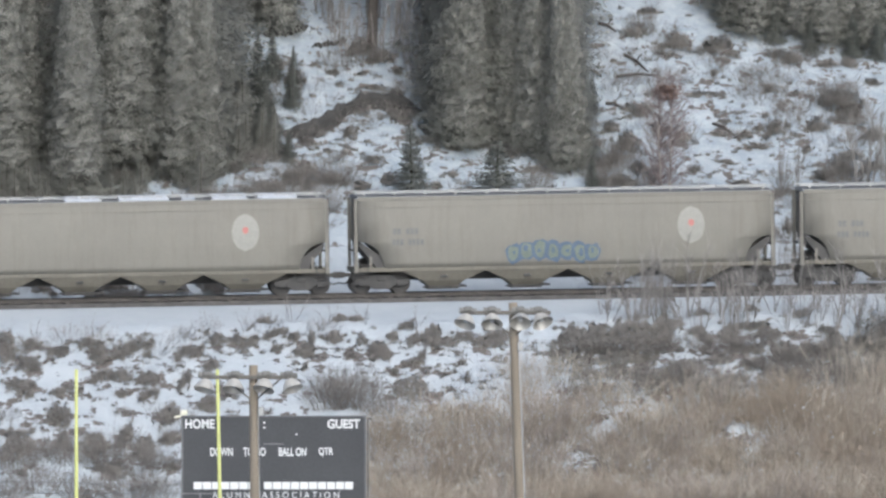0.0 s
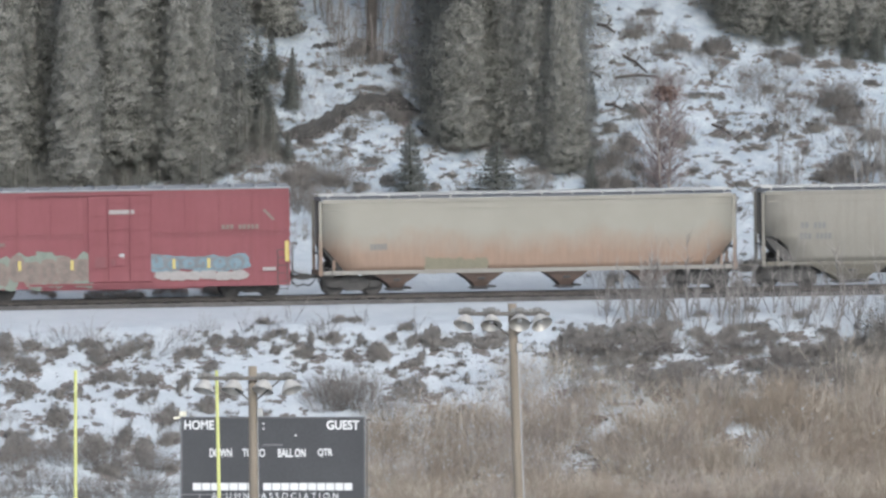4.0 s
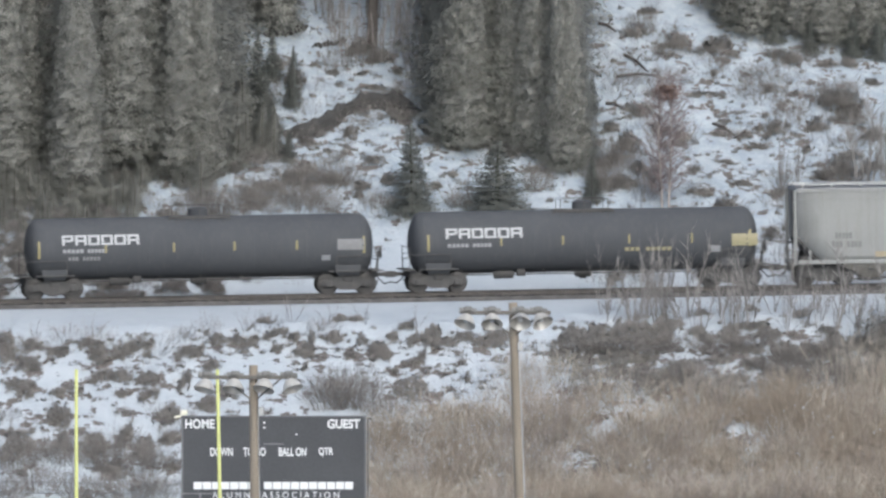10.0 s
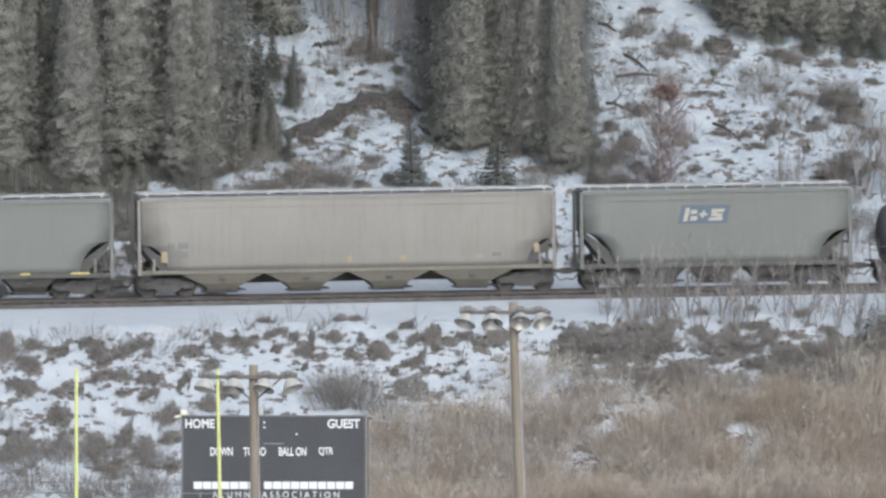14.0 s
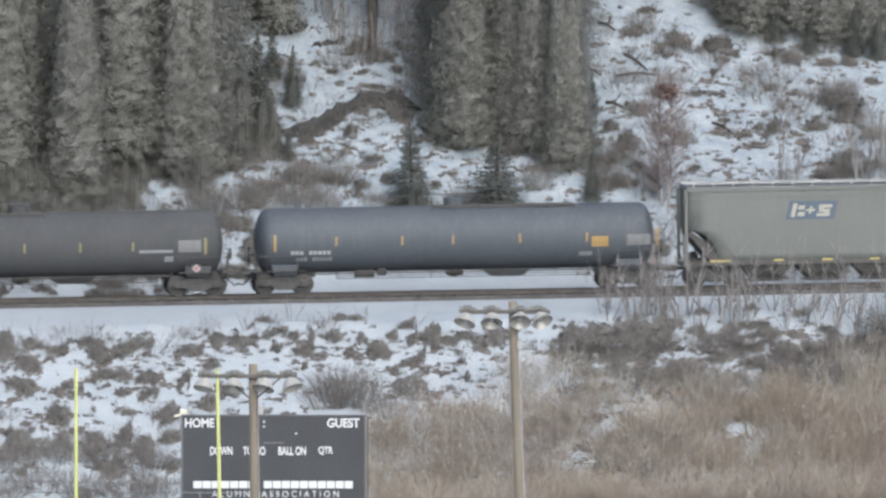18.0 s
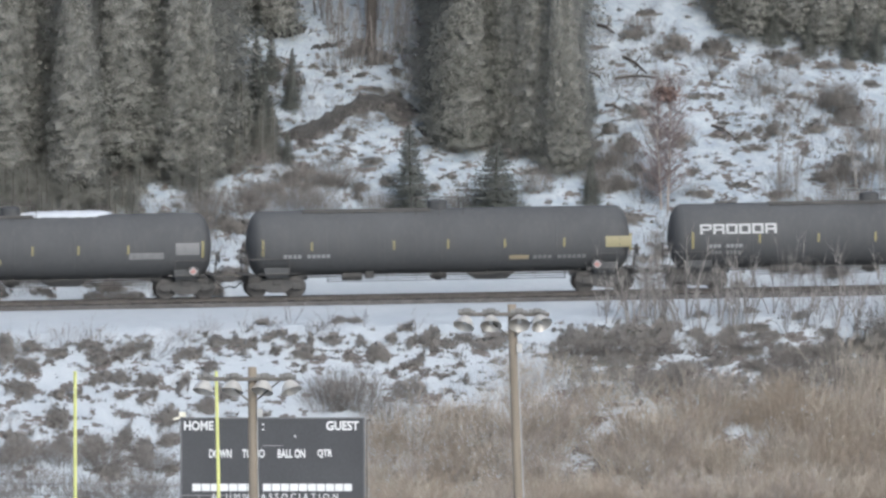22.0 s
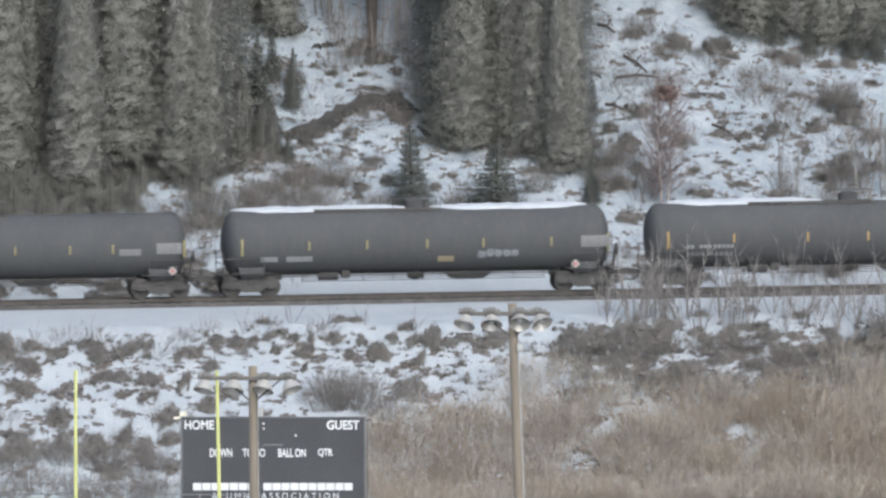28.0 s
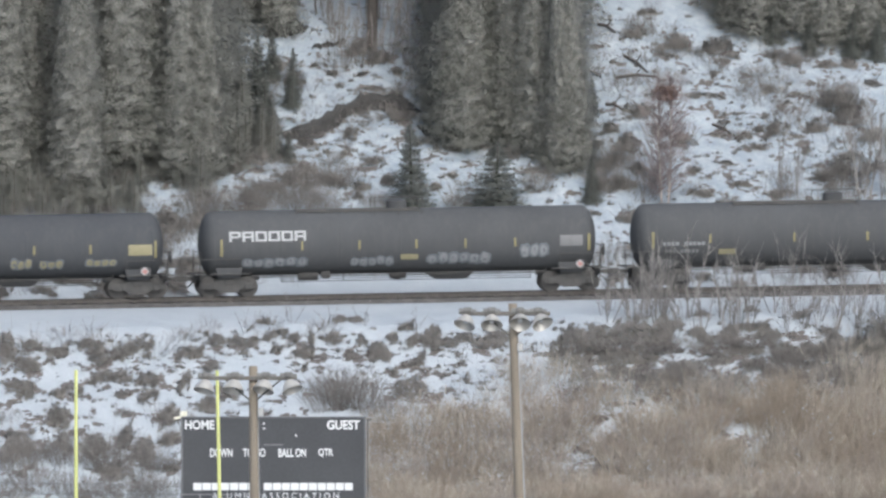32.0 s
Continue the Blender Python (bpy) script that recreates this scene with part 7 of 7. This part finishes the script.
def scoreboard():
    x, y = -6.884, 1060.0
    ob = stand(x, y, "scoreboard", "dark grey football scoreboard with white lettering", "scoreboard")
    t = -0.17 - ob.location.z
    bm = bmesh.new()
    box(bm, -3.72, 3.72, 0, 0.3, t - 4.2, t, 0.02)
    part("cabinet", bm, "board", ob)
    bm = bmesh.new()
    for x0, x1, z0, z1 in ((-3.76, -3.68, t - 4.2, t + 0.03), (3.68, 3.76, t - 4.2, t + 0.03), (-3.68, 3.68, t - 0.03, t + 0.03), (-3.68, 3.68, t - 4.23, t - 4.17)):
        box(bm, x0, x1, -0.03, 0.0, z0, z1)
    part("rim", bm, "boardrim", ob)
    for px in (-2.6, 0, 2.6):
        bm = bmesh.new()
        box(bm, px - 0.12, px + 0.12, 0.3, 0.55, -0.1, t - 0.3)
        part("post", bm, "boardrim", ob)
    for text, x0, x1, z0, z1 in (("HOME", -3.60, -2.40, -0.12, -0.50), ("GUEST", 2.18, 3.50, -0.12, -0.50), ("DOWN", -2.58, -1.67, -1.27, -1.62), ("TO GO", -1.24, -0.33, -1.27, -1.62),
                                 ("BALL ON", 0.20, 1.32, -1.27, -1.62), ("QTR", 1.82, 2.42, -1.27, -1.62), ("A L U M N I   A S S O C I A T I O N", -2.5, 2.65, -3.07, -3.33)):
        lettering(text, (x0 + x1) / 2, t + (z0 + z1) / 2, x1 - x0, z0 - z1, -0.006, ob)
    # the club's name as plain heavy bars
    for a, e, n in ((-3.26, -0.66, 7), (-0.40, 3.25, 10)):
        step = (e - a) / n
        for i in range(n):
            bm = bmesh.new()
            x0, x1 = a + i * step, a + (i + 0.92) * step
            zl, zh, c = t - 2.97, t - 2.67, 0.02
            prism(bm, [(x0 + c, zl), (x1 - c, zl), (x1, zl + c), (x1, zh - c), (x1 - c, zh), (x0 + c, zh), (x0, zh - c), (x0, zl + c)], -0.008, -0.003)
            part("name_block", bm, "white", ob, "white painted block")
    for px, pz in ((-0.39, -0.26), (-0.39, -0.46), (0.92, -0.74)):
        bm = bmesh.new()
        box(bm, px - 0.035, px + 0.035, -0.012, -0.003, t + pz - 0.035, t + pz + 0.035)
        part("lamp_dot", bm, "white", ob)
    bm = bmesh.new()
    box(bm, -0.42, 0.40, -0.012, -0.003, t - 1.14, t - 1.11)
    part("underline", bm, "stencil", ob)
    bm = bmesh.new()
    box(bm, -3.80, -3.52, 0.02, 0.26, t + 0.03, t + 0.24, 0.02)
    rod(bm, (-4.05, 0.1, t - 0.05), (-3.7, 0.1, t + 0.02), 0.05, seg=8)
    part("horn", bm, "cream", ob, "cream horn box")
    bm = bmesh.new()
    box(bm, 3.78, 3.86, 0.05, 0.2, t - 4.2, t - 0.14)
    box(bm, 3.78, 3.98, 0.04, 0.22, t - 0.14, t - 0.06)
    part("conduit", bm, "arm_wood", ob, "grey metal conduit")


scoreboard()


def goal_posts():
    y = 1043.0
    x0, x1 = -14.67, -9.03
    ob = stand((x0 + x1) / 2, y, "goal_posts", "slim yellow football goal posts", "goal posts")
    t = 2.38 - ob.location.z
    for s, lean in ((-1, 0.0), (1, 0.14)):
        bm = bmesh.new()
        rod(bm, (s * 2.82 + lean, 0, 3.05), (s * 2.82, 0, t), 0.075, 0.065, 12)
        part("upright", bm, "yellow_post", ob)
    bm = bmesh.new()
    rod(bm, (-2.82, 0, 3.05), (2.96, 0, 3.05), 0.08, seg=12)
    part("crossbar", bm, "yellow_post", ob)
    bm = bmesh.new()
    rod(bm, (0, 0.9, -0.3), (0, 0.9, 2.2), 0.12, seg=14)
    rod(bm, (0, 0.9, 2.2), (0, 0, 3.05), 0.12, 0.1, 14)
    part("gooseneck", bm, "yellow_post", ob)


goal_posts()


def light_pole(x, y, top, lean, arm_z, arm0, arm1, lamps, label):
    ob = stand(x, y, "light_pole", label, "light pole", "floodlight poles")
    g = ob.location.z
    t, az = top - g, arm_z - g
    bm = bmesh.new()
    rings = []
    for i in range(11):
        z = -0.3 + (t + 0.3) * i / 10
        r = 0.235 - 0.085 * i / 10
        rings.append([(lean * (t - z) + r * math.cos(a), r * math.sin(a), z) for a in [2 * math.pi * q / 16 for q in range(16)]])
    loft(bm, rings)
    part("pole", bm, "pole_wood", ob, "weathered brown wooden pole", True)
    bm = bmesh.new()
    box(bm, arm0, arm1, -0.26, -0.15, az - 0.07, az + 0.07, 0.015)
    part("crossarm", bm, "arm_wood", ob)
    for s in (-1, 1):
        bm = bmesh.new()
        rod(bm, (s * 0.12, -0.2, az - 0.75), (s * 0.95, -0.24, az - 0.05), 0.03, seg=6)
        part("brace", bm, "arm_wood", ob)
    # real conduit on the leaning pole; on the other, added as its lit edge
    bm = bmesh.new()
    rod(bm, (lean * (t - az + 1.1) + 0.145, -0.1, az - 1.1), (lean * (t - 0.4) + 0.215, -0.1, 0.4), 0.024 if lean > 0.03 else 0.016, seg=8)
    part("conduit", bm, "sign_white" if lean > 0.03 else "galv", ob, "pale metal conduit, added on the straighter pole as its lit edge")
    bm = bmesh.new()
    box(bm, 0.16, 0.36, -0.24, -0.08, az - 1.32, az - 1.02, 0.02)
    part("junction_box", bm, "galv", ob)
    for lx, tilt, turn in lamps:
        bm = bmesh.new()
        box(bm, lx - 0.16, lx + 0.16, -0.34, -0.02, az + 0.03, az + 0.22, 0.05)
        rod(bm, (lx - 0.3, -0.2, az + 0.08), (lx + 0.3, -0.2, az + 0.06), 0.11, 0.09, 10)
        lamp = part("lamp_housing", bm, "lampbox", ob, "grey floodlight housing")
        bm = bmesh.new()
        seg = 24
        rings = []
        for i in range(9):
            u = i / 8
            r = 0.36 * math.sqrt(u) + 0.02
            rings.append([(r * math.cos(2 * math.pi * q / seg), r * math.sin(2 * math.pi * q / seg), -0.42 * u) for q in range(seg)])
        loft(bm, rings, False)
        rings = [[(q.x * 0.96, q.y * 0.96, q.z - 0.012) for q in [Vector(p) for p in ring]] for ring in rings]
        loft(bm, rings, False)
        bowl = part("reflector_bowl", bm, "bowl", lamp, "shiny aluminium reflector bowl", True)
        bowl.matrix_basis = pose(lx, -0.24, az - 0.05, tilt, turn, 0)
        bm = bmesh.new()
        rod(bm, (0, 0, -0.1), (0, 0, -0.3), 0.06, 0.08, 10)
        bulb = part("bulb", bm, "white", lamp)
        bulb.matrix_basis = pose(lx, -0.24, az - 0.05, tilt, turn, 0)


light_pole(-6.55, 900, 7.96, 0.012, 7.55, -1.78, 1.45, ((-1.60, -20, 14), (-0.62, -24, 10), (0.44, -24, 14), (1.22, -22, -22)), "wooden floodlight pole with four reflector lamps")
light_pole(2.40, 900, 10.12, 0.036, 9.78, -1.75, 1.30, ((-1.55, -28, 18), (-0.72, -34, 0), (0.26, -42, 0), (0.88, -34, -26)), "leaning wooden floodlight pole with four reflector lamps")


def fence():
    y = 1052.0
    ob = stand(-13.5, y, "fence", "low wire mesh fence with thin metal rails", "fence")
    g = ob.location.z
    top = -2.62 - g
    bm = bmesh.new()
    rod(bm, (-7, 0, top + 0.2), (3.0, 0, top - 0.02), 0.02, seg=6)
    part("top_rail", bm, "wire", ob)
    bm = bmesh.new()
    rod(bm, (-7, 0, top - 0.32), (6.2, 0, top - 0.36), 0.018, seg=6)
    part("mid_rail", bm, "wire", ob)
    for x in (-6.5, -3.95, -1.4, 1.15, 3.7):
        bm = bmesh.new()
        rod(bm, (x, 0.03, -0.2), (x, 0.03, top - 0.32), 0.03, seg=8)
        part("post", bm, "wire", ob)


fence()
motions()
